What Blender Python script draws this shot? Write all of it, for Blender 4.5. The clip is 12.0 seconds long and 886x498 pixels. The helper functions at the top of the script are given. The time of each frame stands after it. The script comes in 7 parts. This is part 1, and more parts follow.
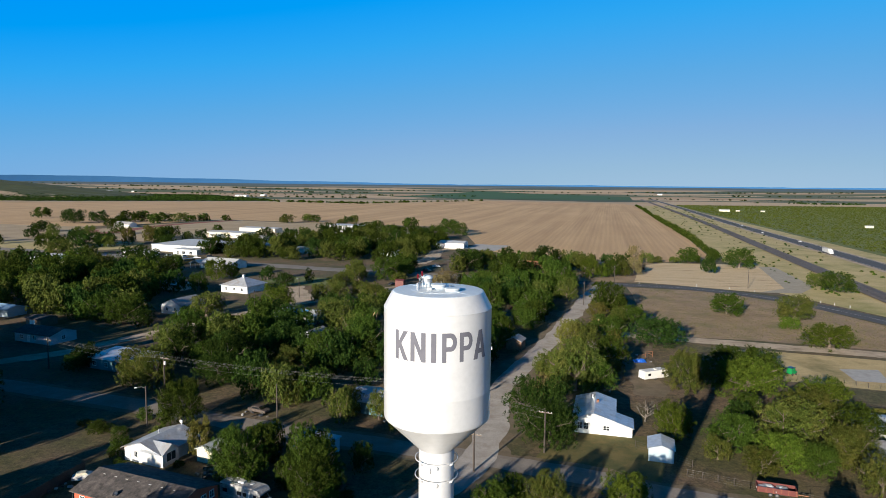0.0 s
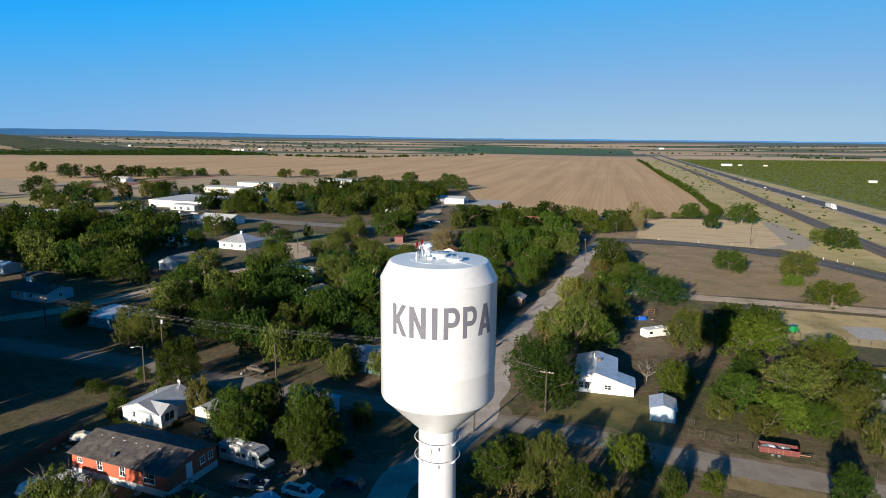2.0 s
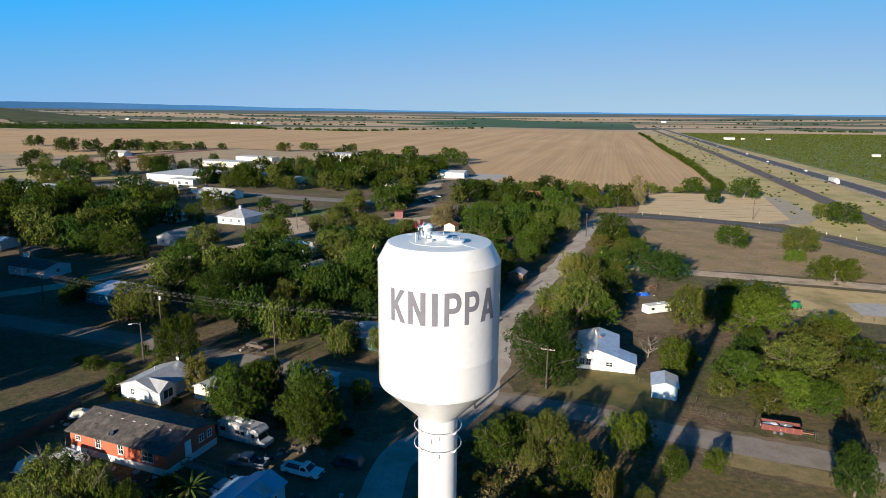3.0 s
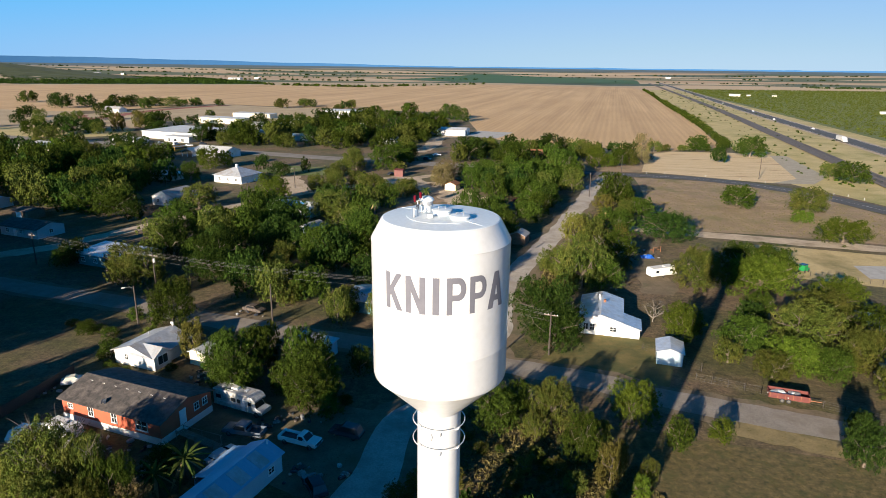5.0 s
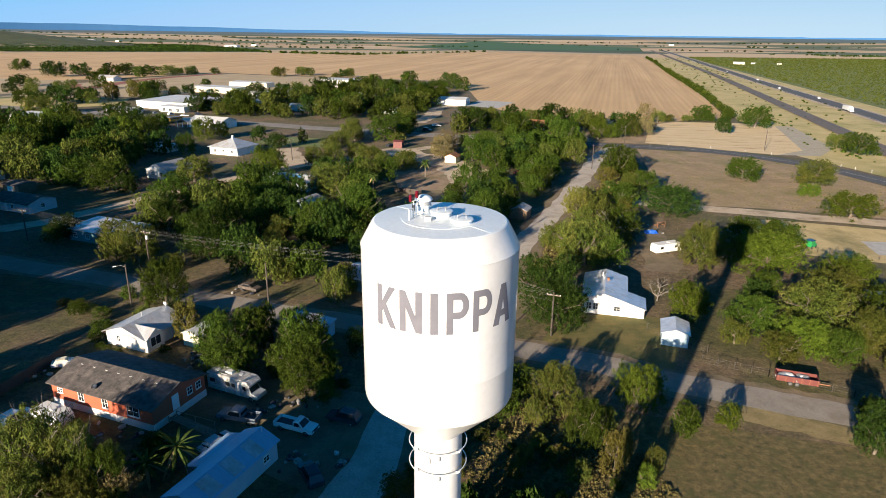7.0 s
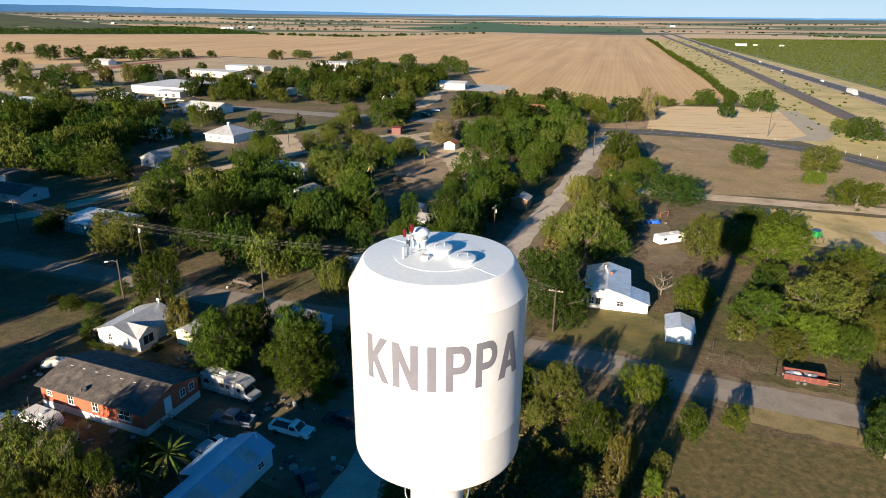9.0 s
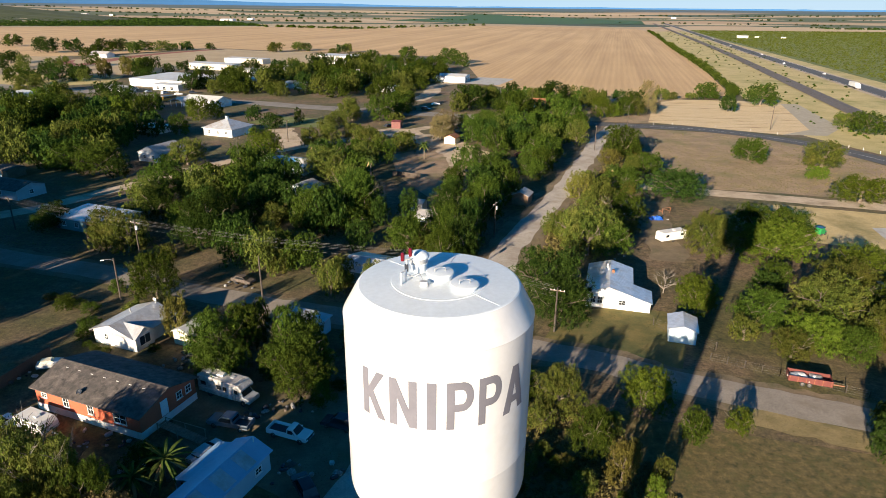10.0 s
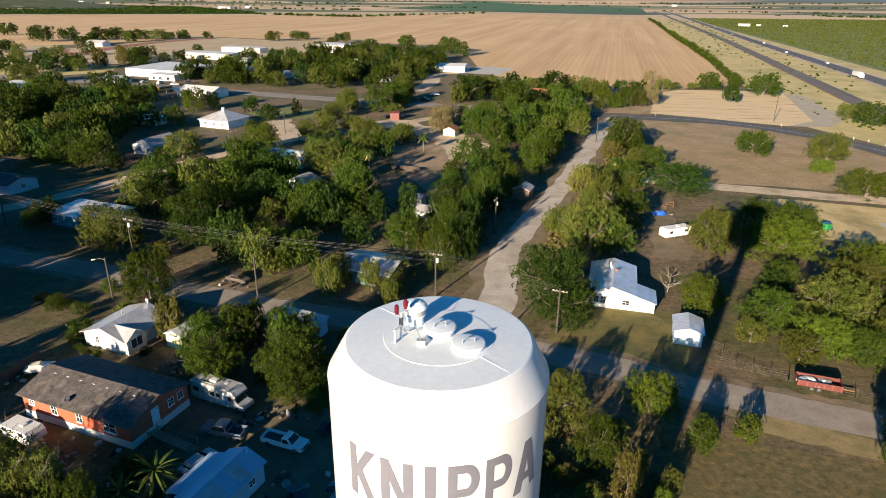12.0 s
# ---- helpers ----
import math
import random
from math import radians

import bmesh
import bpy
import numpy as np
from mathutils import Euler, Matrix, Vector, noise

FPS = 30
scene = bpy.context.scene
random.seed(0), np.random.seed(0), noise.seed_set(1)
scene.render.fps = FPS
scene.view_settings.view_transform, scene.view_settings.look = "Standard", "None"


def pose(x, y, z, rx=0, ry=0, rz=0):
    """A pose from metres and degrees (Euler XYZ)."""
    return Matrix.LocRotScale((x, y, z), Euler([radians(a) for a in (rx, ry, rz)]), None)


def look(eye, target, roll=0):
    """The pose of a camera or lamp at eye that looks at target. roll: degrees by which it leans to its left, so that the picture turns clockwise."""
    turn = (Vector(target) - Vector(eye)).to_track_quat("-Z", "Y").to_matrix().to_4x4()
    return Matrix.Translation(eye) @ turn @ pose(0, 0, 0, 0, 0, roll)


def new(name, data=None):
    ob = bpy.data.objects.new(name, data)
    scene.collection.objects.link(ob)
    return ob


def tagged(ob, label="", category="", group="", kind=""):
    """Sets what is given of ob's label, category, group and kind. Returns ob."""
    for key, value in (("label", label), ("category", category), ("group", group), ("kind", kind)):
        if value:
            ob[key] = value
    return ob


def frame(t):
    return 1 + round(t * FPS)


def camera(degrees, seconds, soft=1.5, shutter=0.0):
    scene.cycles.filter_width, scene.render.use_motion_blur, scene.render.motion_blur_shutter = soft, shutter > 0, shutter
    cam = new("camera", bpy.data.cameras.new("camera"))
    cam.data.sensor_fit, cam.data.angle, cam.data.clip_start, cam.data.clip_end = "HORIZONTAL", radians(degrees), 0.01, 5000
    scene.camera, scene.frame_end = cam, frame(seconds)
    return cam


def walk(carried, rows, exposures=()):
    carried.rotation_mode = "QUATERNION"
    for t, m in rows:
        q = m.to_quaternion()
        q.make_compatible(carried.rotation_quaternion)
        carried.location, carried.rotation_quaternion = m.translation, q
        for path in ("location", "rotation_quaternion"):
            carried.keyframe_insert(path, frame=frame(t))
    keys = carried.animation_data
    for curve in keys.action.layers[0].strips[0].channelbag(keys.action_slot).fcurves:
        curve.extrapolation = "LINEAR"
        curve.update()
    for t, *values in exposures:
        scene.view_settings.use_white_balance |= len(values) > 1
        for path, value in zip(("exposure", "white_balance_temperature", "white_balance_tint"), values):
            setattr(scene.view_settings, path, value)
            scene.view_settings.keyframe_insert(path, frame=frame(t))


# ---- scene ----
cam = camera(70.0, 12.0, soft=0.6)
PATH = [
    (0, (0.613, -36.159, 47.503), (0.636, -34.169, 47.303), 0.6),
    (0.5, (0.611, -35.388, 47.609), (0.634, -33.401, 47.384), 0.6),
    (1, (0.593, -34.708, 47.704), (0.617, -32.725, 47.439), 0.6),
    (1.5, (0.583, -33.945, 47.77), (0.607, -31.968, 47.465), 0.6),
    (2, (0.552, -33.08, 47.766), (0.577, -31.11, 47.424), 0.6),
    (2.5, (0.552, -32.281, 47.796), (0.577, -30.318, 47.414), 0.6),
    (3, (0.548, -31.342, 47.808), (0.573, -29.388, 47.386), 0.6),
    (5, (0.509, -27.608, 47.822), (0.534, -25.686, 47.271), 0.7),
    (5.5, (0.51, -26.701, 47.826), (0.536, -24.788, 47.245), 0.6),
    (6, (0.527, -25.755, 47.825), (0.552, -23.85, 47.217), 0.6),
    (6.5, (0.534, -24.903, 48.013), (0.56, -23.003, 47.387), 0.6),
    (7, (0.559, -24.056, 48.253), (0.585, -22.162, 47.611), 0.7),
    (9, (0.612, -20.875, 49.205), (0.64, -18.999, 48.513), 0.6),
    (9.5, (0.6, -20.061, 49.432), (0.628, -18.189, 48.728), 0.7),
    (10, (0.607, -19.26, 49.689), (0.635, -17.392, 48.975), 0.6),
    (10.5, (0.604, -18.494, 49.972), (0.632, -16.63, 49.246), 0.6),
    (11, (0.607, -17.729, 50.207), (0.636, -15.869, 49.471), 0.7),
    (11.5, (0.61, -16.96, 50.286), (0.64, -15.103, 49.544), 0.6),
    (12, (0.611, -16.133, 50.289), (0.641, -14.278, 49.543), 0.6),
]
EXPOSURES = [(0, 0.80, 5600, 10), (5, 1.22, 6000, 12), (12, 1.42, 6400, 13)]
walk(cam, [(t, look(eye, target, roll)) for t, eye, target, roll in PATH], EXPOSURES)
SUN, SKY = 5.0, 0.050  # the sun, and the scale of the sky's own light

# ---- world, sun, exposure ----
world = bpy.data.worlds.new("sky")
scene.world = world
world.use_nodes = True
wn = world.node_tree.nodes
sky = wn.new("ShaderNodeTexSky")
sky.sky_type = "NISHITA"
sky.sun_disc = False
sky.sun_elevation = radians(14)
sky.sun_rotation = radians(211)
sky.altitude = 300
sky.air_density = 0.8
sky.dust_density = 0.0
sky.ozone_density = 3.0
wn["Background"].inputs["Strength"].default_value = 1.0
level = wn.new("ShaderNodeRGBToBW")
world.node_tree.links.new(sky.outputs[0], level.inputs[0])
scaled = wn.new("ShaderNodeMath")
scaled.operation = "MULTIPLY"
scaled.inputs[1].default_value = SKY
world.node_tree.links.new(level.outputs[0], scaled.inputs[0])
# clear deep blue overhead, paler and duller towards the skyline, warm round the low sun
hue = wn.new("ShaderNodeValToRGB")
stops = hue.color_ramp.elements
for at, shade in ((0.03, (0.001, 0.009, 0.026)), (0.06, (0.001, 0.024, 0.07)), (0.085, (0.001, 0.10, 0.27)), (0.10, (0.0015, 0.174, 0.462)), (0.153, (0.033, 0.218, 0.43)), (0.212, (0.079, 0.229, 0.382)), (0.314, (0.15, 0.25, 0.355)), (0.42, (0.20, 0.285, 0.34)), (0.85, (0.46, 0.44, 0.40))):
    stop = stops.new(at)
    stop.color = (*shade, 1)
stops.remove(stops[0])
stops.remove(stops[-1])
world.node_tree.links.new(scaled.outputs[0], hue.inputs["Fac"])
world.node_tree.links.new(hue.outputs["Color"], wn["Background"].inputs["Color"])
sun_data = bpy.data.lights.new("sun", "SUN")
sun_data.energy = SUN
sun_data.angle = radians(0.55)
sun_data.color = (1.0, 0.83, 0.60)
sun = new("sun", sun_data)
sun.matrix_world = look((-80, -133, 39), (0, 0, 0))


# ---- materials ----
def nodes_of(name):
    m = bpy.data.materials.new(name)
    m.use_nodes = True
    nt = m.node_tree
    return m, nt, nt.nodes, nt.links, nt.nodes["Principled BSDF"]


def noise_node(nt, scale, detail=4.0, rough=0.6, vec=None):
    n = nt.nodes.new("ShaderNodeTexNoise")
    n.inputs["Scale"].default_value = scale
    n.inputs["Detail"].default_value = detail
    n.inputs["Roughness"].default_value = rough
    if vec:
        nt.links.new(vec, n.inputs["Vector"])
    return n


def ramp_node(nt, fac, stops):
    r = nt.nodes.new("ShaderNodeValToRGB")
    el = r.color_ramp.elements
    while len(el) < len(stops):
        el.new(0.5)
    for e, (p, c) in zip(el, stops):
        e.position, e.color = p, (*c, 1)
    nt.links.new(fac, r.inputs["Fac"])
    return r


def mix_node(nt, fac, a, b, mode="MIX"):
    n = nt.nodes.new("ShaderNodeMix")
    n.data_type, n.blend_type = "RGBA", mode
    for sock, v in ((n.inputs[0], fac), (n.inputs[6], a), (n.inputs[7], b)):
        if isinstance(v, (int, float)):
            sock.default_value = v
        elif isinstance(v, tuple):
            sock.default_value = (*v, 1)
        else:
            nt.links.new(v, sock)
    return n.outputs[2]


def surface(name, a, b, scale=2.0, rough=0.8, metal=0.0, bump=0.2, fine=25.0, grime=None, vary=0.0):
    """Two-scale noise between colours a and b, fine relief, optional grime colour and change from object to object."""
    m, nt, nd, ln, bs = nodes_of(name)
    tc = nd.new("ShaderNodeTexCoord")
    big = noise_node(nt, scale, 5, 0.65, tc.outputs["Object"])
    sm = noise_node(nt, fine, 4, 0.6, tc.outputs["Object"])
    col = ramp_node(nt, big.outputs["Fac"], ((0.32, a), (0.68, b))).outputs["Color"]
    g = min(1.0, 0.25 + bump * 4)
    shade = ramp_node(nt, sm.outputs["Fac"], ((0.3, (1 - 0.2 * g,) * 3), (0.7, (1 + 0.12 * g,) * 3))).outputs["Color"]
    col = mix_node(nt, 1.0, col, shade, "MULTIPLY")
    if grime:
        g = noise_node(nt, scale * 0.45, 6, 0.7, tc.outputs["Object"])
        gm = ramp_node(nt, g.outputs["Fac"], ((0.5, (0, 0, 0)), (0.68, (1, 1, 1))))
        col = mix_node(nt, gm.outputs["Color"], col, grime)
    if vary:
        oi = nd.new("ShaderNodeObjectInfo")
        hs = nd.new("ShaderNodeHueSaturation")
        mr = nd.new("ShaderNodeMapRange")
        mr.inputs["To Min"].default_value, mr.inputs["To Max"].default_value = 1 - vary, 1 + vary
        ln.new(oi.outputs["Random"], mr.inputs["Value"])
        ln.new(mr.outputs[0], hs.inputs["Value"])
        ln.new(col, hs.inputs["Color"])
        col = hs.outputs["Color"]
    ln.new(col, bs.inputs["Base Color"])
    bs.inputs["Roughness"].default_value = rough
    bs.inputs["Metallic"].default_value = metal
    if bump:
        bp = nd.new("ShaderNodeBump")
        bp.inputs["Strength"].default_value = bump
        bp.inputs["Distance"].default_value = 0.05
        ln.new(sm.outputs["Fac"], bp.inputs["Height"])
        ln.new(bp.outputs[0], bs.inputs["Normal"])
    return m


def leaf_material(name, dark, light, yellow=None):
    m, nt, nd, ln, bs = nodes_of(name)
    geo = nd.new("ShaderNodeNewGeometry")
    oi = nd.new("ShaderNodeObjectInfo")
    col = ramp_node(nt, geo.outputs["Random Per Island"], ((0.0, dark), (1.0, light))).outputs["Color"]
    if yellow:
        tc = nd.new("ShaderNodeTexCoord")
        n = noise_node(nt, 2.2, 3, 0.6, tc.outputs["Object"])
        k = ramp_node(nt, n.outputs["Fac"], ((0.45, (0, 0, 0)), (0.7, (0.8, 0.8, 0.8)))).outputs["Color"]
        col = mix_node(nt, k, col, yellow)
    place = nd.new("ShaderNodeTexCoord")
    clump = noise_node(nt, 5.0, 3, 0.65, place.outputs["Object"])
    tone = ramp_node(nt, clump.outputs["Fac"], ((0.35, (0.7, 0.72, 0.7)), (0.65, (1.18, 1.16, 1.08)))).outputs["Color"]
    col = mix_node(nt, 1.0, col, tone, "MULTIPLY")
    hs = nd.new("ShaderNodeHueSaturation")
    mr = nd.new("ShaderNodeMapRange")
    mr.inputs["To Min"].default_value, mr.inputs["To Max"].default_value = 0.7, 1.3
    ln.new(oi.outputs["Random"], mr.inputs["Value"])
    ln.new(mr.outputs[0], hs.inputs["Value"])
    mh = nd.new("ShaderNodeMapRange")
    mh.inputs["To Min"].default_value, mh.inputs["To Max"].default_value = 0.485, 0.51
    ln.new(oi.outputs["Random"], mh.inputs["Value"])
    ln.new(mh.outputs[0], hs.inputs["Hue"])
    ln.new(col, hs.inputs["Color"])
    df, tr, mx = nd.new("ShaderNodeBsdfDiffuse"), nd.new("ShaderNodeBsdfTranslucent"), nd.new("ShaderNodeMixShader")
    ln.new(hs.outputs[0], df.inputs["Color"])
    ln.new(hs.outputs[0], tr.inputs["Color"])
    mx.inputs[0].default_value = 0.17
    ln.new(df.outputs[0], mx.inputs[1])
    ln.new(tr.outputs[0], mx.inputs[2])
    ln.new(mx.outputs[0], nd["Material Output"].inputs["Surface"])
    nd.remove(bs)
    return m


def glass_material(name, tint):
    m, nt, nd, ln, bs = nodes_of(name)
    bs.inputs["Base Color"].default_value = (*tint, 1)
    bs.inputs["Roughness"].default_value = 0.06
    bs.inputs["Metallic"].default_value = 0.0
    bs.inputs["Specular IOR Level"].default_value = 0.8
    return m


def field_material():
    """Ploughed stubble: furrows along one bearing, broad bands of drier and darker soil."""
    m, nt, nd, ln, bs = nodes_of("ploughed_soil")
    tc = nd.new("ShaderNodeTexCoord")
    mp = nd.new("ShaderNodeMapping")
    mp.inputs["Rotation"].default_value = (0, 0, radians(15.2))
    ln.new(tc.outputs["Object"], mp.inputs["Vector"])
    wv = nd.new("ShaderNodeTexWave")
    wv.bands_direction = "X"
    wv.inputs["Scale"].default_value = 0.07
    wv.inputs["Distortion"].default_value = 0.4
    wv.inputs["Detail"].default_value = 1
    wv.inputs["Detail Scale"].default_value = 0.4
    ln.new(mp.outputs[0], wv.inputs["Vector"])
    st = nd.new("ShaderNodeMapping")
    st.inputs["Scale"].default_value = (0.05, 0.0016, 1)
    ln.new(mp.outputs[0], st.inputs["Vector"])
    streak = noise_node(nt, 1.0, 5, 0.65, st.outputs[0])
    big = noise_node(nt, 0.004, 4, 0.6, tc.outputs["Object"])
    fine = noise_node(nt, 0.9, 3, 0.7, tc.outputs["Object"])
    col = ramp_node(nt, big.outputs["Fac"], ((0.3, (0.50, 0.325, 0.155)), (0.7, (0.585, 0.395, 0.20)))).outputs["Color"]
    k = ramp_node(nt, streak.outputs["Fac"], ((0.36, (0.84, 0.82, 0.79)), (0.62, (1.08, 1.08, 1.08)))).outputs["Color"]
    col = mix_node(nt, 1.0, col, k, "MULTIPLY")
    k = ramp_node(nt, wv.outputs["Fac"], ((0.2, (0.86, 0.85, 0.84)), (0.8, (1.06, 1.06, 1.06)))).outputs["Color"]
    col = mix_node(nt, 0.35, col, k, "MULTIPLY")
    k = ramp_node(nt, fine.outputs["Fac"], ((0.3, (0.85, 0.85, 0.85)), (0.7, (1.1, 1.1, 1.1)))).outputs["Color"]
    col = mix_node(nt, 1.0, col, k, "MULTIPLY")
    ln.new(col, bs.inputs["Base Color"])
    bs.inputs["Roughness"].default_value = 0.95
    return m


def ground_material():
    """Dry yard earth and thin grass near by; a patchwork of fields and brush far off."""
    m, nt, nd, ln, bs = nodes_of("dry_earth_and_grass")
    tc = nd.new("ShaderNodeTexCoord")
    o = tc.outputs["Object"]
    n1, n2, n3 = noise_node(nt, 0.045, 5, 0.6, o), noise_node(nt, 0.35, 5, 0.7, o), noise_node(nt, 2.6, 4, 0.7, o)
    grass = ramp_node(nt, n2.outputs["Fac"], ((0.3, (0.05, 0.058, 0.015)), (0.7, (0.15, 0.125, 0.045)))).outputs["Color"]
    earth = ramp_node(nt, n2.outputs["Fac"], ((0.3, (0.12, 0.08, 0.045)), (0.7, (0.235, 0.16, 0.092)))).outputs["Color"]
    k = ramp_node(nt, n1.outputs["Fac"], ((0.42, (0, 0, 0)), (0.58, (1, 1, 1)))).outputs["Color"]
    near = mix_node(nt, k, grass, earth)
    s = ramp_node(nt, n3.outputs["Fac"], ((0.3, (0.5, 0.5, 0.5)), (0.7, (1.25, 1.25, 1.25)))).outputs["Color"]
    near = mix_node(nt, 1.0, near, s, "MULTIPLY")
    n4 = noise_node(nt, 0.9, 6, 0.75, o)
    s = ramp_node(nt, n4.outputs["Fac"], ((0.36, (0.45, 0.47, 0.4)), (0.5, (0.95, 0.95, 0.95)), (0.66, (1.3, 1.28, 1.2)))).outputs["Color"]
    near = mix_node(nt, 0.9, near, s, "MULTIPLY")
    mp = nd.new("ShaderNodeMapping")
    mp.inputs["Rotation"].default_value = (0, 0, radians(-12))
    mp.inputs["Scale"].default_value = (0.0009, 0.0036, 0.001)
    ln.new(o, mp.inputs["Vector"])
    vo = nd.new("ShaderNodeTexVoronoi")
    vo.distance = "MANHATTAN"
    vo.inputs["Scale"].default_value = 1.0
    ln.new(mp.outputs[0], vo.inputs["Vector"])
    sp = nd.new("ShaderNodeSeparateColor")
    ln.new(vo.outputs["Color"], sp.inputs[0])
    far = ramp_node(nt, sp.outputs[0], ((0.0, (0.06, 0.085, 0.035)), (0.18, (0.10, 0.12, 0.05)), (0.2, (0.40, 0.27, 0.15)), (0.5, (0.46, 0.33, 0.2)), (0.82, (0.52, 0.40, 0.25)), (0.84, (0.09, 0.11, 0.05)), (1.0, (0.05, 0.075, 0.04)))).outputs["Color"]
    ls = nd.new("ShaderNodeVectorMath")
    ls.operation = "LENGTH"
    ln.new(o, ls.inputs[0])
    mr = nd.new("ShaderNodeMapRange")
    mr.inputs["From Min"].default_value, mr.inputs["From Max"].default_value = 900, 1300
    ln.new(ls.outputs["Value"], mr.inputs["Value"])
    # the last kilometres are wooded; their blue tint is haze mixed into the colour
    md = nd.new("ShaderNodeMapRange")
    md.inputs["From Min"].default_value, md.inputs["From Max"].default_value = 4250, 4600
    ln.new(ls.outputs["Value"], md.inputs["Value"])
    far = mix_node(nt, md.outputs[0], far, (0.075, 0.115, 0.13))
    col = mix_node(nt, mr.outputs[0], near, far)
    ln.new(col, bs.inputs["Base Color"])
    bs.inputs["Roughness"].default_value = 0.95
    bp = nd.new("ShaderNodeBump")
    bp.inputs["Strength"].default_value, bp.inputs["Distance"].default_value = 0.5, 0.15
    ln.new(n3.outputs["Fac"], bp.inputs["Height"])
    ln.new(bp.outputs[0], bs.inputs["Normal"])
    return m


def streak_material():
    """Mown straw with darker swaths."""
    m, nt, nd, ln, bs = nodes_of("mown_straw")
    tc = nd.new("ShaderNodeTexCoord")
    mp = nd.new("ShaderNodeMapping")
    mp.inputs["Rotation"].default_value = (0, 0, radians(8))
    mp.inputs["Scale"].default_value = (0.05, 0.24, 1)
    ln.new(tc.outputs["Object"], mp.inputs["Vector"])
    n = noise_node(nt, 1.0, 6, 0.7, mp.outputs[0])
    f = noise_node(nt, 1.2, 4, 0.7, tc.outputs["Object"])
    col = ramp_node(nt, n.outputs["Fac"], ((0.34, (0.36, 0.235, 0.12)), (0.44, (0.60, 0.45, 0.25)), (0.7, (0.68, 0.53, 0.32)))).outputs["Color"]
    k = ramp_node(nt, f.outputs["Fac"], ((0.3, (0.75, 0.75, 0.75)), (0.7, (1.15, 1.15, 1.15)))).outputs["Color"]
    ln.new(mix_node(nt, 1.0, col, k, "MULTIPLY"), bs.inputs["Base Color"])
    bs.inputs["Roughness"].default_value = 0.95
    return m


M = {}
M["straw"] = streak_material()
M["drive"] = surface("grey_gravel", (0.33, 0.29, 0.22), (0.42, 0.37, 0.285), 0.3, 0.95, bump=0.3, fine=3)
M["ground"] = ground_material()
M["field"] = field_material()
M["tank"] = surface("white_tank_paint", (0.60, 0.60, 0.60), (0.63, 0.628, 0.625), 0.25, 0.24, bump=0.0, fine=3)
# white like the tank, with the sky's blue reflection put into the colour
M["tank_roof"] = surface("sky_tinted_white_paint", (0.60, 0.665, 0.71), (0.68, 0.735, 0.775), 0.5, 0.4, bump=0.02, fine=6)
M["letter"] = surface("grey_lettering_paint", (0.125, 0.125, 0.15), (0.15, 0.148, 0.175), 1.5, 0.85, bump=0.01)
M["steel"] = surface("galvanised_steel", (0.45, 0.46, 0.47), (0.6, 0.6, 0.6), 3, 0.45, 0.6, 0.05)
M["beacon"] = surface("red_beacon_glass", (0.10, 0.004, 0.010), (0.13, 0.006, 0.013), 3, 0.15, bump=0)
M["asphalt"] = surface("worn_asphalt", (0.06, 0.06, 0.065), (0.10, 0.10, 0.10), 0.25, 0.85, bump=0.2, fine=6)
M["road"] = surface("chip_sealed_street", (0.23, 0.20, 0.165), (0.31, 0.27, 0.225), 0.35, 0.92, bump=0.3, fine=5, grime=(0.20, 0.165, 0.125))
M["street"] = surface("pale_unpaved_street", (0.38, 0.335, 0.285), (0.52, 0.47, 0.41), 0.3, 0.92, bump=0.3, fine=4, grime=(0.31, 0.26, 0.21))
M["teal_wall"] = surface("faded_teal_siding", (0.07, 0.155, 0.175), (0.11, 0.21, 0.23), 0.7, 0.7, bump=0.05)
M["dirt"] = surface("pale_caliche_dirt", (0.42, 0.33, 0.23), (0.57, 0.455, 0.325), 0.25, 0.95, bump=0.3, fine=4, grime=(0.27, 0.205, 0.13))
M["gravel"] = surface("rail_ballast", (0.14, 0.11, 0.09), (0.22, 0.18, 0.145), 0.4, 0.95, bump=0.5, fine=3)
M["rail"] = surface("dark_rail_steel", (0.05, 0.04, 0.035), (0.08, 0.06, 0.05), 1, 0.5, 0.5)
M["old_asphalt"] = surface("bleached_asphalt", (0.20, 0.18, 0.155), (0.28, 0.25, 0.22), 0.2, 0.9, bump=0.2, fine=4, grime=(0.17, 0.155, 0.135))
M["track"] = surface("red_running_track", (0.22, 0.07, 0.045), (0.28, 0.10, 0.065), 0.1, 0.9, bump=0.1, fine=2)
M["line"] = surface("road_paint", (0.6, 0.6, 0.58), (0.7, 0.7, 0.66), 2, 0.7)
M["drygrass"] = surface("dry_grass", (0.42, 0.32, 0.14), (0.56, 0.43, 0.21), 0.12, 0.95, bump=0.5, fine=2.5, grime=(0.20, 0.17, 0.06))
M["verge"] = surface("green_verge_grass", (0.40, 0.33, 0.12), (0.56, 0.44, 0.21), 0.06, 0.95, bump=0.4, fine=1.8, grime=(0.24, 0.235, 0.06))
M["scrub"] = surface("brown_scrub_ground", (0.235, 0.165, 0.10), (0.365, 0.255, 0.155), 0.12, 0.95, bump=0.8, fine=1.4, grime=(0.17, 0.15, 0.06))
M["weedy"] = surface("weedy_dry_ground", (0.052, 0.052, 0.016), (0.205, 0.148, 0.058), 1.1, 0.95, bump=0.8, fine=6, grime=(0.075, 0.08, 0.022))
M["goldgrass"] = surface("golden_grass", (0.20, 0.155, 0.065), (0.31, 0.235, 0.105), 0.4, 0.95, bump=0.6, fine=4, grime=(0.12, 0.105, 0.04))
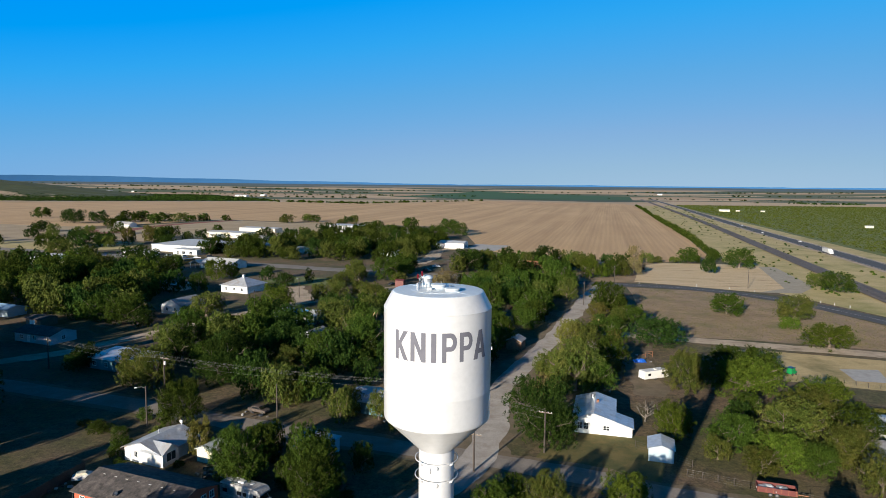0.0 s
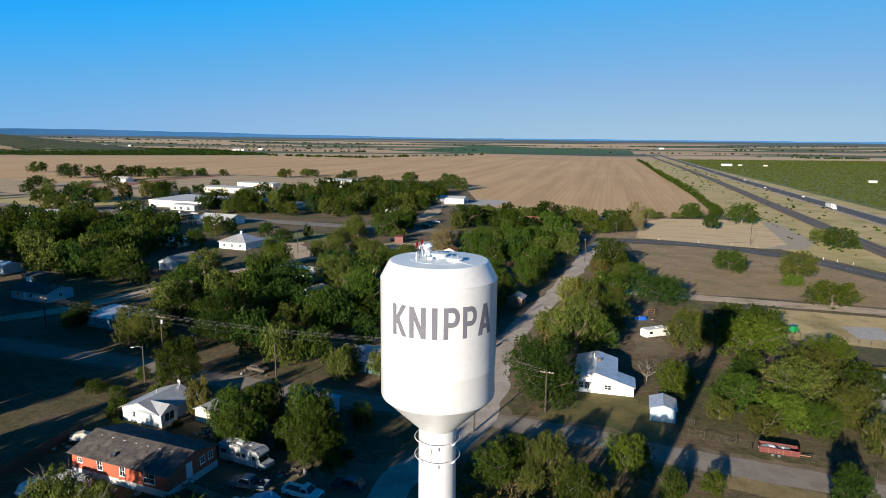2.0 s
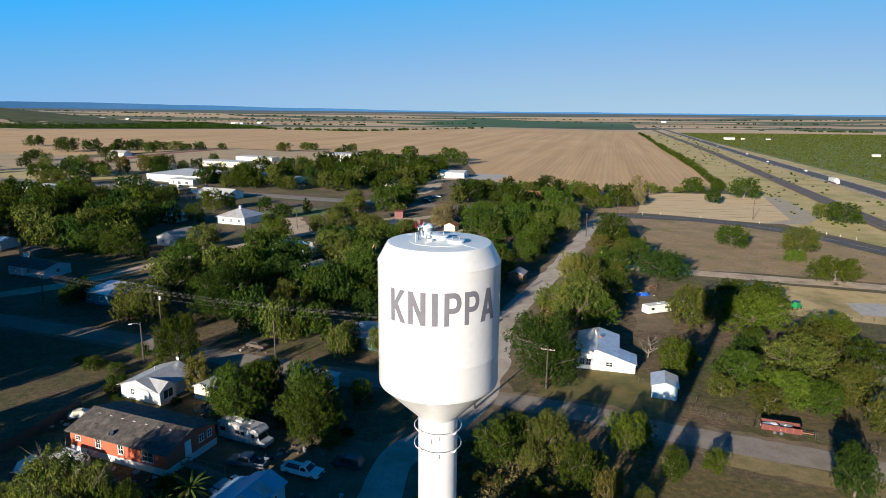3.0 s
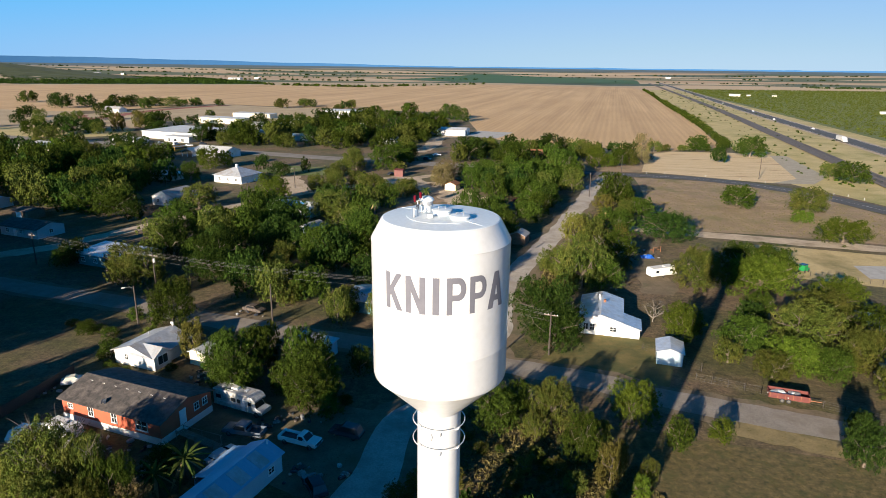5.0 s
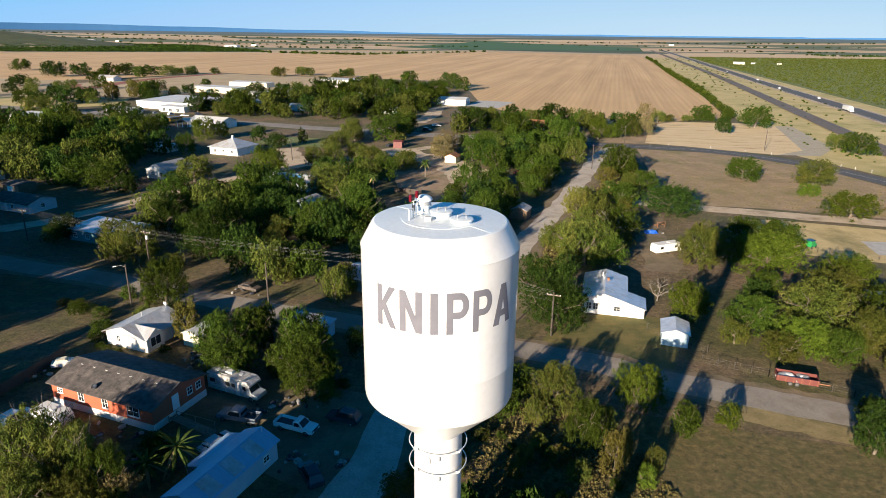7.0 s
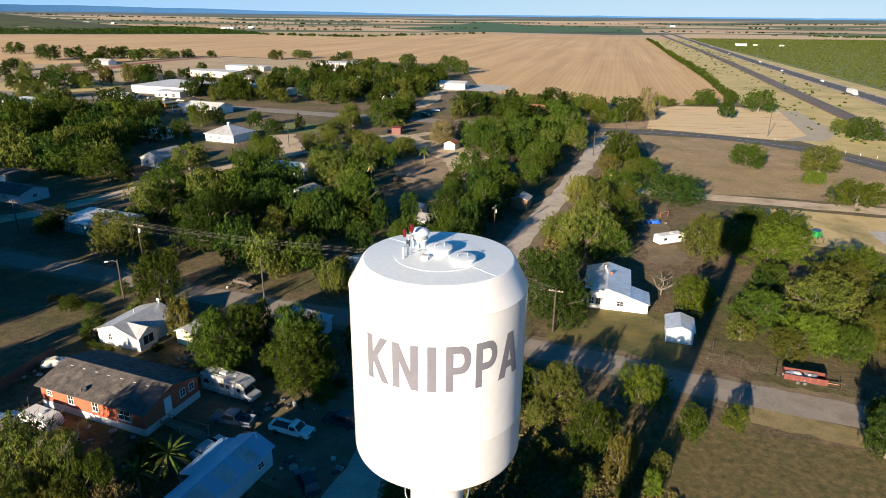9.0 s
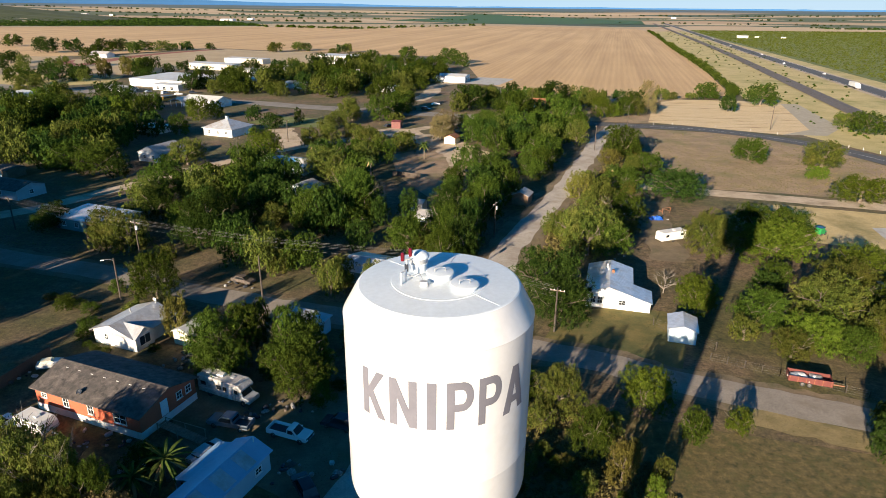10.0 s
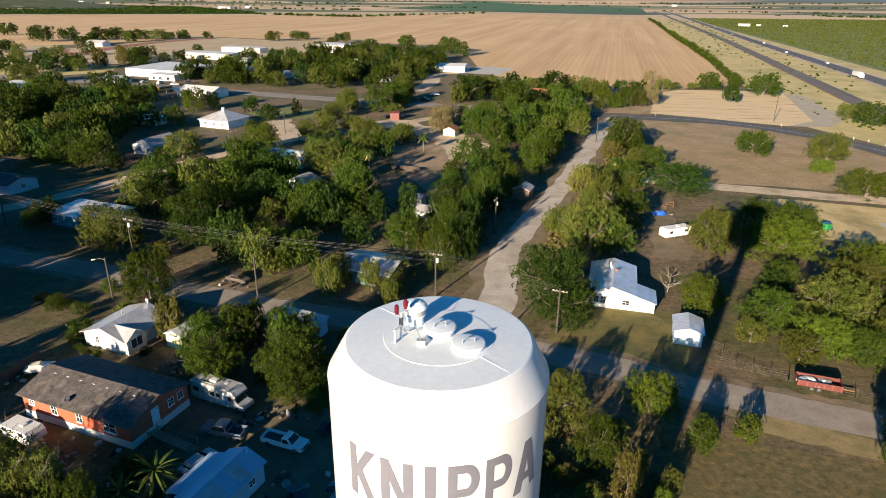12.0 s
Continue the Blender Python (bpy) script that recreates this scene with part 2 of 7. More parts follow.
M["yardgrass"] = surface("patchy_yard_grass", (0.036, 0.060, 0.011), (0.23, 0.168, 0.052), 0.13, 0.95, bump=0.6, fine=4, grime=(0.06, 0.075, 0.018))
M["brush"] = surface("green_brush_ground", (0.085, 0.115, 0.02), (0.155, 0.18, 0.038), 0.05, 0.95, bump=0.4, fine=0.7)
M["wildwood"] = surface("dark_brush_ground", (0.035, 0.05, 0.014), (0.065, 0.08, 0.024), 0.02, 0.95, bump=0.4, fine=0.5)
M["crop"] = surface("green_crop", (0.02, 0.08, 0.016), (0.035, 0.105, 0.026), 0.01, 0.9, bump=0)
M["stubble"] = surface("pale_stubble", (0.36, 0.27, 0.155), (0.48, 0.37, 0.225), 0.03, 0.95, bump=0.2, fine=1)
M["lawn"] = surface("mown_grass", (0.10, 0.135, 0.03), (0.16, 0.18, 0.05), 0.2, 0.95, bump=0.4, fine=3)
M["concrete"] = surface("concrete", (0.38, 0.37, 0.35), (0.48, 0.46, 0.43), 0.6, 0.85, bump=0.1, grime=(0.3, 0.28, 0.25))
# the hills' blue is distance haze painted as base colour
M["hills"] = surface("haze_tinted_hills", (0.03, 0.115, 0.27), (0.04, 0.13, 0.29), 0.002, 1.0, bump=0, fine=0.02)
M["bark"] = surface("grey_brown_bark", (0.10, 0.075, 0.055), (0.20, 0.16, 0.125), 4, 0.95, bump=0.6, vary=0.2)
M["deadwood"] = surface("bleached_bare_wood", (0.15, 0.13, 0.105), (0.25, 0.215, 0.18), 4, 0.9, bump=0.4)
M["leaf_oak"] = leaf_material("oak_leaves", (0.013, 0.028, 0.005), (0.080, 0.120, 0.017))
M["leaf_brush"] = leaf_material("thorn_brush_leaves", (0.068, 0.10, 0.014), (0.125, 0.158, 0.026))
M["leaf_weed"] = leaf_material("dry_weed_blades", (0.07, 0.068, 0.022), (0.24, 0.195, 0.085), (0.17, 0.16, 0.05))
M["leaf_dark"] = leaf_material("dark_leaves", (0.008, 0.020, 0.005), (0.052, 0.088, 0.016))
M["leaf_lime"] = leaf_material("bright_leaves", (0.03, 0.056, 0.007), (0.118, 0.155, 0.019))
M["leaf_olive"] = leaf_material("olive_leaves", (0.026, 0.044, 0.009), (0.115, 0.14, 0.026), (0.135, 0.128, 0.032))
M["leaf_gold"] = leaf_material("yellowing_leaves", (0.075, 0.078, 0.017), (0.165, 0.155, 0.036), (0.145, 0.128, 0.034))
M["leaf_grey"] = leaf_material("dusty_leaves", (0.10, 0.09, 0.04), (0.21, 0.175, 0.085), (0.2, 0.145, 0.065))
M["leaf_palm"] = leaf_material("palm_fronds", (0.04, 0.07, 0.016), (0.12, 0.15, 0.04))
M["drypalm"] = surface("dry_palm_skirt", (0.22, 0.16, 0.07), (0.34, 0.26, 0.12), 5, 0.95)
M["white_wall"] = surface("white_painted_siding", (0.66, 0.65, 0.62), (0.74, 0.73, 0.70), 0.7, 0.7, bump=0.05, grime=(0.57, 0.54, 0.48))
M["cream_wall"] = surface("cream_siding", (0.62, 0.56, 0.42), (0.70, 0.64, 0.50), 0.7, 0.75, bump=0.05)
M["grey_wall"] = surface("grey_siding", (0.40, 0.42, 0.44), (0.50, 0.52, 0.53), 0.7, 0.75, bump=0.05)
M["blue_wall"] = surface("pale_blue_siding", (0.36, 0.46, 0.52), (0.45, 0.54, 0.58), 0.7, 0.7, bump=0.05)
M["red_wall"] = surface("brick_red_siding", (0.40, 0.085, 0.04), (0.48, 0.11, 0.05), 0.6, 0.75, bump=0.08)
M["brown_wall"] = surface("brown_wood_wall", (0.16, 0.095, 0.06), (0.24, 0.15, 0.095), 1.5, 0.85)
M["shed_red"] = surface("red_painted_metal", (0.11, 0.028, 0.024), (0.16, 0.042, 0.034), 1, 0.5)
M["metal_roof"] = surface("galvanised_roof_sheet", (0.44, 0.46, 0.49), (0.64, 0.66, 0.685), 0.8, 0.32, 0.35, 0.03, grime=(0.44, 0.39, 0.345))
M["white_roof"] = surface("white_roof_sheet", (0.50, 0.50, 0.49), (0.64, 0.64, 0.62), 0.25, 0.5, 0.0, 0.03, grime=(0.42, 0.40, 0.37))
M["grey_roof"] = surface("weathered_grey_roofing", (0.30, 0.29, 0.29), (0.42, 0.41, 0.40), 0.8, 0.7, 0.0, 0.2, grime=(0.25, 0.22, 0.2))
M["brown_roof"] = surface("brown_shingles", (0.035, 0.032, 0.031), (0.155, 0.132, 0.118), 1.1, 0.9, 0, 0.6, fine=3.2, grime=(0.06, 0.055, 0.052))
M["blue_roof"] = surface("pale_blue_metal_roof", (0.28, 0.45, 0.62), (0.36, 0.52, 0.68), 0.6, 0.4, 0.2, 0.03)
M["rust"] = surface("rusted_metal", (0.20, 0.08, 0.04), (0.33, 0.15, 0.075), 2, 0.85, 0.2, 0.3)
M["tarp"] = surface("blue_tarpaulin", (0.01, 0.08, 0.42), (0.02, 0.12, 0.55), 2, 0.5)
M["tarp_pale"] = surface("faded_blue_sheet", (0.05, 0.26, 0.62), (0.10, 0.36, 0.72), 1.5, 0.5)
M["trim"] = surface("white_trim", (0.74, 0.74, 0.72), (0.8, 0.8, 0.78), 2, 0.6)
M["glass"] = glass_material("dark_window_glass", (0.03, 0.035, 0.04))
M["wood"] = surface("weathered_wood", (0.20, 0.15, 0.11), (0.32, 0.255, 0.19), 3, 0.9, bump=0.4)
M["pole"] = surface("dark_utility_pole_wood", (0.045, 0.036, 0.03), (0.085, 0.068, 0.056), 3, 0.9, bump=0.4)
M["wire"] = surface("pale_power_cable", (0.15, 0.145, 0.135), (0.2, 0.19, 0.18), 5, 0.6, bump=0)
M["tyre"] = surface("black_rubber", (0.018, 0.018, 0.018), (0.03, 0.03, 0.03), 6, 0.85)
M["chrome"] = surface("bright_metal", (0.55, 0.55, 0.56), (0.65, 0.65, 0.66), 4, 0.25, 0.9, 0)
M["car_white"] = surface("white_car_paint", (0.72, 0.72, 0.72), (0.78, 0.78, 0.78), 1, 0.25, bump=0)
M["car_silver"] = surface("silver_car_paint", (0.42, 0.45, 0.48), (0.50, 0.53, 0.56), 1, 0.28, 0.4, 0)
M["car_dark"] = surface("dark_car_paint", (0.025, 0.03, 0.04), (0.04, 0.045, 0.055), 1, 0.25, bump=0)
M["car_navy"] = surface("blue_grey_car_paint", (0.13, 0.16, 0.20), (0.17, 0.20, 0.245), 1, 0.25, 0.3, 0)
M["stained"] = surface("stained_white_panels", (0.22, 0.215, 0.205), (0.62, 0.61, 0.58), 1.3, 0.7, bump=0.05, grime=(0.16, 0.15, 0.14))
M["fence_wood"] = surface("dark_stained_boards", (0.055, 0.042, 0.033), (0.10, 0.078, 0.06), 3, 0.9, bump=0.4)
M["sand"] = surface("sandy_bare_yard", (0.22, 0.15, 0.09), (0.36, 0.255, 0.165), 0.12, 0.95, bump=0.3, fine=3, grime=(0.12, 0.115, 0.045))
M["scrap_steel"] = surface("stripped_rusty_steel", (0.03, 0.028, 0.028), (0.17, 0.13, 0.105), 2.2, 0.75, 0.2, 0.3)
M["junk"] = surface("faded_plastic_and_scrap", (0.12, 0.115, 0.11), (0.46, 0.44, 0.41), 3, 0.7)
M["yellow"] = surface("school_bus_yellow", (0.55, 0.26, 0.02), (0.6, 0.3, 0.03), 1, 0.5, bump=0)
M["green_bin"] = surface("green_metal", (0.01, 0.20, 0.05), (0.02, 0.26, 0.07), 1, 0.5)


# ---- mesh helpers ----
def part(name, bm, material, parent=None, label="", smooth=False):
    me = bpy.data.meshes.new(name)
    if isinstance(bm, bmesh.types.BMesh):
        bm.normal_update()
        bm.to_mesh(me)
        bm.free()
    else:
        me.from_pydata(bm[0], [], bm[1])
    me.materials.append(material)
    if smooth:
        me.polygons.foreach_set("use_smooth", [True] * len(me.polygons))
        me.set_sharp_from_angle(angle=radians(22))
    ob = new(name, me)
    if parent:
        ob.parent = parent
    if label:
        tagged(ob, label)
    return ob


def share(name, mesh, parent, m=None):
    ob = new(name, mesh)
    ob.parent = parent
    if m is not None:
        ob.matrix_basis = m
    return ob


def thing(name, m, label, category, group="", kind=""):
    ob = new(name)
    ob.empty_display_size = 0.5
    ob.matrix_basis = m
    return tagged(ob, label, category, group, kind)


def box(bm, x, y, z, sx, sy, sz, m=None, bevel=0.0):
    """A box with its base centre at x, y, z."""
    r = bmesh.ops.create_cube(bm, size=1.0)
    vs = r["verts"]
    for v in vs:
        v.co = Vector((x + v.co.x * sx, y + v.co.y * sy, z + (v.co.z + 0.5) * sz))
    if bevel:
        es = list({e for v in vs for e in v.link_edges})
        r2 = bmesh.ops.bevel(bm, geom=es, offset=bevel, segments=2, affect="EDGES", profile=0.6)
        vs = list({v for f in r2["faces"] for v in f.verts} | {v for v in vs if v.is_valid})
    if m is not None:
        for v in vs:
            v.co = m @ v.co
    return vs


def boxes(*rows, bevel=0.0):
    bm = bmesh.new()
    for r in rows:
        box(bm, *r, bevel=bevel)
    return bm


def prism(bm, outline, z0, z1):
    """An upright prism over a flat outline."""
    lo = [bm.verts.new((x, y, z0)) for x, y in outline]
    hi = [bm.verts.new((x, y, z1)) for x, y in outline]
    n = len(outline)
    bm.faces.new(list(reversed(lo)))
    bm.faces.new(hi)
    for i in range(n):
        bm.faces.new((lo[i], lo[(i + 1) % n], hi[(i + 1) % n], hi[i]))


def side_prism(bm, profile, y0, y1):
    """A prism along y over an outline in x and z."""
    a = [bm.verts.new((x, y0, z)) for x, z in profile]
    b = [bm.verts.new((x, y1, z)) for x, z in profile]
    n = len(profile)
    bm.faces.new(a)
    bm.faces.new(list(reversed(b)))
    for i in range(n):
        bm.faces.new((a[(i + 1) % n], a[i], b[i], b[(i + 1) % n]))
    bmesh.ops.recalc_face_normals(bm, faces=bm.faces)


def lathe(bm, profile, n=48):
    """A turned body from (radius, height) pairs."""
    rings = []
    for r, z in profile:
        if r < 1e-4:
            rings.append([bm.verts.new((0, 0, z))])
        else:
            rings.append([bm.verts.new((r * math.cos(2 * math.pi * i / n), r * math.sin(2 * math.pi * i / n), z)) for i in range(n)])
    for a, b in zip(rings, rings[1:]):
        for i in range(n):
            j = (i + 1) % n
            q = [a[i % len(a)], a[j % len(a)], b[j % len(b)], b[i % len(b)]]
            q = [v for k, v in enumerate(q) if v not in q[:k]]
            if len(q) > 2:
                bm.faces.new(q)


def tube(bm, pts, radii, n=6):
    """A tapered tube along points."""
    rings = []
    for i, p in enumerate(pts):
        p = Vector(p)
        d = (Vector(pts[min(i + 1, len(pts) - 1)]) - Vector(pts[max(i - 1, 0)])).normalized()
        u = d.orthogonal().normalized()
        w = d.cross(u)
        rings.append([bm.verts.new(p + radii[i] * (u * math.cos(2 * math.pi * k / n) + w * math.sin(2 * math.pi * k / n))) for k in range(n)])
    for a, b in zip(rings, rings[1:]):
        best = min(range(n), key=lambda s: (a[0].co - b[s].co).length)
        for k in range(n):
            bm.faces.new((a[k], a[(k + 1) % n], b[(k + 1 + best) % n], b[(k + best) % n]))
    bm.faces.new(list(reversed(rings[0])))
    bm.faces.new(rings[-1])


def far_rise(x, y):
    """The plain's slow rise to the skyline, and one low wooded hill in the west."""
    r = math.hypot(x, y)
    hill = 55 * math.exp(-(((x + 1520) / 310) ** 2) - ((y - 1960) / 300) ** 2)
    return hill + (max(0.0, 49.0 - 0.0245 * (1 - (r - 2000) / 2880) * r) if r > 2000 else 0.0)


def sheet(name, outline, z, material, label, category="ground", cuts=0):
    """A flat piece of the ground."""
    bm = bmesh.new()
    bm.faces.new([bm.verts.new((x, y, 0)) for x, y in outline])
    bm.normal_update()
    bmesh.ops.triangulate(bm, faces=bm.faces)
    if cuts:
        bmesh.ops.subdivide_edges(bm, edges=bm.edges, cuts=cuts, use_grid_fill=False)
        bmesh.ops.triangulate(bm, faces=bm.faces)
    for v in bm.verts:
        v.co.z = far_rise(v.co.x, v.co.y) + z
    bmesh.ops.recalc_face_normals(bm, faces=bm.faces)
    if sum(f.normal.z for f in bm.faces) < 0:
        bmesh.ops.reverse_faces(bm, faces=bm.faces)
    return tagged(part(name, bm, material), label, category, kind="structure")


def smooth_line(pts, step=4.0):
    """A Catmull-Rom line through points."""
    out = []
    p = [Vector((*q, 0)) for q in pts]
    p = [2 * p[0] - p[1]] + p + [2 * p[-1] - p[-2]]
    for i in range(1, len(p) - 2):
        n = max(2, int((p[i + 1] - p[i]).length / step))
        for k in range(n):
            t = k / n
            a, b, c, d = p[i - 1 : i + 3]
            out.append(0.5 * (2 * b + (c - a) * t + (2 * a - 5 * b + 4 * c - d) * t * t + (3 * b - a - 3 * c + d) * t ** 3))
    out.append(p[-2])
    return out


def ribbon(name, pts, width, z, material, label, category="road", ragged=0.0, shift=0.0, step=2.0, crown=0.0):
    """A road along a line; ragged edges wander."""
    line = smooth_line(pts, step)
    vs, fs = [], []
    for i, p in enumerate(line):
        d = (line[min(i + 1, len(line) - 1)] - line[max(i - 1, 0)]).normalized()
        n = Vector((d.y, -d.x, 0))
        for s in (-1, 0, 1):
            w = width / 2 * s
            if s and ragged:
                w += s * ragged * (noise.noise(Vector((p.x * 0.13, p.y * 0.13, 7.0 * s))) + 0.5 * noise.noise(Vector((p.x * 0.5, p.y * 0.5, 3.0 * s))))
            q = p + n * (w + shift)
            vs.append((q.x, q.y, far_rise(q.x, q.y) + z + (crown if s == 0 else 0)))
        if i:
            k = 3 * i
            fs += [(k - 3, k, k + 1, k - 2), (k - 2, k + 1, k + 2, k - 1)]
    fs = [tuple(reversed(f)) for f in fs]
    return tagged(part(name, (vs, fs), material), label, category, kind="structure")


# ---- the land ----
def build_ground():
    radii = [0] + [25 * k for k in range(1, 9)] + [250, 320, 400, 500, 650, 850, 1100, 1400, 1700, 2000, 2250, 2500, 2750, 3000, 3250, 3500, 3750, 4000, 4250, 4500, 4700, 4880]
    n = 120
    vs, fs = [(0, 0, 0)], []
    for r in radii[1:]:
        for i in range(n):
            a = 2 * math.pi * i / n
            x, y = r * math.cos(a), r * math.sin(a)
            vs.append((x, y, far_rise(x, y)))
    for i in range(n):
        fs.append((0, 1 + i, 1 + (i + 1) % n))
    for k in range(len(radii) - 2):
        a, b = 1 + k * n, 1 + (k + 1) * n
        for i in range(n):
            j = (i + 1) % n
            fs.append((a + i, b + i, b + j, a + j))
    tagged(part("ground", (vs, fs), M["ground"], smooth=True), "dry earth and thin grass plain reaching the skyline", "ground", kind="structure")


build_ground()


def build_hills():
    """A low ridge on the skyline, its blue a haze put into the colour."""
    vs, fs = [], []
    n = 150
    for i in range(n + 1):
        a = radians(30 + 126 * i / n)
        x, y = 4860 * math.cos(a), 4860 * math.sin(a)
        k = max(0.0, (i / n - 0.5) * 2)
        h = 34 * min(1, k * 2.2) ** 0.8 * (0.9 + 0.16 * noise.noise(Vector((k * 9, 0, 0))) + 0.07 * noise.noise(Vector((k * 31, 2, 0))))
        h += 9 + 3 * noise.noise(Vector((i / n * 160, 5, 0))) + 3 * noise.noise(Vector((i / n * 23, 8, 0)))
        vs += [(x, y, 20), (x, y, 49 + max(0, h)), (x * 1.012, y * 1.012, 20)]
        if i:
            b = 3 * i
            fs += [(b - 3, b, b + 1, b - 2), (b - 2, b + 1, b + 2, b - 1)]
    tagged(part("backdrop_hills", (vs, fs), M["hills"]), "distant low hill range on the skyline with haze blue painted in", "hills", kind="structure")


build_hills()
sheet("field", [(31, 565), (34, 436), (50, 405), (77, 380), (129, 369), (146, 364), (185, 381), (239, 558), (312, 832), (511, 1574), (537, 1790), (139, 1955), (-184, 1560), (-438, 1640), (-730, 1542), (-1002, 1433), (-1250, 1100), (-900, 820), (-560, 690), (-390, 640), (-357, 655), (-301, 745), (-268, 795), (-189, 760), (-93, 726), (10, 690)], 0.05, M["field"], "wide brown ploughed field with long furrows", "field")
sheet("field_far", [(560, 1820), (545, 1960), (150, 2200), (-190, 1900), (-470, 1950), (-470, 1700), (-184, 1590), (139, 1985)], 0.06, M["stubble"], "pale stubble field beyond the ploughed land", "field", 3)
sheet("crop_field", [(-190, 2560), (147, 2190), (723, 2286), (900, 2900), (251, 3800)], 0.8, M["crop"], "dark green irrigated crop strip far away", "field", 6)
west = sheet("brush_land_west", [(-1000, 1450), (-735, 1565), (-440, 1700), (-480, 1800), (-863, 2400), (-1800, 2400), (-2600, 2200), (-2000, 1400)], 0.6, M["wildwood"], "belt of dark green brush beyond the field", "brush", 12)
for v in west.data.vertices:
    v.co.z *= 1.12
HW = ((262.0, 292.0), (880.0, 2560.0))
sheet("brush_land_east", [(318, 395), (337, 470), (420, 800), (540, 1290), (642, 1700), (1214, 1690), (1700, 1500), (1300, 700), (800, 380), (480, 300)], 0.12, M["brush"], "bright green brush plain beyond the highway", "brush")
sheet("verge_east", [(187, 366), (199, 346), (158, 248), (166, 215), (176, 170), (215, 120), (420, 300), (560, 860), (700, 1500), (660, 1640), (512, 1570), (313, 830), (240, 558)], 0.02, M["verge"], "grassy railway and highway verge", "grass")
sheet("dry_lot", [(101, 279), (125, 345), (145, 360), (190, 356), (199, 346), (168, 262), (150, 250), (136, 258), (118, 270)], 0.03, M["straw"], "dry mown straw-coloured lot beside the road", "grass")
sheet("corner_ground", [(62, 284), (101, 276), (126, 346), (150, 363), (90, 364), (58, 335)], 0.025, M["scrub"], "brown weedy ground behind the street corner", "grass")
sheet("caliche_lot", [(150, 250), (168, 262), (198, 346), (207, 344), (186, 268), (168, 248)], 0.04, M["drive"], "pale gravel drive along the dry lot", "drive")
sheet("scrub_lot", [(64, 165), (76, 190), (88, 240), (92, 262), (120, 254), (133, 244), (146, 226), (153, 210), (157, 190), (165, 150), (150, 140), (124, 150), (100, 158)], 0.03, M["scrub"], "brown overgrown lot of dry weeds", "grass")
sheet("dry_yard_east", [(96, 146), (170, 120), (160, 80), (110, 108), (88, 116), (80, 128), (88, 146)], 0.03, M["drygrass"], "dry grass yard with bare patches", "grass")
sheet("dry_grass_lot", [(20, 52), (36, 47), (58, 41), (80, 28), (70, -10), (10, -10), (5, 25)], 0.02, M["weedy"], "brown dry weed lot below the water tower", "grass")
ribbon("verge_strip", [(40, 51.0), (49, 47.2), (58, 42.6), (70, 36.4), (82, 30)], 4.2, 0.03, M["goldgrass"], "strip of golden dry grass beside the street", "grass", ragged=1.8)
sheet("ball_field", [(-300, 742), (-268, 795), (-215, 760), (-196, 520), (-230, 470), (-300, 505), (-345, 600)], 0.04, M["stubble"], "pale dry playing field at the town's edge", "grass")
sheet("dry_common", [(-196, 520), (-215, 760), (-189, 752), (-93, 718), (-60, 640), (-70, 560), (-150, 520)], 0.035, M["stubble"], "pale dry common behind the school", "grass")
sheet("dry_pasture", [(-300, 425), (-232, 462), (-300, 503), (-347, 600), (-400, 690), (-560, 680), (-620, 560), (-480, 450), (-400, 432)], 0.03, M["stubble"], "pale dry pasture west of the town", "grass")
sheet("west_lawn", [(-330, 470), (-230, 468), (-215, 420), (-250, 395), (-340, 400), (-420, 430)], 0.04, M["verge"], "yellow-green grass by the main street", "grass")
sheet("yard_grass", [(18.5, 64.0), (28.2, 63.6), (37.0, 60.5), (40.5, 68), (41.5, 80.4), (34, 82), (28.3, 81.2), (20.4, 74.5), (17.6, 69)], 0.02, M["yardgrass"], "patchy green and golden grass in the yard", "grass")
sheet("sandy_yard", [(-15, 204), (8, 226), (23, 209), (17, 157), (1, 146), (-11, 175)], 0.03, M["sand"], "sandy bare yard with thin grass in the town", "yard")
sheet("mid_lawn", [(-78, 290), (-40, 278), (-34, 262), (-66, 258), (-84, 270)], 0.03, M["lawn"], "green lawn beside the main street", "grass")
M["shoulder"] = surface("dusty_road_shoulder", (0.13, 0.10, 0.06), (0.225, 0.17, 0.105), 0.3, 0.95, bump=0.4, fine=3, grime=(0.10, 0.095, 0.04))
ribbon("shoulder_east", [(82, 268), (66, 233), (55, 203), (46, 180), (35, 152), (23, 125), (15.2, 105), (12, 84), (7, 67), (0, 56), (-5, 48.5), (-6.3, 40), (-8.3, 34), (-14, 20)], 11.0, 0.03, M["shoulder"], "dusty shoulder of the unpaved street", ragged=2.5)
ribbon("shoulder_cross", [(-150, 128), (-88, 104.5), (-66, 97.5), (-43, 87.5), (-18, 79), (2, 72.5), (22, 65), (37.5, 57.3), (48, 53), (58, 48.6), (90, 33), (150, 0)], 9.0, 0.028, M["shoulder"], "dusty shoulder of the cross street", ragged=2.0)
sheet("parking_yard", [(-34, 56), (-22, 58), (-8, 54), (-4, 44), (-12, 33), (-24, 40), (-32, 46)], 0.015, M["shoulder"], "bare trampled earth of the parking yard", "yard")
ribbon("main_street", [(176, 120), (172, 150), (166, 180), (160.5, 203), (156, 218), (150.5, 229), (145, 238), (137.5, 247), (129, 254.5), (119, 261), (108, 265), (97, 268), (82, 272), (66, 277)], 10.5, 0.07, M["asphalt"], "dark paved street curving past the town")
ribbon("main_street_west", [(66, 277), (58, 280), (20, 291), (-18, 303), (-63, 318), (-97, 332), (-130, 344), (-200, 372), (-330, 418), (-600, 520)], 13.0, 0.066, M["old_asphalt"], "bleached paved main street through the town", ragged=0.6)
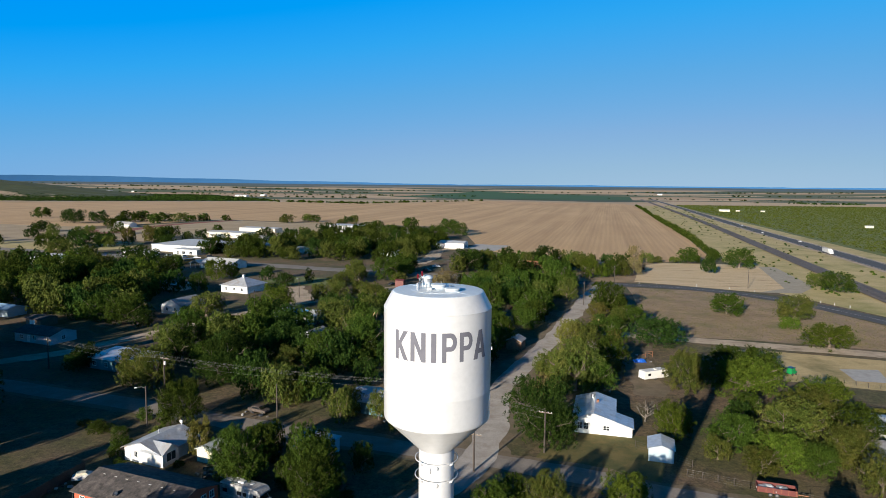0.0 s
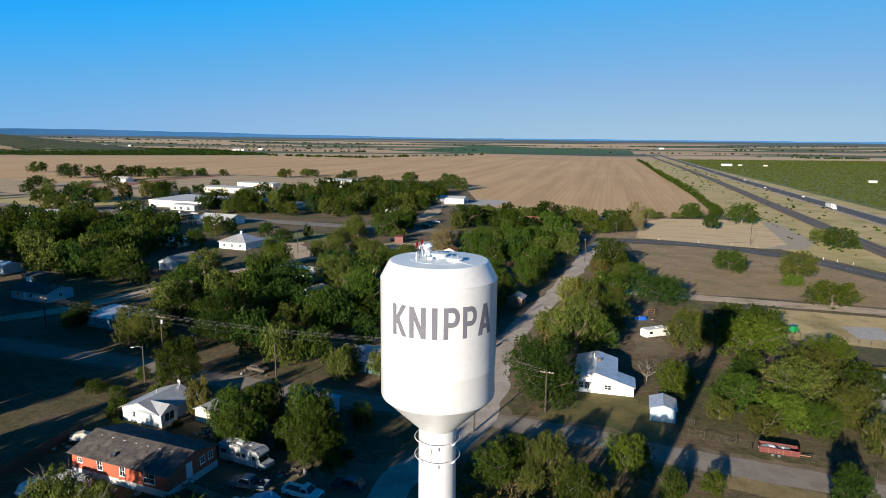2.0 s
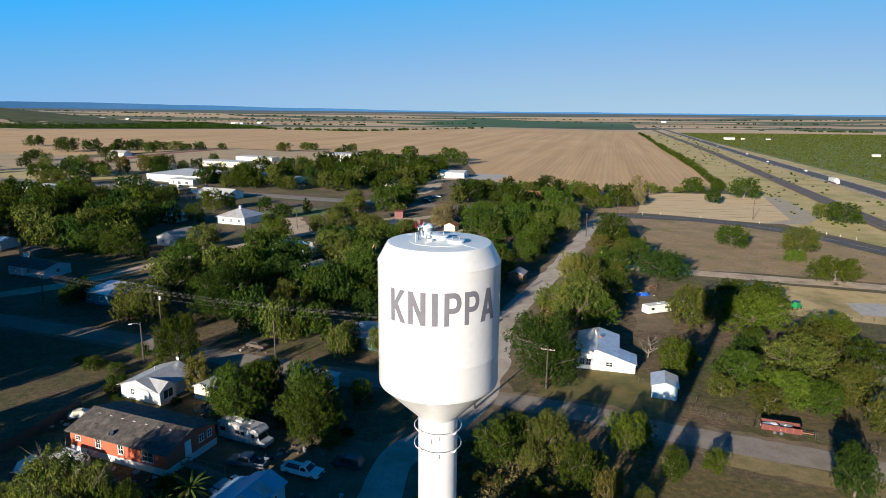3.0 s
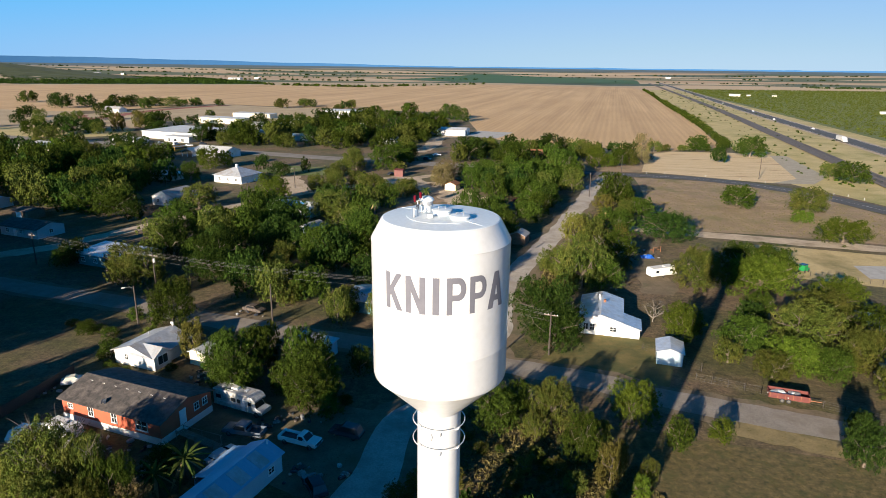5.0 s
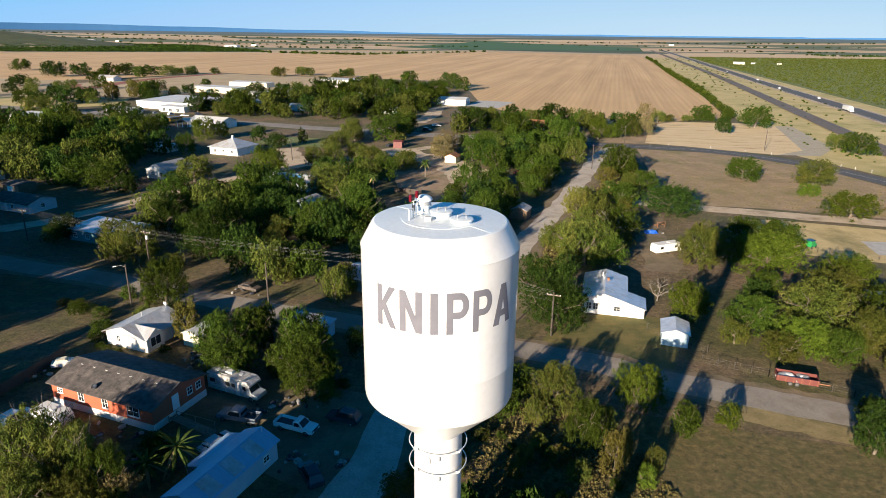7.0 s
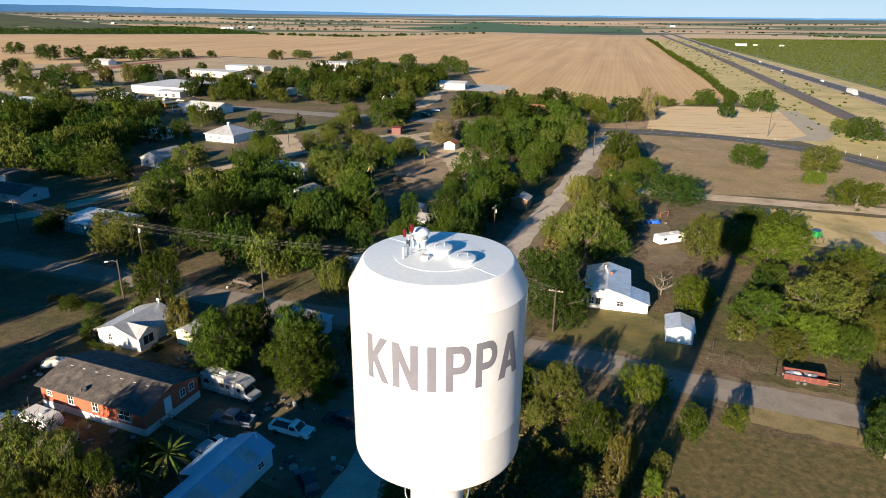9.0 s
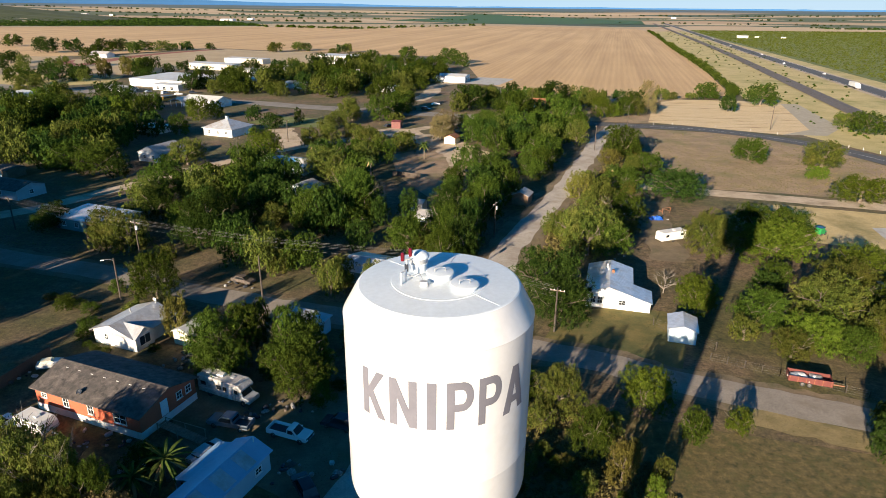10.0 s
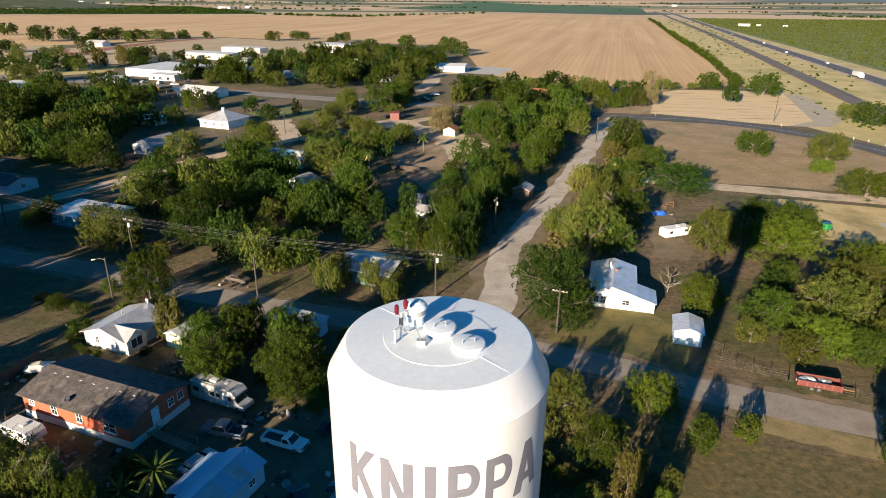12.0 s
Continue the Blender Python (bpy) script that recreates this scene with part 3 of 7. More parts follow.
ribbon("running_track", [(-342, 596), (-328, 567), (-308, 552), (-305, 575), (-305, 620), (-300, 673), (-282, 728), (-258, 778)], 15.0, 0.06, M["track"], "red running track round the playing field", "track")
ribbon("street_east", [(82, 268), (66, 233), (55, 203), (46, 180), (35, 152), (23, 125), (15.2, 105), (12, 84), (7, 67), (0, 56), (-5, 48.5), (-6.3, 40), (-8.3, 34), (-14, 20), (-30, -15)], 6.0, 0.06, M["street"], "pale unpaved street with worn wheel tracks", ragged=0.9)
ribbon("street_cross", [(-230, 150), (-150, 128), (-88, 104.5), (-66, 97.5), (-43, 87.5), (-18, 79), (2, 72.5), (22, 65), (37.5, 57.3), (48, 53), (58, 48.6), (90, 33), (150, 0)], 6.0, 0.055, M["road"], "worn chip-sealed cross street", ragged=0.7)
ribbon("street_west", [(-190, 85), (-150, 104), (-108, 133), (-93, 154), (-80, 177), (-67, 197), (-52, 216), (-25, 240), (0, 262), (30, 284)], 6.0, 0.05, M["dirt"], "dusty residential dirt lane", ragged=1.8)
ribbon("dirt_road", [(56, 167), (70, 162), (82, 157.5), (100, 151.5), (121.6, 144.5), (150, 133), (176, 122)], 7.5, 0.06, M["dirt"], "pale caliche road", ragged=0.9)
ribbon("dirt_drive", [(50, 104), (53, 118), (56, 132), (62, 150), (70, 161)], 8.0, 0.04, M["shoulder"], "bare dirt drive beside the travel trailer", ragged=2.0)
ribbon("yard_path", [(-66, 255), (-58, 235), (-52, 216)], 9.0, 0.04, M["dirt"], "bare sandy path between yards", ragged=2.0)
ribbon("yard_lot", [(-22, 256), (-4, 236), (10, 214), (14, 190)], 16.0, 0.035, M["dirt"], "bare sandy yard in the town", ragged=4.0)
ribbon("farm_drive", [(-10, 345), (-2, 380), (4, 425), (30, 446)], 10.0, 0.05, M["dirt"], "pale drive to the white barn", ragged=1.5)
ribbon("highway", [HW[0], (302, 440), (404, 827), (620, 1605), HW[1]], 14.5, 0.35, M["asphalt"], "straight dark two-lane highway", step=40)
ribbon("highway_shoulder", [HW[0], (302, 440), (404, 827), (620, 1605), HW[1]], 21.0, 0.2, M["dirt"], "pale gravel highway shoulder", step=40)
ribbon("rail_bed", [(180, 170), (214, 290), (266, 470), (346, 745), (410, 975), (560, 1530), (815, 2480)], 11.0, 0.5, M["gravel"], "brown ballast railway bed", "railway", step=40)
for k, s in enumerate((-3.1, -1.6, 1.6, 3.1)):
    ribbon("rail", [(180, 170), (214, 290), (266, 470), (346, 745), (410, 975), (560, 1530), (815, 2480)], 0.35, 0.75, M["rail"], "dark steel rail", "railway", step=40, shift=s)
for s in (-6.2, 6.2):
    ribbon("road_line", [HW[0], (302, 440), (404, 827), (620, 1605), HW[1]], 0.3, 0.37, M["line"], "white highway edge line", "road line", step=40, shift=s)
ribbon("road_line", [(176, 120), (172, 150), (166, 180), (160.5, 203), (156, 218), (150.5, 229), (145, 238), (137.5, 247), (129, 254.5), (119, 261), (108, 265), (97, 268), (82, 272), (58, 280), (20, 291)], 0.16, 0.08, M["line"], "faded centre line on the street", "road line")


# ---- the water tower ----
def build_tower():
    t = thing("water_tower", pose(0.767, -1.133, 0), "white steel water tower with grey town lettering", "water tower")
    R = 3.015
    bm = bmesh.new()
    lathe(bm, [(2.93, 34.47), (2.975, 34.50), (3.0, 34.56), (R, 34.68), (R, 36.2), (R + 0.004, 36.22), (R, 36.24), (R, 37.2), (R, 39.0), (R, 40.78), (R + 0.012, 40.80), (R, 40.82), (2.60, 41.60), (2.547, 41.66)], 96)
    tank = part("tank", bm, M["tank"], t, smooth=True)
    bm = bmesh.new()
    lathe(bm, [(2.547, 41.66), (2.5, 41.685), (1.5, 41.722), (1.495, 41.731), (1.43, 41.733), (0.6, 41.760), (0, 41.772)], 96)
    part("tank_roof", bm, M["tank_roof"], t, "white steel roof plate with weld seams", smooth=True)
    bm = bmesh.new()
    lathe(bm, [(1.03, 32.56), (1.06, 32.60), (2.90, 34.44), (2.94, 34.48)], 96)
    part("cone", bm, M["tank"], t, smooth=True)
    bm = bmesh.new()
    lathe(bm, [(2.0, 0.0), (1.95, 0.6), (1.75, 2.2), (1.35, 4.2), (1.1, 5.6), (1.02, 6.4), (1.02, 14), (1.025, 14.02), (1.02, 14.04), (1.02, 24), (1.025, 24.02), (1.02, 24.04), (1.02, 32.62)], 64)
    part("column", bm, M["tank"], t, smooth=True)
    # two ring rails on brackets
    for z in (31.98, 30.98):
        bm = bmesh.new()
        pts = [(1.22 * math.cos(2 * math.pi * i / 48), 1.22 * math.sin(2 * math.pi * i / 48), z) for i in range(49)]
        tube(bm, pts, [0.026] * 49, 6)
        part("ring_rail", bm, M["tank"], t)
        for deg in (-40, -140, 40, 140):
            c, n = math.cos(radians(deg)), math.sin(radians(deg))
            bm = bmesh.new()
            tube(bm, [(0.98 * c, 0.98 * n, z - 0.24), (1.14 * c, 1.14 * n, z - 0.14), (1.22 * c, 1.22 * n, z)], [0.06, 0.06, 0.035], 6)
            part("bracket", bm, M["tank"], t)
    for z in (31.72, 30.72):
        bm = bmesh.new()
        tube(bm, [(0.05, -1.0, z + 0.08), (0.05, -1.12, z + 0.06), (0.02, -1.12, z - 0.1)], [0.022] * 3, 5)
        part("lug", bm, M["steel"], t)
    # round manway cover on the column
    bm = bmesh.new()
    lathe(bm, [(0, 0.10), (0.27, 0.10), (0.30, 0.085), (0.30, -0.12)], 28)
    cover = part("manway_cover", bm, M["tank"], t, "round white steel manway cover", smooth=True)
    cover.matrix_basis = pose(0, 0, 31.55, 0, 0, -33) @ pose(0, -1.0, 0, 90)
    # round roof hatches
    for sx, sy, r, top in ((0.03, 0.10, 0.42, 42.02), (0.77, -0.61, 0.42, 41.93)):
        bm = bmesh.new()
        lathe(bm, [(r - 0.03, 41.70), (r - 0.03, top - 0.10), (r + 0.025, top - 0.095), (r + 0.03, top - 0.05), (r, top - 0.03), (r * 0.6, top - 0.01), (0, top)], 48)
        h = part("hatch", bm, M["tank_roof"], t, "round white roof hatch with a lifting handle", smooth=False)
        h.location = (sx, sy, 0)
        bm = bmesh.new()
        tube(bm, [(-0.16, -0.1, top - 0.03), (-0.16, -0.1, top + 0.1), (0.16, -0.02, top + 0.1), (0.16, -0.02, top - 0.03)], [0.022] * 4, 5)
        part("handle", bm, M["steel"], h)
    bm = bmesh.new()
    lathe(bm, [(0.25, 41.70), (0.25, 42.02), (0.305, 42.025), (0.305, 42.055), (0.255, 42.06), (0.255, 42.235), (0.33, 42.225), (0.345, 42.26), (0.335, 42.30), (0.27, 42.375), (0.15, 42.425), (0, 42.44)], 48)
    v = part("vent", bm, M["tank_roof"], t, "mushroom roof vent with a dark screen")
    v.location = (-0.65, 0.70, 0)
    bm = bmesh.new()
    lathe(bm, [(0.257, 42.065), (0.285, 42.065), (0.285, 42.21), (0.257, 42.21)], 48)
    part("vent_screen", bm, M["steel"], v)
    b = new("beacon_mast")
    b.parent = t
    b.location = (-1.02, 0.2, 41.76)
    bm = bmesh.new()
    tube(bm, [(0, 0, 0.0), (0, 0, 0.55)], [0.025, 0.025], 6)
    tube(bm, [(-0.12, 0, 0.52), (0.12, 0.04, 0.58)], [0.025, 0.025], 6)
    part("mast", bm, M["steel"], b)
    for x, y, z in ((-0.12, 0, 0.52), (0.12, 0.04, 0.66)):
        bm = bmesh.new()
        lathe(bm, [(0.05, 0), (0.055, 0.05), (0.062, 0.06), (0.062, 0.22), (0.042, 0.27), (0, 0.285)], 14)
        l = part("beacon_lamp", bm, M["beacon"], b, "red aviation warning lamp")
        l.location = (x, y, z)
    part("junction_box", boxes((0, -0.05, 0.2, 0.12, 0.1, 0.22)), M["car_dark"], b)
    bm = bmesh.new()
    tube(bm, [(-1.16, -0.40, 41.7), (-1.16, -0.40, 42.12), (-1.02, -0.16, 42.12), (-1.02, -0.16, 41.72)], [0.032] * 4, 6)
    part("roof_handrail", bm, M["tank"], t)
    bm = bmesh.new()
    box(bm, -0.47, -0.52, 41.73, 0.24, 0.16, 0.18, bevel=0.02)
    part("roof_box", bm, M["steel"], t)
    bm = bmesh.new()
    tube(bm, [(-0.47, -0.52, 41.9), (-0.6, -0.1, 41.98), (-0.8, -0.02, 41.84), (-1.0, 0.1, 41.85)], [0.018] * 4, 6)
    part("conduit", bm, M["steel"], t)
    # radial weld seams on the roof
    for deg in (135, 75, -45):
        a = radians(deg)
        c, s = math.cos(a), math.sin(a)
        bm = bmesh.new()
        tube(bm, [(1.44 * c, 1.44 * s, 41.735), (2.5 * c, 2.5 * s, 41.684)], [0.007, 0.007], 4)
        part("seam", bm, M["tank_roof"], t)
    # lettering wrapped round the tank: strokes in a unit cell, mapped to the cylinder
    cells = {"K": (-47.8, 16.6), "N": (-28.2, 16.2), "I": (-6.6, 5.2), "P": (4.1, 15.2), "P2": (22.3, 15.0), "A": (38.9, 19.0)}
    w = 0.29

    def strokes(ch):
        if ch == "K":
            return [[(0, 0), (w, 0), (w, 1), (0, 1)], [(w, 0.36), (w, 0.62), (0.68, 1), (1, 1)], [(0.44, 0.66), (0.33, 0.40), (0.70, 0), (1.02, 0)]]
        if ch == "N":
            return [[(0, 0), (w, 0), (w, 1), (0, 1)], [(1 - w, 0), (1, 0), (1, 1), (1 - w, 1)], [(w - 0.02, 1), (w - 0.02, 0.62), (1 - w + 0.02, 0), (1 - w + 0.02, 0.38)]]
        if ch == "I":
            return [[(0, 0), (1, 0), (1, 1), (0, 1)]]
        if ch in ("P", "P2"):
            out = [[(0, 0), (w, 0), (w, 1), (0, 1)]]
            arc = [(0.6 + 0.4 * math.sin(math.pi * i / 8), 0.69 + 0.31 * math.cos(math.pi * i / 8)) for i in range(9)]
            inn = [(0.55 + 0.17 * math.sin(math.pi * i / 8), 0.69 + 0.15 * math.cos(math.pi * i / 8)) for i in range(9)]
            out.append([(w, 1), (w, 0.84), inn[0], arc[0]])
            out.append([(w, 0.54), (w, 0.38), arc[8], inn[8]])
            for i in range(8):
                out.append([arc[i], inn[i], inn[i + 1], arc[i + 1]])
            return out
        return [[(0, 0), (0.30, 0), (0.62, 1), (0.36, 1)], [(0.70, 0), (1, 0), (0.64, 1), (0.38, 1)], [(0.24, 0.2), (0.76, 0.2), (0.70, 0.36), (0.30, 0.36)]]

    for ch, (a0, aw) in cells.items():
        bm = bmesh.new()
        for q in strokes(ch):
            # each stroke is cut into strips so that it follows the curve
            n = 8
            rows = []
            for i in range(n + 1):
                k = i / n
                lo = (q[0][0] + (q[1][0] - q[0][0]) * k, q[0][1] + (q[1][1] - q[0][1]) * k)
                hi = (q[3][0] + (q[2][0] - q[3][0]) * k, q[3][1] + (q[2][1] - q[3][1]) * k)
                rows.append([(lo[0] + (hi[0] - lo[0]) * j / 8, lo[1] + (hi[1] - lo[1]) * j / 8) for j in range(9)])
            grid = []
            for r in rows:
                col = []
                for u, v in r:
                    a = radians(a0 + aw * u)
                    col.append(bm.verts.new(((R + 0.006) * math.sin(a), -(R + 0.006) * math.cos(a), 38.34 + 1.56 * v)))
                grid.append(col)
            for i in range(n):
                for j in range(8):
                    try:
                        bm.faces.new((grid[i][j], grid[i + 1][j], grid[i + 1][j + 1], grid[i][j + 1]))
                    except ValueError:
                        pass
        bmesh.ops.recalc_face_normals(bm, faces=bm.faces)
        part("letter", bm, M["letter"], t, "grey painted letter " + ch[0])


build_tower()


# ---- trees ----
def leaf_cloud(seed, count, size, lobes, flat=0.75, base=0.22, fill=0.22):
    """A crown of many small pointed leaf sprays round uneven lobes, in a unit cell: radius 1, height 1."""
    rng = np.random.default_rng(seed)
    cen, rad = [], []
    ph = rng.uniform(0, 6.283, 3)
    for i in range(lobes):
        a = rng.uniform(0, 6.283)
        k = base + 0.08 + (0.82 - base) * ((i * 0.618) % 1.0)
        wide = math.sqrt(max(0.06, 1 - ((k - 0.40) / 0.60) ** 2))
        reach = 0.82 + 0.08 * math.sin(2 * a + ph[0]) + 0.08 * math.sin(3 * a + ph[1] + 4 * k)
        rr = reach * wide * rng.uniform(0.08, 1.0) ** 0.42
        cen.append((rr * math.cos(a), rr * math.sin(a), k))
        rad.append(rng.uniform(0.13, 0.25))
    cen, rad = np.array(cen), np.array(rad)
    # every lobe carries tufts, every tuft its leaf sprays
    tufts = lobes * 8
    host = rng.choice(lobes, tufts, p=rad ** 2 / (rad ** 2).sum())
    out = rng.normal(size=(tufts, 3))
    out[:, 2] += 0.45
    out /= np.linalg.norm(out, axis=1)[:, None]
    deep = np.where(rng.uniform(size=tufts) < fill, rng.uniform(0.2, 0.7, tufts), rng.uniform(0.8, 1.15, tufts))
    heart = cen[host] + out * (rad[host] * deep)[:, None] * np.array([1, 1, flat])
    which = rng.integers(0, tufts, count)
    d = out[which] + rng.normal(scale=0.55, size=(count, 3))
    d /= np.linalg.norm(d, axis=1)[:, None]
    spread = (0.035 + 0.24 * rad[host[which]]) * rng.uniform(0.5, 1.4, count)
    p = heart[which] + d * spread[:, None] * np.array([1, 1, 0.8])
    p[:, 2] = np.where(p[:, 2] < 0.03, 0.03 + rng.uniform(0, 0.2, count), p[:, 2])
    # each spray: a pointed blade, roughly facing outward
    nrm = d + rng.normal(scale=0.5, size=(count, 3))
    nrm /= np.linalg.norm(nrm, axis=1)[:, None]
    u = np.cross(nrm, rng.normal(size=(count, 3)))
    u /= np.linalg.norm(u, axis=1)[:, None]
    w = np.cross(nrm, u)
    s = size * rng.uniform(0.55, 1.35, count)[:, None]
    vs = np.stack([p - u * s - w * s * 0.5, p - u * s + w * s * 0.5, p + u * s - nrm * s * 0.3], axis=1).reshape(-1, 3)
    me = bpy.data.meshes.new("crown")
    me.vertices.add(len(vs))
    me.vertices.foreach_set("co", vs.ravel())
    me.loops.add(count * 3)
    me.loops.foreach_set("vertex_index", np.arange(count * 3))
    me.polygons.add(count)
    me.polygons.foreach_set("loop_start", np.arange(count) * 3)
    me.polygons.foreach_set("loop_total", np.full(count, 3))
    me.update()
    return me


def trunk_mesh(seed, thick=0.06, bare=False):
    """A tapered trunk with forking limbs, in the same unit cell."""
    rng = random.Random(seed)
    bm = bmesh.new()
    tube(bm, [(0, 0, -0.02), (0.01, 0.01, 0.14), (0.03, -0.02, 0.30), (0.0, 0.02, 0.5)], [thick * 1.3, thick, thick * 0.85, thick * 0.5], 7)
    for i in range(9 if bare else 6):
        a = i * 2.4 + rng.uniform(-0.3, 0.3)
        z0 = rng.uniform(0.18, 0.45)
        r1, r2 = rng.uniform(0.25, 0.4), rng.uniform(0.5, 0.85)
        z1, z2 = z0 + rng.uniform(0.1, 0.2), rng.uniform(0.5, 0.92)
        b = a + rng.uniform(-0.4, 0.4)
        mid, end = (r1 * math.cos(a), r1 * math.sin(a), z1), (r2 * math.cos(b), r2 * math.sin(b), z2)
        tube(bm, [(0.01, 0, z0), mid, end], [thick * 0.55, thick * 0.4, thick * 0.1], 5)
        for j in range(6 if bare else 2):
            c = b + rng.uniform(-1.1, 1.1)
            k = rng.uniform(0.3, 0.9)
            s = [mid[n] + (end[n] - mid[n]) * k for n in range(3)]
            q = rng.uniform(0.2, 0.4)
            tube(bm, [s, (s[0] + q * 0.5 * math.cos(c), s[1] + q * 0.5 * math.sin(c), s[2] + 0.1), (s[0] + q * math.cos(c), s[1] + q * math.sin(c), s[2] + rng.uniform(0.1, 0.28))], [thick * 0.18, thick * 0.12, thick * 0.04], 4)
    me = bpy.data.meshes.new("trunk")
    bm.to_mesh(me)
    bm.free()
    me.materials.append(M["deadwood"] if bare else M["bark"])
    return me


TRUNKS = [trunk_mesh(11 + i, 0.05 + 0.008 * i) for i in range(3)]
BARE = [trunk_mesh(31 + i, 0.035, True) for i in range(2)]
CROWNS = {}
SPECS = {"oak": ("leaf_oak", 0.08), "dark": ("leaf_dark", 0.05), "lime": ("leaf_lime", 0.08), "olive": ("leaf_olive", 0.08), "gold": ("leaf_gold", 0.06), "grey": ("leaf_grey", 0.1), "bush": ("leaf_olive", 0.02), "darkbush": ("leaf_dark", 0.02), "goldbush": ("leaf_gold", 0.02), "oakbush": ("leaf_oak", 0.02), "limebush": ("leaf_lime", 0.02)}
SIZES = {"big": (20000, 0.021, 110), "mid": (8500, 0.031, 80), "far": (2600, 0.058, 44)}
WORDS = {"oak": "green broadleaf tree with a dense rounded crown", "dark": "dark green dense leafy tree", "lime": "bright green leafy young tree", "olive": "olive green mesquite tree with feathery foliage", "gold": "tall yellowing autumn tree", "grey": "sparse dusty grey-green tree", "bush": "olive green untrimmed wild bush", "darkbush": "dark green low shrub", "goldbush": "dry golden weedy bush", "oakbush": "green rounded leafy shrub", "limebush": "bright green leafy shrub"}
tree_count = 0


def tree(x, y, r, h, sort, size="mid", word=""):
    """One tree: trunk and crown, radius r, height h."""
    global tree_count
    tree_count += 1
    leaf, base = SPECS[sort]
    key = (sort, size, tree_count % 3)
    if key not in CROWNS:
        n, s, lobes = SIZES[size]
        me = leaf_cloud(len(CROWNS) * 7 + 5, n if sort != "grey" else n // 2, s, lobes, base=base)
        me.materials.append(M[leaf])
        CROWNS[key] = me
    low = "bush" in sort
    spin = (tree_count * 137.5) % 360
    t = thing("bush" if low else "tree", pose(x, y, 0, 0, 0, spin), word or WORDS[sort], "bush" if low else "tree")
    sc = Matrix.Diagonal((r, r, h, 1))
    share("trunk", TRUNKS[tree_count % 3], t, sc)
    share("crown", CROWNS[key], t, sc)
    return t


def bare_tree(x, y, r, h):
    t = thing("bare_tree", pose(x, y, 0, 0, 0, x * 50 % 360), "leafless tree with pale bare branches", "tree")
    share("trunk", BARE[int(abs(x)) % 2], t, Matrix.Diagonal((r, r, h, 1)))
    return t


ROADS = [
    ([(82, 272), (66, 233), (46, 180), (35, 152), (23, 125), (15.2, 105), (12, 84), (7, 67), (0, 56), (-5, 48.5), (-6.3, 40), (-8.3, 34), (-14, 20)], 4.5),
    ([(-230, 150), (-88, 104.5), (-66, 97.5), (-43, 87.5), (-18, 79), (2, 72.5), (22, 65), (37.5, 57.3), (58, 48.6), (90, 33)], 4.5),
    ([(-190, 85), (-150, 104), (-108, 133), (-93, 154), (-80, 177), (-67, 197), (-52, 216), (-25, 240), (0, 262), (30, 284)], 5.0),
    ([(176, 120), (160.5, 203), (145, 238), (119, 261), (82, 272), (20, 291), (-63, 318), (-130, 344), (-330, 418)], 8.0),
    ([(56, 167), (82, 157.5), (121.6, 144.5), (176, 122)], 5.0),
    ([(50, 104), (56, 132), (70, 161)], 5.0),
    ([(-22, 256), (-4, 236), (10, 214), (14, 190)], 9.0),
]
CLEAR = []


def inside(x, y, poly):
    hit = False
    for (x0, y0), (x1, y1) in zip(poly, poly[1:] + poly[:1]):
        if (y0 > y) != (y1 > y) and x < (x1 - x0) * (y - y0) / (y1 - y0) + x0:
            hit = not hit
    return hit


def on_road(x, y, r):
    p = Vector((x, y))
    for pts, w in ROADS:
        for a, b in zip(pts, pts[1:]):
            a, b = Vector(a), Vector(b)
            k = max(0.0, min(1.0, (p - a).dot(b - a) / (b - a).length_squared))
            if (p - a - (b - a) * k).length < w + 0.6 * r:
                return True
    return any((x - cx) ** 2 + (y - cy) ** 2 < (cr + 0.6 * r) ** 2 for cx, cy, cr in CLEAR)


def joined_crowns(name, rows, sorts, label, detail=None):
    """Far trees that cannot be told apart, one piece for each leaf colour."""
    for sort in sorted(set(sorts)):
        mine = [r for r, q in zip(rows, sorts) if q == sort]
        n, s, lobes = detail or (2400, 0.055, 50)
        shapes = []
        for q in range(4):
            base = leaf_cloud(90 + len(sort) + 17 * q, n, s, lobes, base=0.05)
            co = np.empty(len(base.vertices) * 3)
            base.vertices.foreach_get("co", co)
            shapes.append(co.reshape(-1, 3))
            bpy.data.meshes.remove(base)
        out = []
        for i, (x, y, r, h, a) in enumerate(mine):
            c, d, co = math.cos(a), math.sin(a), shapes[i % 4]
            out.append(np.stack([x + r * (co[:, 0] * c - co[:, 1] * d), y + r * (co[:, 0] * d + co[:, 1] * c), h * co[:, 2]], axis=1))
        vs = np.concatenate(out)
        k = len(vs) // 3
        me = bpy.data.meshes.new(name)
        me.vertices.add(len(vs))
        me.vertices.foreach_set("co", vs.ravel())
        me.loops.add(k * 3)
        me.loops.foreach_set("vertex_index", np.arange(k * 3))
        me.polygons.add(k)
        me.polygons.foreach_set("loop_start", np.arange(k) * 3)
        me.polygons.foreach_set("loop_total", np.full(k, 3))
        me.update()
        me.materials.append(M[SPECS[sort][0]])
        tagged(new(name, me), label, "woods", kind="stuff")


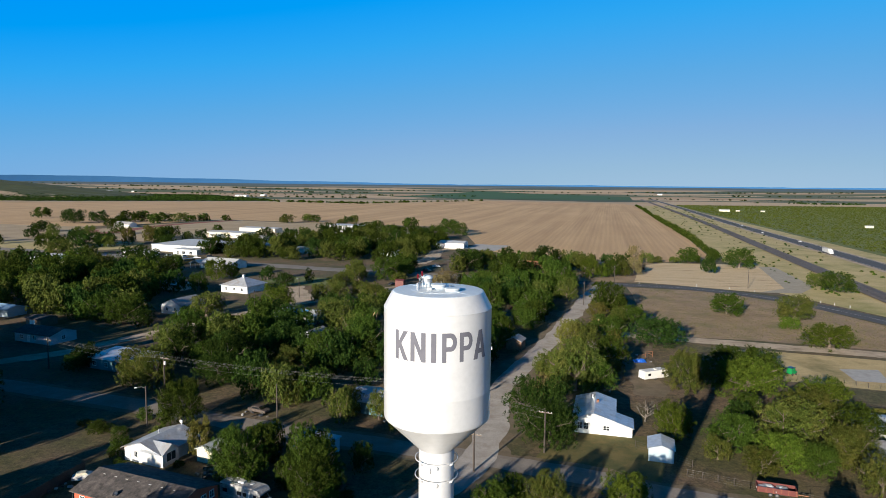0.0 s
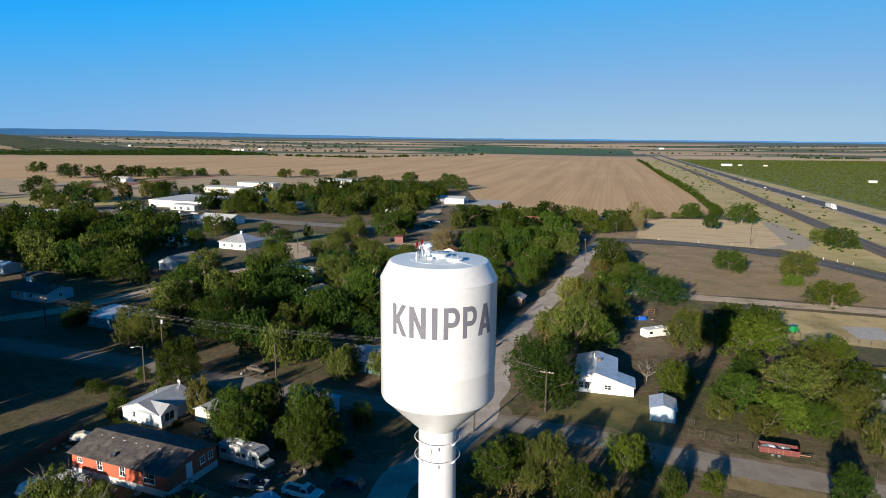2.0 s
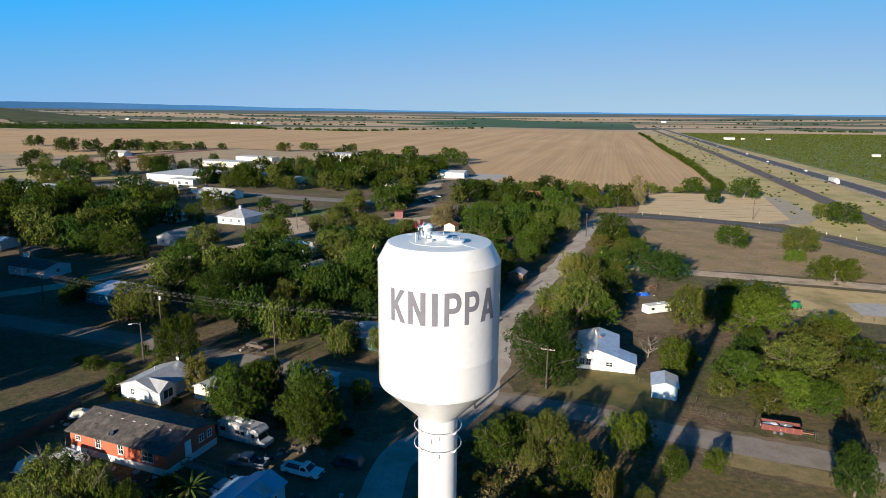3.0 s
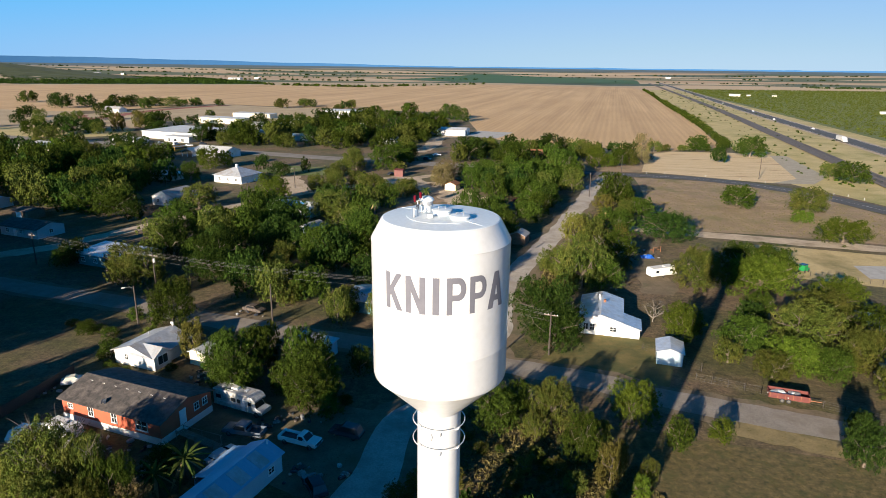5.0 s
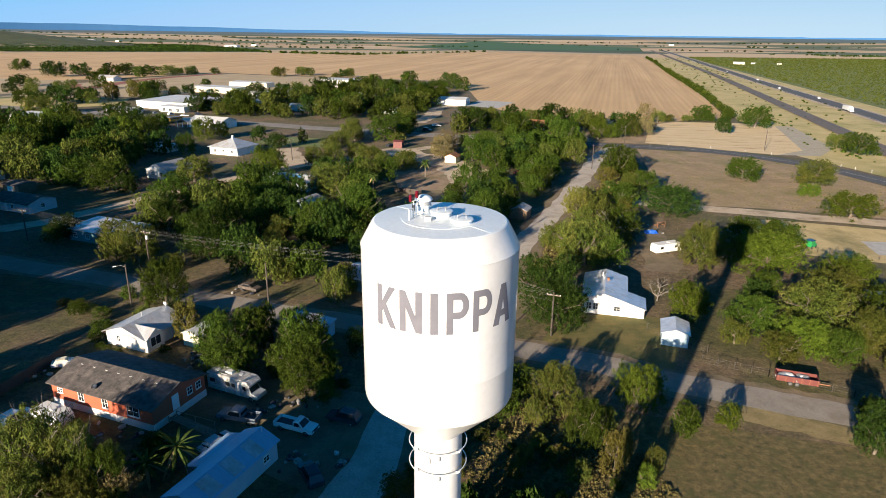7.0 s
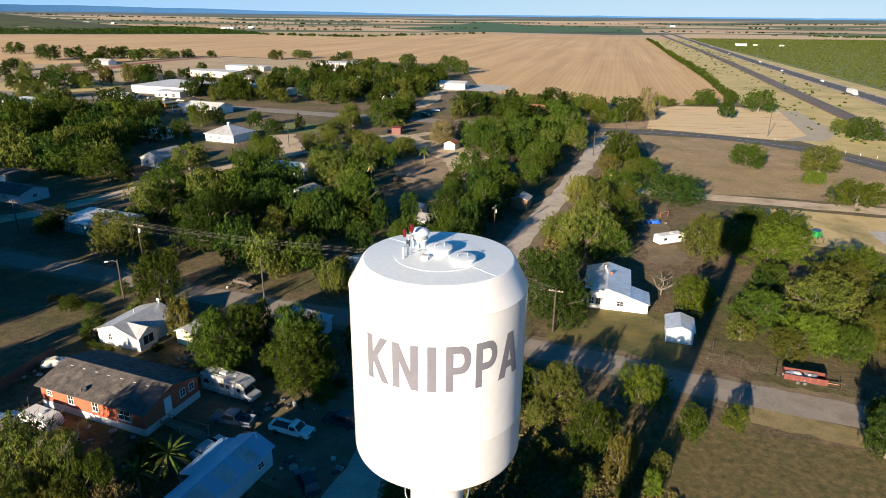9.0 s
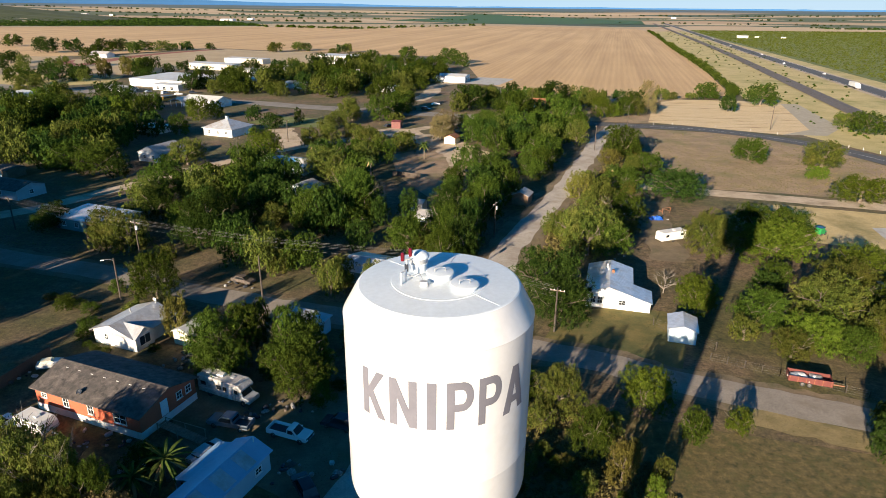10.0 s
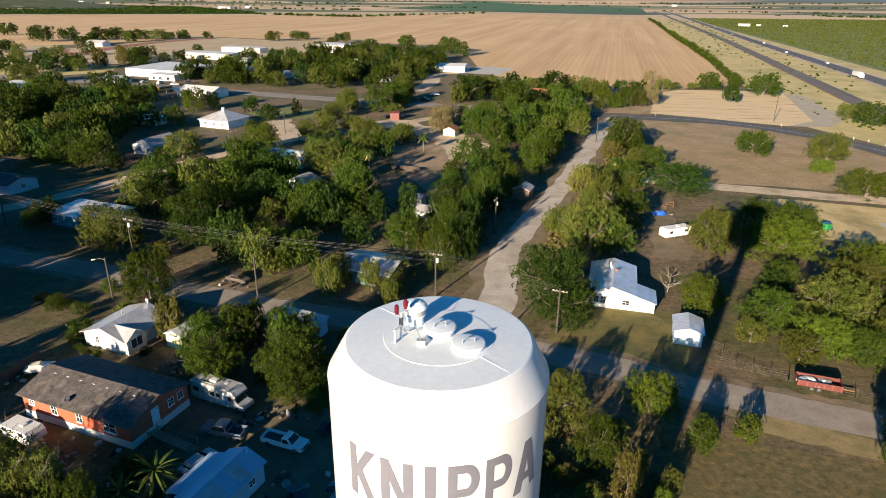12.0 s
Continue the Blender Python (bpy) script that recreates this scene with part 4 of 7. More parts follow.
def scatter(poly, step, sorts, r, h, size, seed, keep=1.0):
    """Trees over a piece of land, off the roads and houses."""
    rng = random.Random(seed)
    x0, x1 = min(p[0] for p in poly), max(p[0] for p in poly)
    y0, y1 = min(p[1] for p in poly), max(p[1] for p in poly)
    rows, kinds = [], []
    y = y0
    while y < y1:
        x = x0
        while x < x1:
            px, py = x + rng.uniform(-0.45, 0.45) * step, y + rng.uniform(-0.45, 0.45) * step
            k = rng.uniform(0, 1)
            sort = rng.choice(sorts)
            if inside(px, py, poly) and not on_road(px, py, r[0]) and rng.uniform(0, 1) < keep:
                row = (px, py, r[0] + (r[1] - r[0]) * k, (h[0] + (h[1] - h[0]) * k) * rng.uniform(0.85, 1.15))
                if size in ("far", "joined"):
                    rows.append((*row, rng.uniform(0, 6.28)))
                    kinds.append(sort)
                else:
                    tree(*row, sort, size)
            x += step
        y += step
    if rows:
        joined_crowns("woods", rows, kinds, "grove of leafy town trees", (4000, 0.042, 70) if size == "joined" else None)


def road_mask(x, y):
    """Which of many points lie on roads, houses or kept-clear ground."""
    bad = np.zeros(len(x), bool)
    for pts, w in ROADS:
        for (ax, ay), (bx, by) in zip(pts, pts[1:]):
            dx, dy = bx - ax, by - ay
            k = np.clip(((x - ax) * dx + (y - ay) * dy) / (dx * dx + dy * dy), 0, 1)
            bad |= np.hypot(x - ax - k * dx, y - ay - k * dy) < w - 0.6
    for cx, cy, cr in CLEAR:
        bad |= np.hypot(x - cx, y - cy) < cr - 0.8
    return bad


def poly_mask(x, y, poly):
    hit = np.zeros(len(x), bool)
    for (x0, y0), (x1, y1) in zip(poly, poly[1:] + poly[:1]):
        if y0 != y1:
            hit ^= ((y0 > y) != (y1 > y)) & (x < (x1 - x0) * (y - y0) / (y1 - y0) + x0)
    return hit


def brush_cover(name, poly, count, r, label, seed, mat, category="brush", per=14, avoid=False, grow=0.0003):
    """Countless bushes or tufts over land, one piece: each a small cluster of leaf sprays."""
    rng = np.random.default_rng(seed)
    x0, x1 = min(p[0] for p in poly), max(p[0] for p in poly)
    y0, y1 = min(p[1] for p in poly), max(p[1] for p in poly)
    x = rng.uniform(x0, x1, count * 3)
    y = y0 + (y1 - y0) * rng.uniform(0, 1, count * 3) ** 1.7
    ok = poly_mask(x, y, poly)
    if avoid:
        ok &= ~road_mask(x, y)
    x, y = x[ok][:count], y[ok][:count]
    n = len(x)
    z = np.array([far_rise(a, b) for a, b in zip(x, y)])
    q = (rng.uniform(r[0], r[1], n) * (1 + grow * y))[:, None, None]
    d = rng.normal(size=(n, per, 3))
    d /= np.linalg.norm(d, axis=2)[:, :, None]
    d[:, :, 2] = np.abs(d[:, :, 2])
    w = np.cross(d, rng.normal(size=(n, per, 3)))
    w /= np.linalg.norm(w, axis=2)[:, :, None]
    v = np.cross(d, w)
    c = np.stack([x, y, z + 0.04], axis=1)[:, None, :] + d * q * np.array([1, 1, 0.9]) * rng.uniform(0.4, 1, (n, per, 1))
    s = q * rng.uniform(0.3, 0.6, (n, per, 1))
    vs = np.stack([c - w * s - v * s * 0.6, c - w * s + v * s * 0.6, c + w * s], axis=2).reshape(-1, 3)
    k = len(vs) // 3
    me = bpy.data.meshes.new(name)
    me.vertices.add(len(vs))
    me.vertices.foreach_set("co", vs.ravel())
    me.loops.add(k * 3)
    me.loops.foreach_set("vertex_index", np.arange(k * 3))
    me.polygons.add(k)
    me.polygons.foreach_set("loop_start", np.arange(k) * 3)
    me.polygons.foreach_set("loop_total", np.full(k, 3))
    me.update()
    me.materials.append(mat)
    return tagged(new(name, me), label, category, kind="stuff")


# ---- buildings ----
def window_part(parent, side, along, z, w, h, hx, hy):
    """A window on a wall: glass in a frame with a sill. side: front, back, left, right."""
    turn = {"front": 0, "right": 90, "back": 180, "left": -90}[side]
    off = {"front": hy, "back": hy, "left": hx, "right": hx}[side]
    m = pose(0, 0, 0, 0, 0, turn) @ pose(along, -off, z)
    pane_bm = bmesh.new()
    box(pane_bm, 0, -0.012, 0, w - 0.08, 0.02, h - 0.08, Matrix.Translation((0, 0, 0.04)))
    pane = part("window", pane_bm, M["glass"], parent)
    pane.matrix_basis = m
    fb = boxes((0, -0.03, 0, w + 0.1, 0.07, 0.08), (0, -0.03, h - 0.08, w + 0.1, 0.07, 0.08), (-w / 2, -0.03, 0, 0.09, 0.07, h), (w / 2, -0.03, 0, 0.09, 0.07, h), (0, -0.03, 0.08, 0.05, 0.05, h - 0.16), (0, -0.03, h / 2 - 0.02, w, 0.05, 0.05))
    part("frame", fb, M["trim"], pane)
    part("sill", boxes((0, -0.07, -0.06, w + 0.2, 0.14, 0.05)), M["trim"], pane)


def door_part(parent, side, along, w, h, hx, hy, mat, z=0.15):
    turn = {"front": 0, "right": 90, "back": 180, "left": -90}[side]
    off = {"front": hy, "back": hy, "left": hx, "right": hx}[side]
    d = part("door", boxes((0, -0.025, 0, w, 0.06, h), (0, -0.06, h * 0.55, w * 0.6, 0.02, h * 0.35)), mat, parent)
    d.matrix_basis = pose(0, 0, 0, 0, 0, turn) @ pose(along, -off, z)
    part("frame", boxes((-w / 2 - 0.05, -0.03, 0, 0.1, 0.09, h + 0.1), (w / 2 + 0.05, -0.03, 0, 0.1, 0.09, h + 0.1), (0, -0.03, h, w, 0.09, 0.1)), M["trim"], d)


def gable_walls(L, W, h, rh, ridge="x", lift=0.0):
    bm = bmesh.new()
    a, b = L / 2, W / 2
    if ridge == "x":
        side_prism(bm, [(-b, lift), (b, lift), (b, h), (0, h + rh), (-b, h)], -a, a)
        bmesh.ops.rotate(bm, verts=bm.verts, matrix=Matrix.Rotation(radians(90), 3, "Z"))
    else:
        side_prism(bm, [(-a, lift), (a, lift), (a, h), (0, h + rh), (-a, h)], -b, b)
    return bm


def gable_roof(L, W, h, rh, over=0.4, ridge="x", thick=0.12, ribs=0.0):
    """Two sloping slabs with a ridge cap; ribs: spacing of standing seams."""
    bm = bmesh.new()
    half, long_ = (W / 2, L / 2) if ridge == "x" else (L / 2, W / 2)
    e = over
    drop = rh / half * e
    z = h + 0.02
    prof = [(-half - e, z - drop), (0, z + rh), (half + e, z - drop), (half + e, z - drop + thick), (0, z + rh + thick), (-half - e, z - drop + thick)]
    side_prism(bm, prof, -long_ - e, long_ + e)
    if ridge == "x":
        bmesh.ops.rotate(bm, verts=bm.verts, matrix=Matrix.Rotation(radians(90), 3, "Z"))
    return bm


def roof_seams(L, W, h, rh, over, ridge, ribs, thick=0.12):
    """Low standing seams over both slopes."""
    bm = bmesh.new()
    half, long_ = (W / 2, L / 2) if ridge == "x" else (L / 2, W / 2)
    e = over
    drop = rh / half * e
    z = h + 0.02
    n = int((2 * long_ + 2 * e) / ribs)
    for s in (-1, 1):
        for i in range(n + 1):
            y = -long_ - e + i * ribs
            p0, p1 = (s * (half + e), z - drop + thick), (0, z + rh + thick)
            vs = [bm.verts.new((x, y + o, q + u)) for (x, q) in (p0, p1) for o, u in ((-0.03, -0.01), (0.03, -0.01), (0, 0.012))]
            bm.faces.new((vs[0], vs[3], vs[5], vs[2]))
            bm.faces.new((vs[1], vs[2], vs[5], vs[4]))
            bm.faces.new((vs[0], vs[2], vs[1]))
    if ridge == "x":
        bmesh.ops.rotate(bm, verts=bm.verts, matrix=Matrix.Rotation(radians(90), 3, "Z"))
    return bm


def house(name, label, x, y, turn, L, W, h, rh, wall, roof, ridge="x", over=0.4, ribs=0.0, windows=(), doors=(), lift=0.0, category="house", z=0.0):
    t = thing(name, pose(x, y, z, 0, 0, turn), label, category)
    CLEAR.append((x, y, 0.55 * max(L, W) + 1.0))
    part("wall", gable_walls(L, W, h, rh, ridge, lift), M[wall], t)
    part("roof", gable_roof(L, W, h, rh, over, ridge, ribs=ribs), M[roof], t)
    if ribs:
        tagged(part("roof_seams", roof_seams(L, W, h, rh, over, ridge, ribs), M[roof], t), kind="stuff")
    for side, along, wz, w, wh in windows:
        window_part(t, side, along, wz, w, wh, L / 2, W / 2)
    for side, along, w, dh in doors:
        door_part(t, side, along, w, dh, L / 2, W / 2, M["trim"], lift + 0.15)
    return t


def flat_house(name, label, x, y, turn, L, W, h, wall, roof, slope=0.3, windows=(), doors=(), category="building", over=0.3):
    """A low building with a single-pitch roof that falls to the front."""
    t = thing(name, pose(x, y, 0, 0, 0, turn), label, category)
    CLEAR.append((x, y, 0.5 * max(L, W) + 1.0))
    bm = bmesh.new()
    side_prism(bm, [(-W / 2, 0), (W / 2, 0), (W / 2, h + slope), (-W / 2, h)], -L / 2, L / 2)
    bmesh.ops.rotate(bm, verts=bm.verts, matrix=Matrix.Rotation(radians(90), 3, "Z"))
    part("wall", bm, M[wall], t)
    k = slope / W
    bm = bmesh.new()
    a = W / 2 + over
    side_prism(bm, [(-a, h + 0.02 - k * over), (a, h + 0.02 + slope + k * over), (a, h + 0.16 + slope + k * over), (-a, h + 0.16 - k * over)], -L / 2 - over, L / 2 + over)
    bmesh.ops.rotate(bm, verts=bm.verts, matrix=Matrix.Rotation(radians(90), 3, "Z"))
    part("roof", bm, M[roof], t)
    for side, along, wz, w, wh in windows:
        window_part(t, side, along, wz, w, wh, L / 2, W / 2)
    for side, along, w, dh in doors:
        door_part(t, side, along, w, dh, L / 2, W / 2, M["trim"])
    return t


red = house("mobile_home", "brick-red double-wide home with brown shingle roof and white skirting", -41.2, 52.6, -22, 17.6, 9.4, 3.3, 1.35, "red_wall", "brown_roof", over=0.45, lift=0.95,
            windows=(("front", -7.2, 2.0, 0.9, 0.75), ("front", -3.4, 1.55, 0.95, 1.5), ("front", 0.8, 1.55, 0.95, 1.5), ("front", 5.6, 1.5, 2.0, 1.5), ("right", 1.8, 1.9, 0.9, 1.1), ("right", 3.4, 1.9, 0.9, 1.1)), doors=(("right", -0.8, 0.95, 2.05),))
for k in range(7):
    part("roof_vent", boxes((-7.0 + 2.2 * k, -0.9, 4.25, 0.42, 0.42, 0.25)), M["white_wall"], red, "small pale roof vent")
for k in range(5):
    part("roof_vent", boxes((-6.0 + 3.1 * k, 1.6, 4.05, 0.35, 0.35, 0.22)), M["white_wall"], red, "small pale roof vent")
bm = bmesh.new()
lathe(bm, [(0.05, 0), (0.3, 0.06), (0.42, 0.16)], 16)
dish = part("satellite_dish", bm, M["car_dark"], red)
dish.matrix_basis = pose(-1.6, -3.9, 3.75, 50, 0, 0)
for i in range(18):
    part("ramp_board", boxes((9.6 + 0.36 * i, -2.2, 0.92 - 0.05 * i, 0.34, 1.3, 0.04)), M["wood"], red)
for yy in (-2.9, -1.5):
    part("ramp_rail", boxes((12.6, yy, 1.3, 6.4, 0.06, 0.06), (9.5, yy, 0, 0.08, 0.08, 1.4), (12.5, yy, 0, 0.08, 0.08, 1.35), (15.6, yy, 0, 0.08, 0.08, 1.35)), M["wood"], red)
part("skirting", boxes((0, -4.72, 0, 17.7, 0.08, 1.0), (0, 4.72, 0, 17.7, 0.08, 1.0), (-8.82, 0, 0, 0.08, 9.4, 1.0), (8.82, 0, 0, 0.08, 9.4, 1.0)), M["white_wall"], red, "white skirting boards")
wh = house("house", "small white house with a silver metal roof", -47.2, 71.6, -22, 8.0, 8.6, 2.35, 1.35, "white_wall", "metal_roof", ridge="y", ribs=0.6, over=0.45,
           windows=(("front", -1.4, 0.9, 0.7, 1.1), ("front", 1.8, 0.5, 0.8, 1.3), ("left", 1.0, 0.9, 0.8, 1.1)), doors=(("front", -3.2, 0.85, 1.95),))
wing = part("wing_wall", gable_walls(4.6, 3.5, 2.3, 1.15, "x"), M["white_wall"], wh)
wing.matrix_basis = pose(2.3, -2.62, 0)
wing_top = part("wing_roof", gable_roof(4.6, 3.5, 2.3, 1.15, 0.3, "x"), M["metal_roof"], wh)
wing_top.matrix_basis = pose(2.3, -2.62, 0.03)
opening = part("wing_window", boxes((4.62, -2.62, 0.75, 0.06, 2.0, 1.45)), M["glass"], wh)
part("frame", boxes((4.64, -3.66, 0.7, 0.08, 0.1, 1.6), (4.64, -1.58, 0.7, 0.08, 0.1, 1.6), (4.64, -2.62, 0.66, 0.08, 2.2, 0.1), (4.64, -2.62, 2.2, 0.08, 2.2, 0.1), (4.64, -2.62, 0.75, 0.07, 0.06, 1.45)), M["trim"], opening)
part("stove_pipe", boxes((-1.2, 0.6, 3.2, 0.16, 0.16, 0.9)), M["steel"], wh)
part("satellite_dish", boxes((0.4, 4.3, 3.6, 0.08, 0.08, 0.7), (0.4, 4.2, 4.2, 0.6, 0.12, 0.5), bevel=0.03), M["white_wall"], wh)
house("shed", "small cream shed with a pale gable roof", -37.6, 69.9, -25, 3.4, 4.2, 2.2, 0.7, "cream_wall", "white_roof", ridge="y", over=0.25, category="shed")
flat_house("shed", "low blue-grey metal shed with dark openings", -20.4, 73.2, -25, 7.6, 3.4, 2.3, "blue_wall", "metal_roof", 0.3, windows=(("front", -2.4, 0.9, 0.9, 0.7), ("front", -0.6, 0.9, 0.9, 0.7)), category="shed")
ws = house("workshop", "pale blue metal workshop with a ribbed roof", -22.6, 34.9, -24, 4.6, 12.5, 2.6, 1.0, "blue_wall", "blue_roof", ridge="y", over=0.3, ribs=0.5, windows=(("right", 4.2, 1.0, 1.0, 0.9),), category="workshop")
for i, (yy, l) in enumerate(((-4.6, 1.9), (-1.0, 1.8), (2.4, 1.7))):
    bm = bmesh.new()
    side_prism(bm, [(0.25, 3.66), (2.35, 2.72), (2.35, 2.76), (0.25, 3.70)], yy, yy + l)
    part("roof_sheet", bm, M["metal_roof"], ws, "lighter replacement roof sheet")
bm = bmesh.new()
side_prism(bm, [(-4.9, 1.7), (-2.3, 2.45), (-2.3, 2.53), (-4.9, 1.78)], -1.0, 6.0)
part("lean_to_roof", bm, M["blue_roof"], ws)
part("lean_to_wall", boxes((-4.7, 2.5, 0, 0.1, 6.8, 1.72)), M["blue_wall"], ws)
part("stove_pipe", boxes((0.5, 5.9, 3.5, 0.12, 0.12, 0.7)), M["white_wall"], ws)
rh = house("house", "white house with a grey ribbed metal roof and lower side wing", 33.2, 87.9, -16, 7.8, 13.0, 2.9, 1.15, "white_wall", "metal_roof", ridge="y", ribs=0.6, over=0.3, windows=(("front", -2.6, 0.8, 0.9, 1.4), ("front", -1.4, 0.8, 0.9, 1.4), ("front", 2.4, 0.9, 1.2, 1.0), ("left", 2.0, 0.9, 1.0, 1.2)))
bm = bmesh.new()
side_prism(bm, [(3.85, 0), (7.2, 0), (7.2, 1.9), (3.85, 2.88)], -6.48, -1.4)
part("side_wing", bm, M["white_wall"], rh)
bm = bmesh.new()
side_prism(bm, [(4.05, 2.79), (7.5, 1.80), (7.5, 1.92), (4.05, 2.93)], -6.8, -1.1)
part("wing_roof", bm, M["metal_roof"], rh)
part("roof_vent", boxes((0.5, 1.0, 4.0, 0.5, 0.5, 0.45)), M["rust"], rh)
part("chimney_pipe", boxes((-0.6, 3.4, 3.9, 0.22, 0.22, 0.8)), M["steel"], rh)
house("shed", "small grey metal shed with a ribbed gable roof", 40.9, 71.6, -18, 4.2, 5.2, 2.3, 0.7, "blue_wall", "metal_roof", ridge="y", over=0.25, ribs=0.5, category="shed")
house("house", "house with a broad pale metal roof among trees", -10.8, 95.2, -22, 10.5, 9.0, 2.7, 1.1, "teal_wall", "metal_roof", over=0.5, ribs=0.6, windows=(("front", -3.0, 1.0, 1.1, 1.1), ("front", 2.4, 1.0, 1.1, 1.1)))
house("house", "grey clapboard house with a low brown roof", -116.5, 152.0, -22, 15.0, 8.5, 2.8, 1.3, "grey_wall", "brown_roof", over=0.5, windows=(("front", -4.5, 1.0, 1.2, 1.2), ("front", 1.0, 1.0, 1.2, 1.2), ("right", 0.0, 1.0, 1.2, 1.2)), doors=(("front", -1.5, 0.95, 2.0),))
flat_house("house", "long low pale blue house with a light metal roof", -79.0, 124.5, -22, 17.0, 9.0, 2.7, "teal_wall", "metal_roof", 0.6, windows=(("front", -6, 0.9, 1.2, 1.2), ("front", -2, 0.9, 1.2, 1.2), ("front", 4, 0.9, 1.2, 1.2)), category="house")
patched = house("house", "low house with patched white and blue roof", -45.5, 182.5, -22, 16.0, 11.0, 2.7, 1.2, "white_wall", "white_roof", over=0.6, windows=(("front", -4, 1, 1.2, 1.2), ("front", 3, 1, 1.2, 1.2)))
bm = bmesh.new()
side_prism(bm, [(-6.0, 2.80), (-0.8, 3.93), (-0.8, 3.97), (-6.0, 2.84)], -3.0, 5.4)
bmesh.ops.rotate(bm, verts=bm.verts, matrix=Matrix.Rotation(radians(90), 3, "Z"))
part("roof_sheet", bm, M["tarp_pale"], patched, "bright blue sheet over the roof")
house("house", "grey-roofed cottage half hidden by trees", -35.6, 152.5, -22, 7.0, 7.5, 2.6, 1.3, "white_wall", "grey_roof", ridge="y", windows=(("front", -1.6, 1, 1, 1.1),))
house("house", "grey house with a steep worn roof", -93.0, 197.0, -22, 9.5, 12.0, 3.0, 2.2, "grey_wall", "grey_roof", ridge="y", windows=(("front", -2, 1, 1, 1.3), ("front", 1.8, 1, 1, 1.3)))
flat_house("carport", "pale open carport beside the lane", -115.5, 246, -22, 11, 7, 2.4, "white_wall", "metal_roof", 0.3, category="carport")
hall = house("hall", "white metal hall with a shallow gable roof", -119, 320, -22, 21, 13, 3.4, 2.0, "white_wall", "white_roof", over=0.6, ribs=1.2, windows=(("front", -8, 1.2, 1.4, 1.2), ("front", 6, 1.2, 1.4, 1.2)), category="hall")
porch = part("porch_roof", gable_roof(8.0, 9.0, 2.8, 1.6, 0.4, "y"), M["white_roof"], hall)
porch.matrix_basis = pose(-12.5, -4.5, 0)
part("porch_gable", boxes((-12.5, -0.2, 0, 7.6, 0.2, 2.9)), M["white_wall"], hall)
for x in (-16.0, -12.5, -9.0):
    part("porch_post", boxes((x, -8.8, 0, 0.25, 0.25, 2.8)), M["trim"], hall)
flat_house("school_building", "large flat white building with several annexes", -169, 414, -22, 48, 36, 4.6, "white_wall", "white_roof", 0.8)
house("barn", "white metal barn beside the ploughed field", 13.5, 449, -14, 21, 17, 4.0, 1.3, "white_wall", "white_roof", over=0.3, ribs=1.5, windows=(("right", -3, 0.3, 3.4, 2.8), ("right", 3, 0.3, 3.4, 2.8)), category="barn")
house("shack", "beige shack with a red-brown roof", 7.4, 227.5, -22, 4.6, 5.5, 2.4, 1.0, "cream_wall", "rust", ridge="y", over=0.3, category="shack")
house("shed", "small dark red shed", -16, 259.5, -10, 4.0, 4.0, 2.8, 0.5, "shed_red", "shed_red", over=0.15, category="shed")
house("house", "brown timber house behind trees", 57, 319, -18, 12, 9, 3.0, 2.4, "brown_wall", "rust", windows=(("front", -2.5, 1, 1.2, 1.3), ("front", 2.0, 1, 1.2, 1.3)))
house("house", "grey metal building with a ribbed roof", 77.5, 65.0, -20, 9.0, 10.0, 2.8, 1.0, "grey_roof", "grey_roof", ridge="y", over=0.3, ribs=0.6, category="building")
house("house", "pale grey building with a low blue-grey roof", 87.0, 80.0, -20, 13.0, 9.0, 3.2, 0.9, "grey_roof", "metal_roof", over=0.3, category="building")


# ---- vehicles ----
def wheel_part(parent, x, y, r, w):
    bm = bmesh.new()
    lathe(bm, [(r * 0.6, -w / 2), (r * 0.92, -w / 2), (r, -w * 0.3), (r, w * 0.3), (r * 0.92, w / 2), (r * 0.6, w / 2)], 20)
    tyre = part("wheel", bm, M["tyre"], parent)
    tyre.matrix_basis = pose(x, y, r, 90, 0, 0)
    bm = bmesh.new()
    lathe(bm, [(0, -w * 0.42), (r * 0.3, -w * 0.45), (r * 0.62, -w * 0.4), (r * 0.62, w * 0.4), (r * 0.3, w * 0.45), (0, w * 0.42)], 16)
    part("rim", bm, M["chrome"], tyre)


def shell(profile, width, taper=0.0, z_taper=1.0):
    """A car body from its side outline; the upper part leans in."""
    bm = bmesh.new()
    side_prism(bm, profile, -width / 2, width / 2)
    top = max(z for _, z in profile)
    for v in bm.verts:
        if v.co.z > z_taper:
            v.co.y *= 1 - taper * (v.co.z - z_taper) / max(0.01, top - z_taper)
    es = [e for e in bm.edges]
    bmesh.ops.bevel(bm, geom=es, offset=0.05, segments=2, affect="EDGES", profile=0.6)
    return bm


def pane(parent, pts, mat="glass"):
    bm = bmesh.new()
    bm.faces.new([bm.verts.new(p) for p in pts])
    bmesh.ops.solidify(bm, geom=bm.faces[:], thickness=0.015)
    return part("window", bm, M[mat], parent)


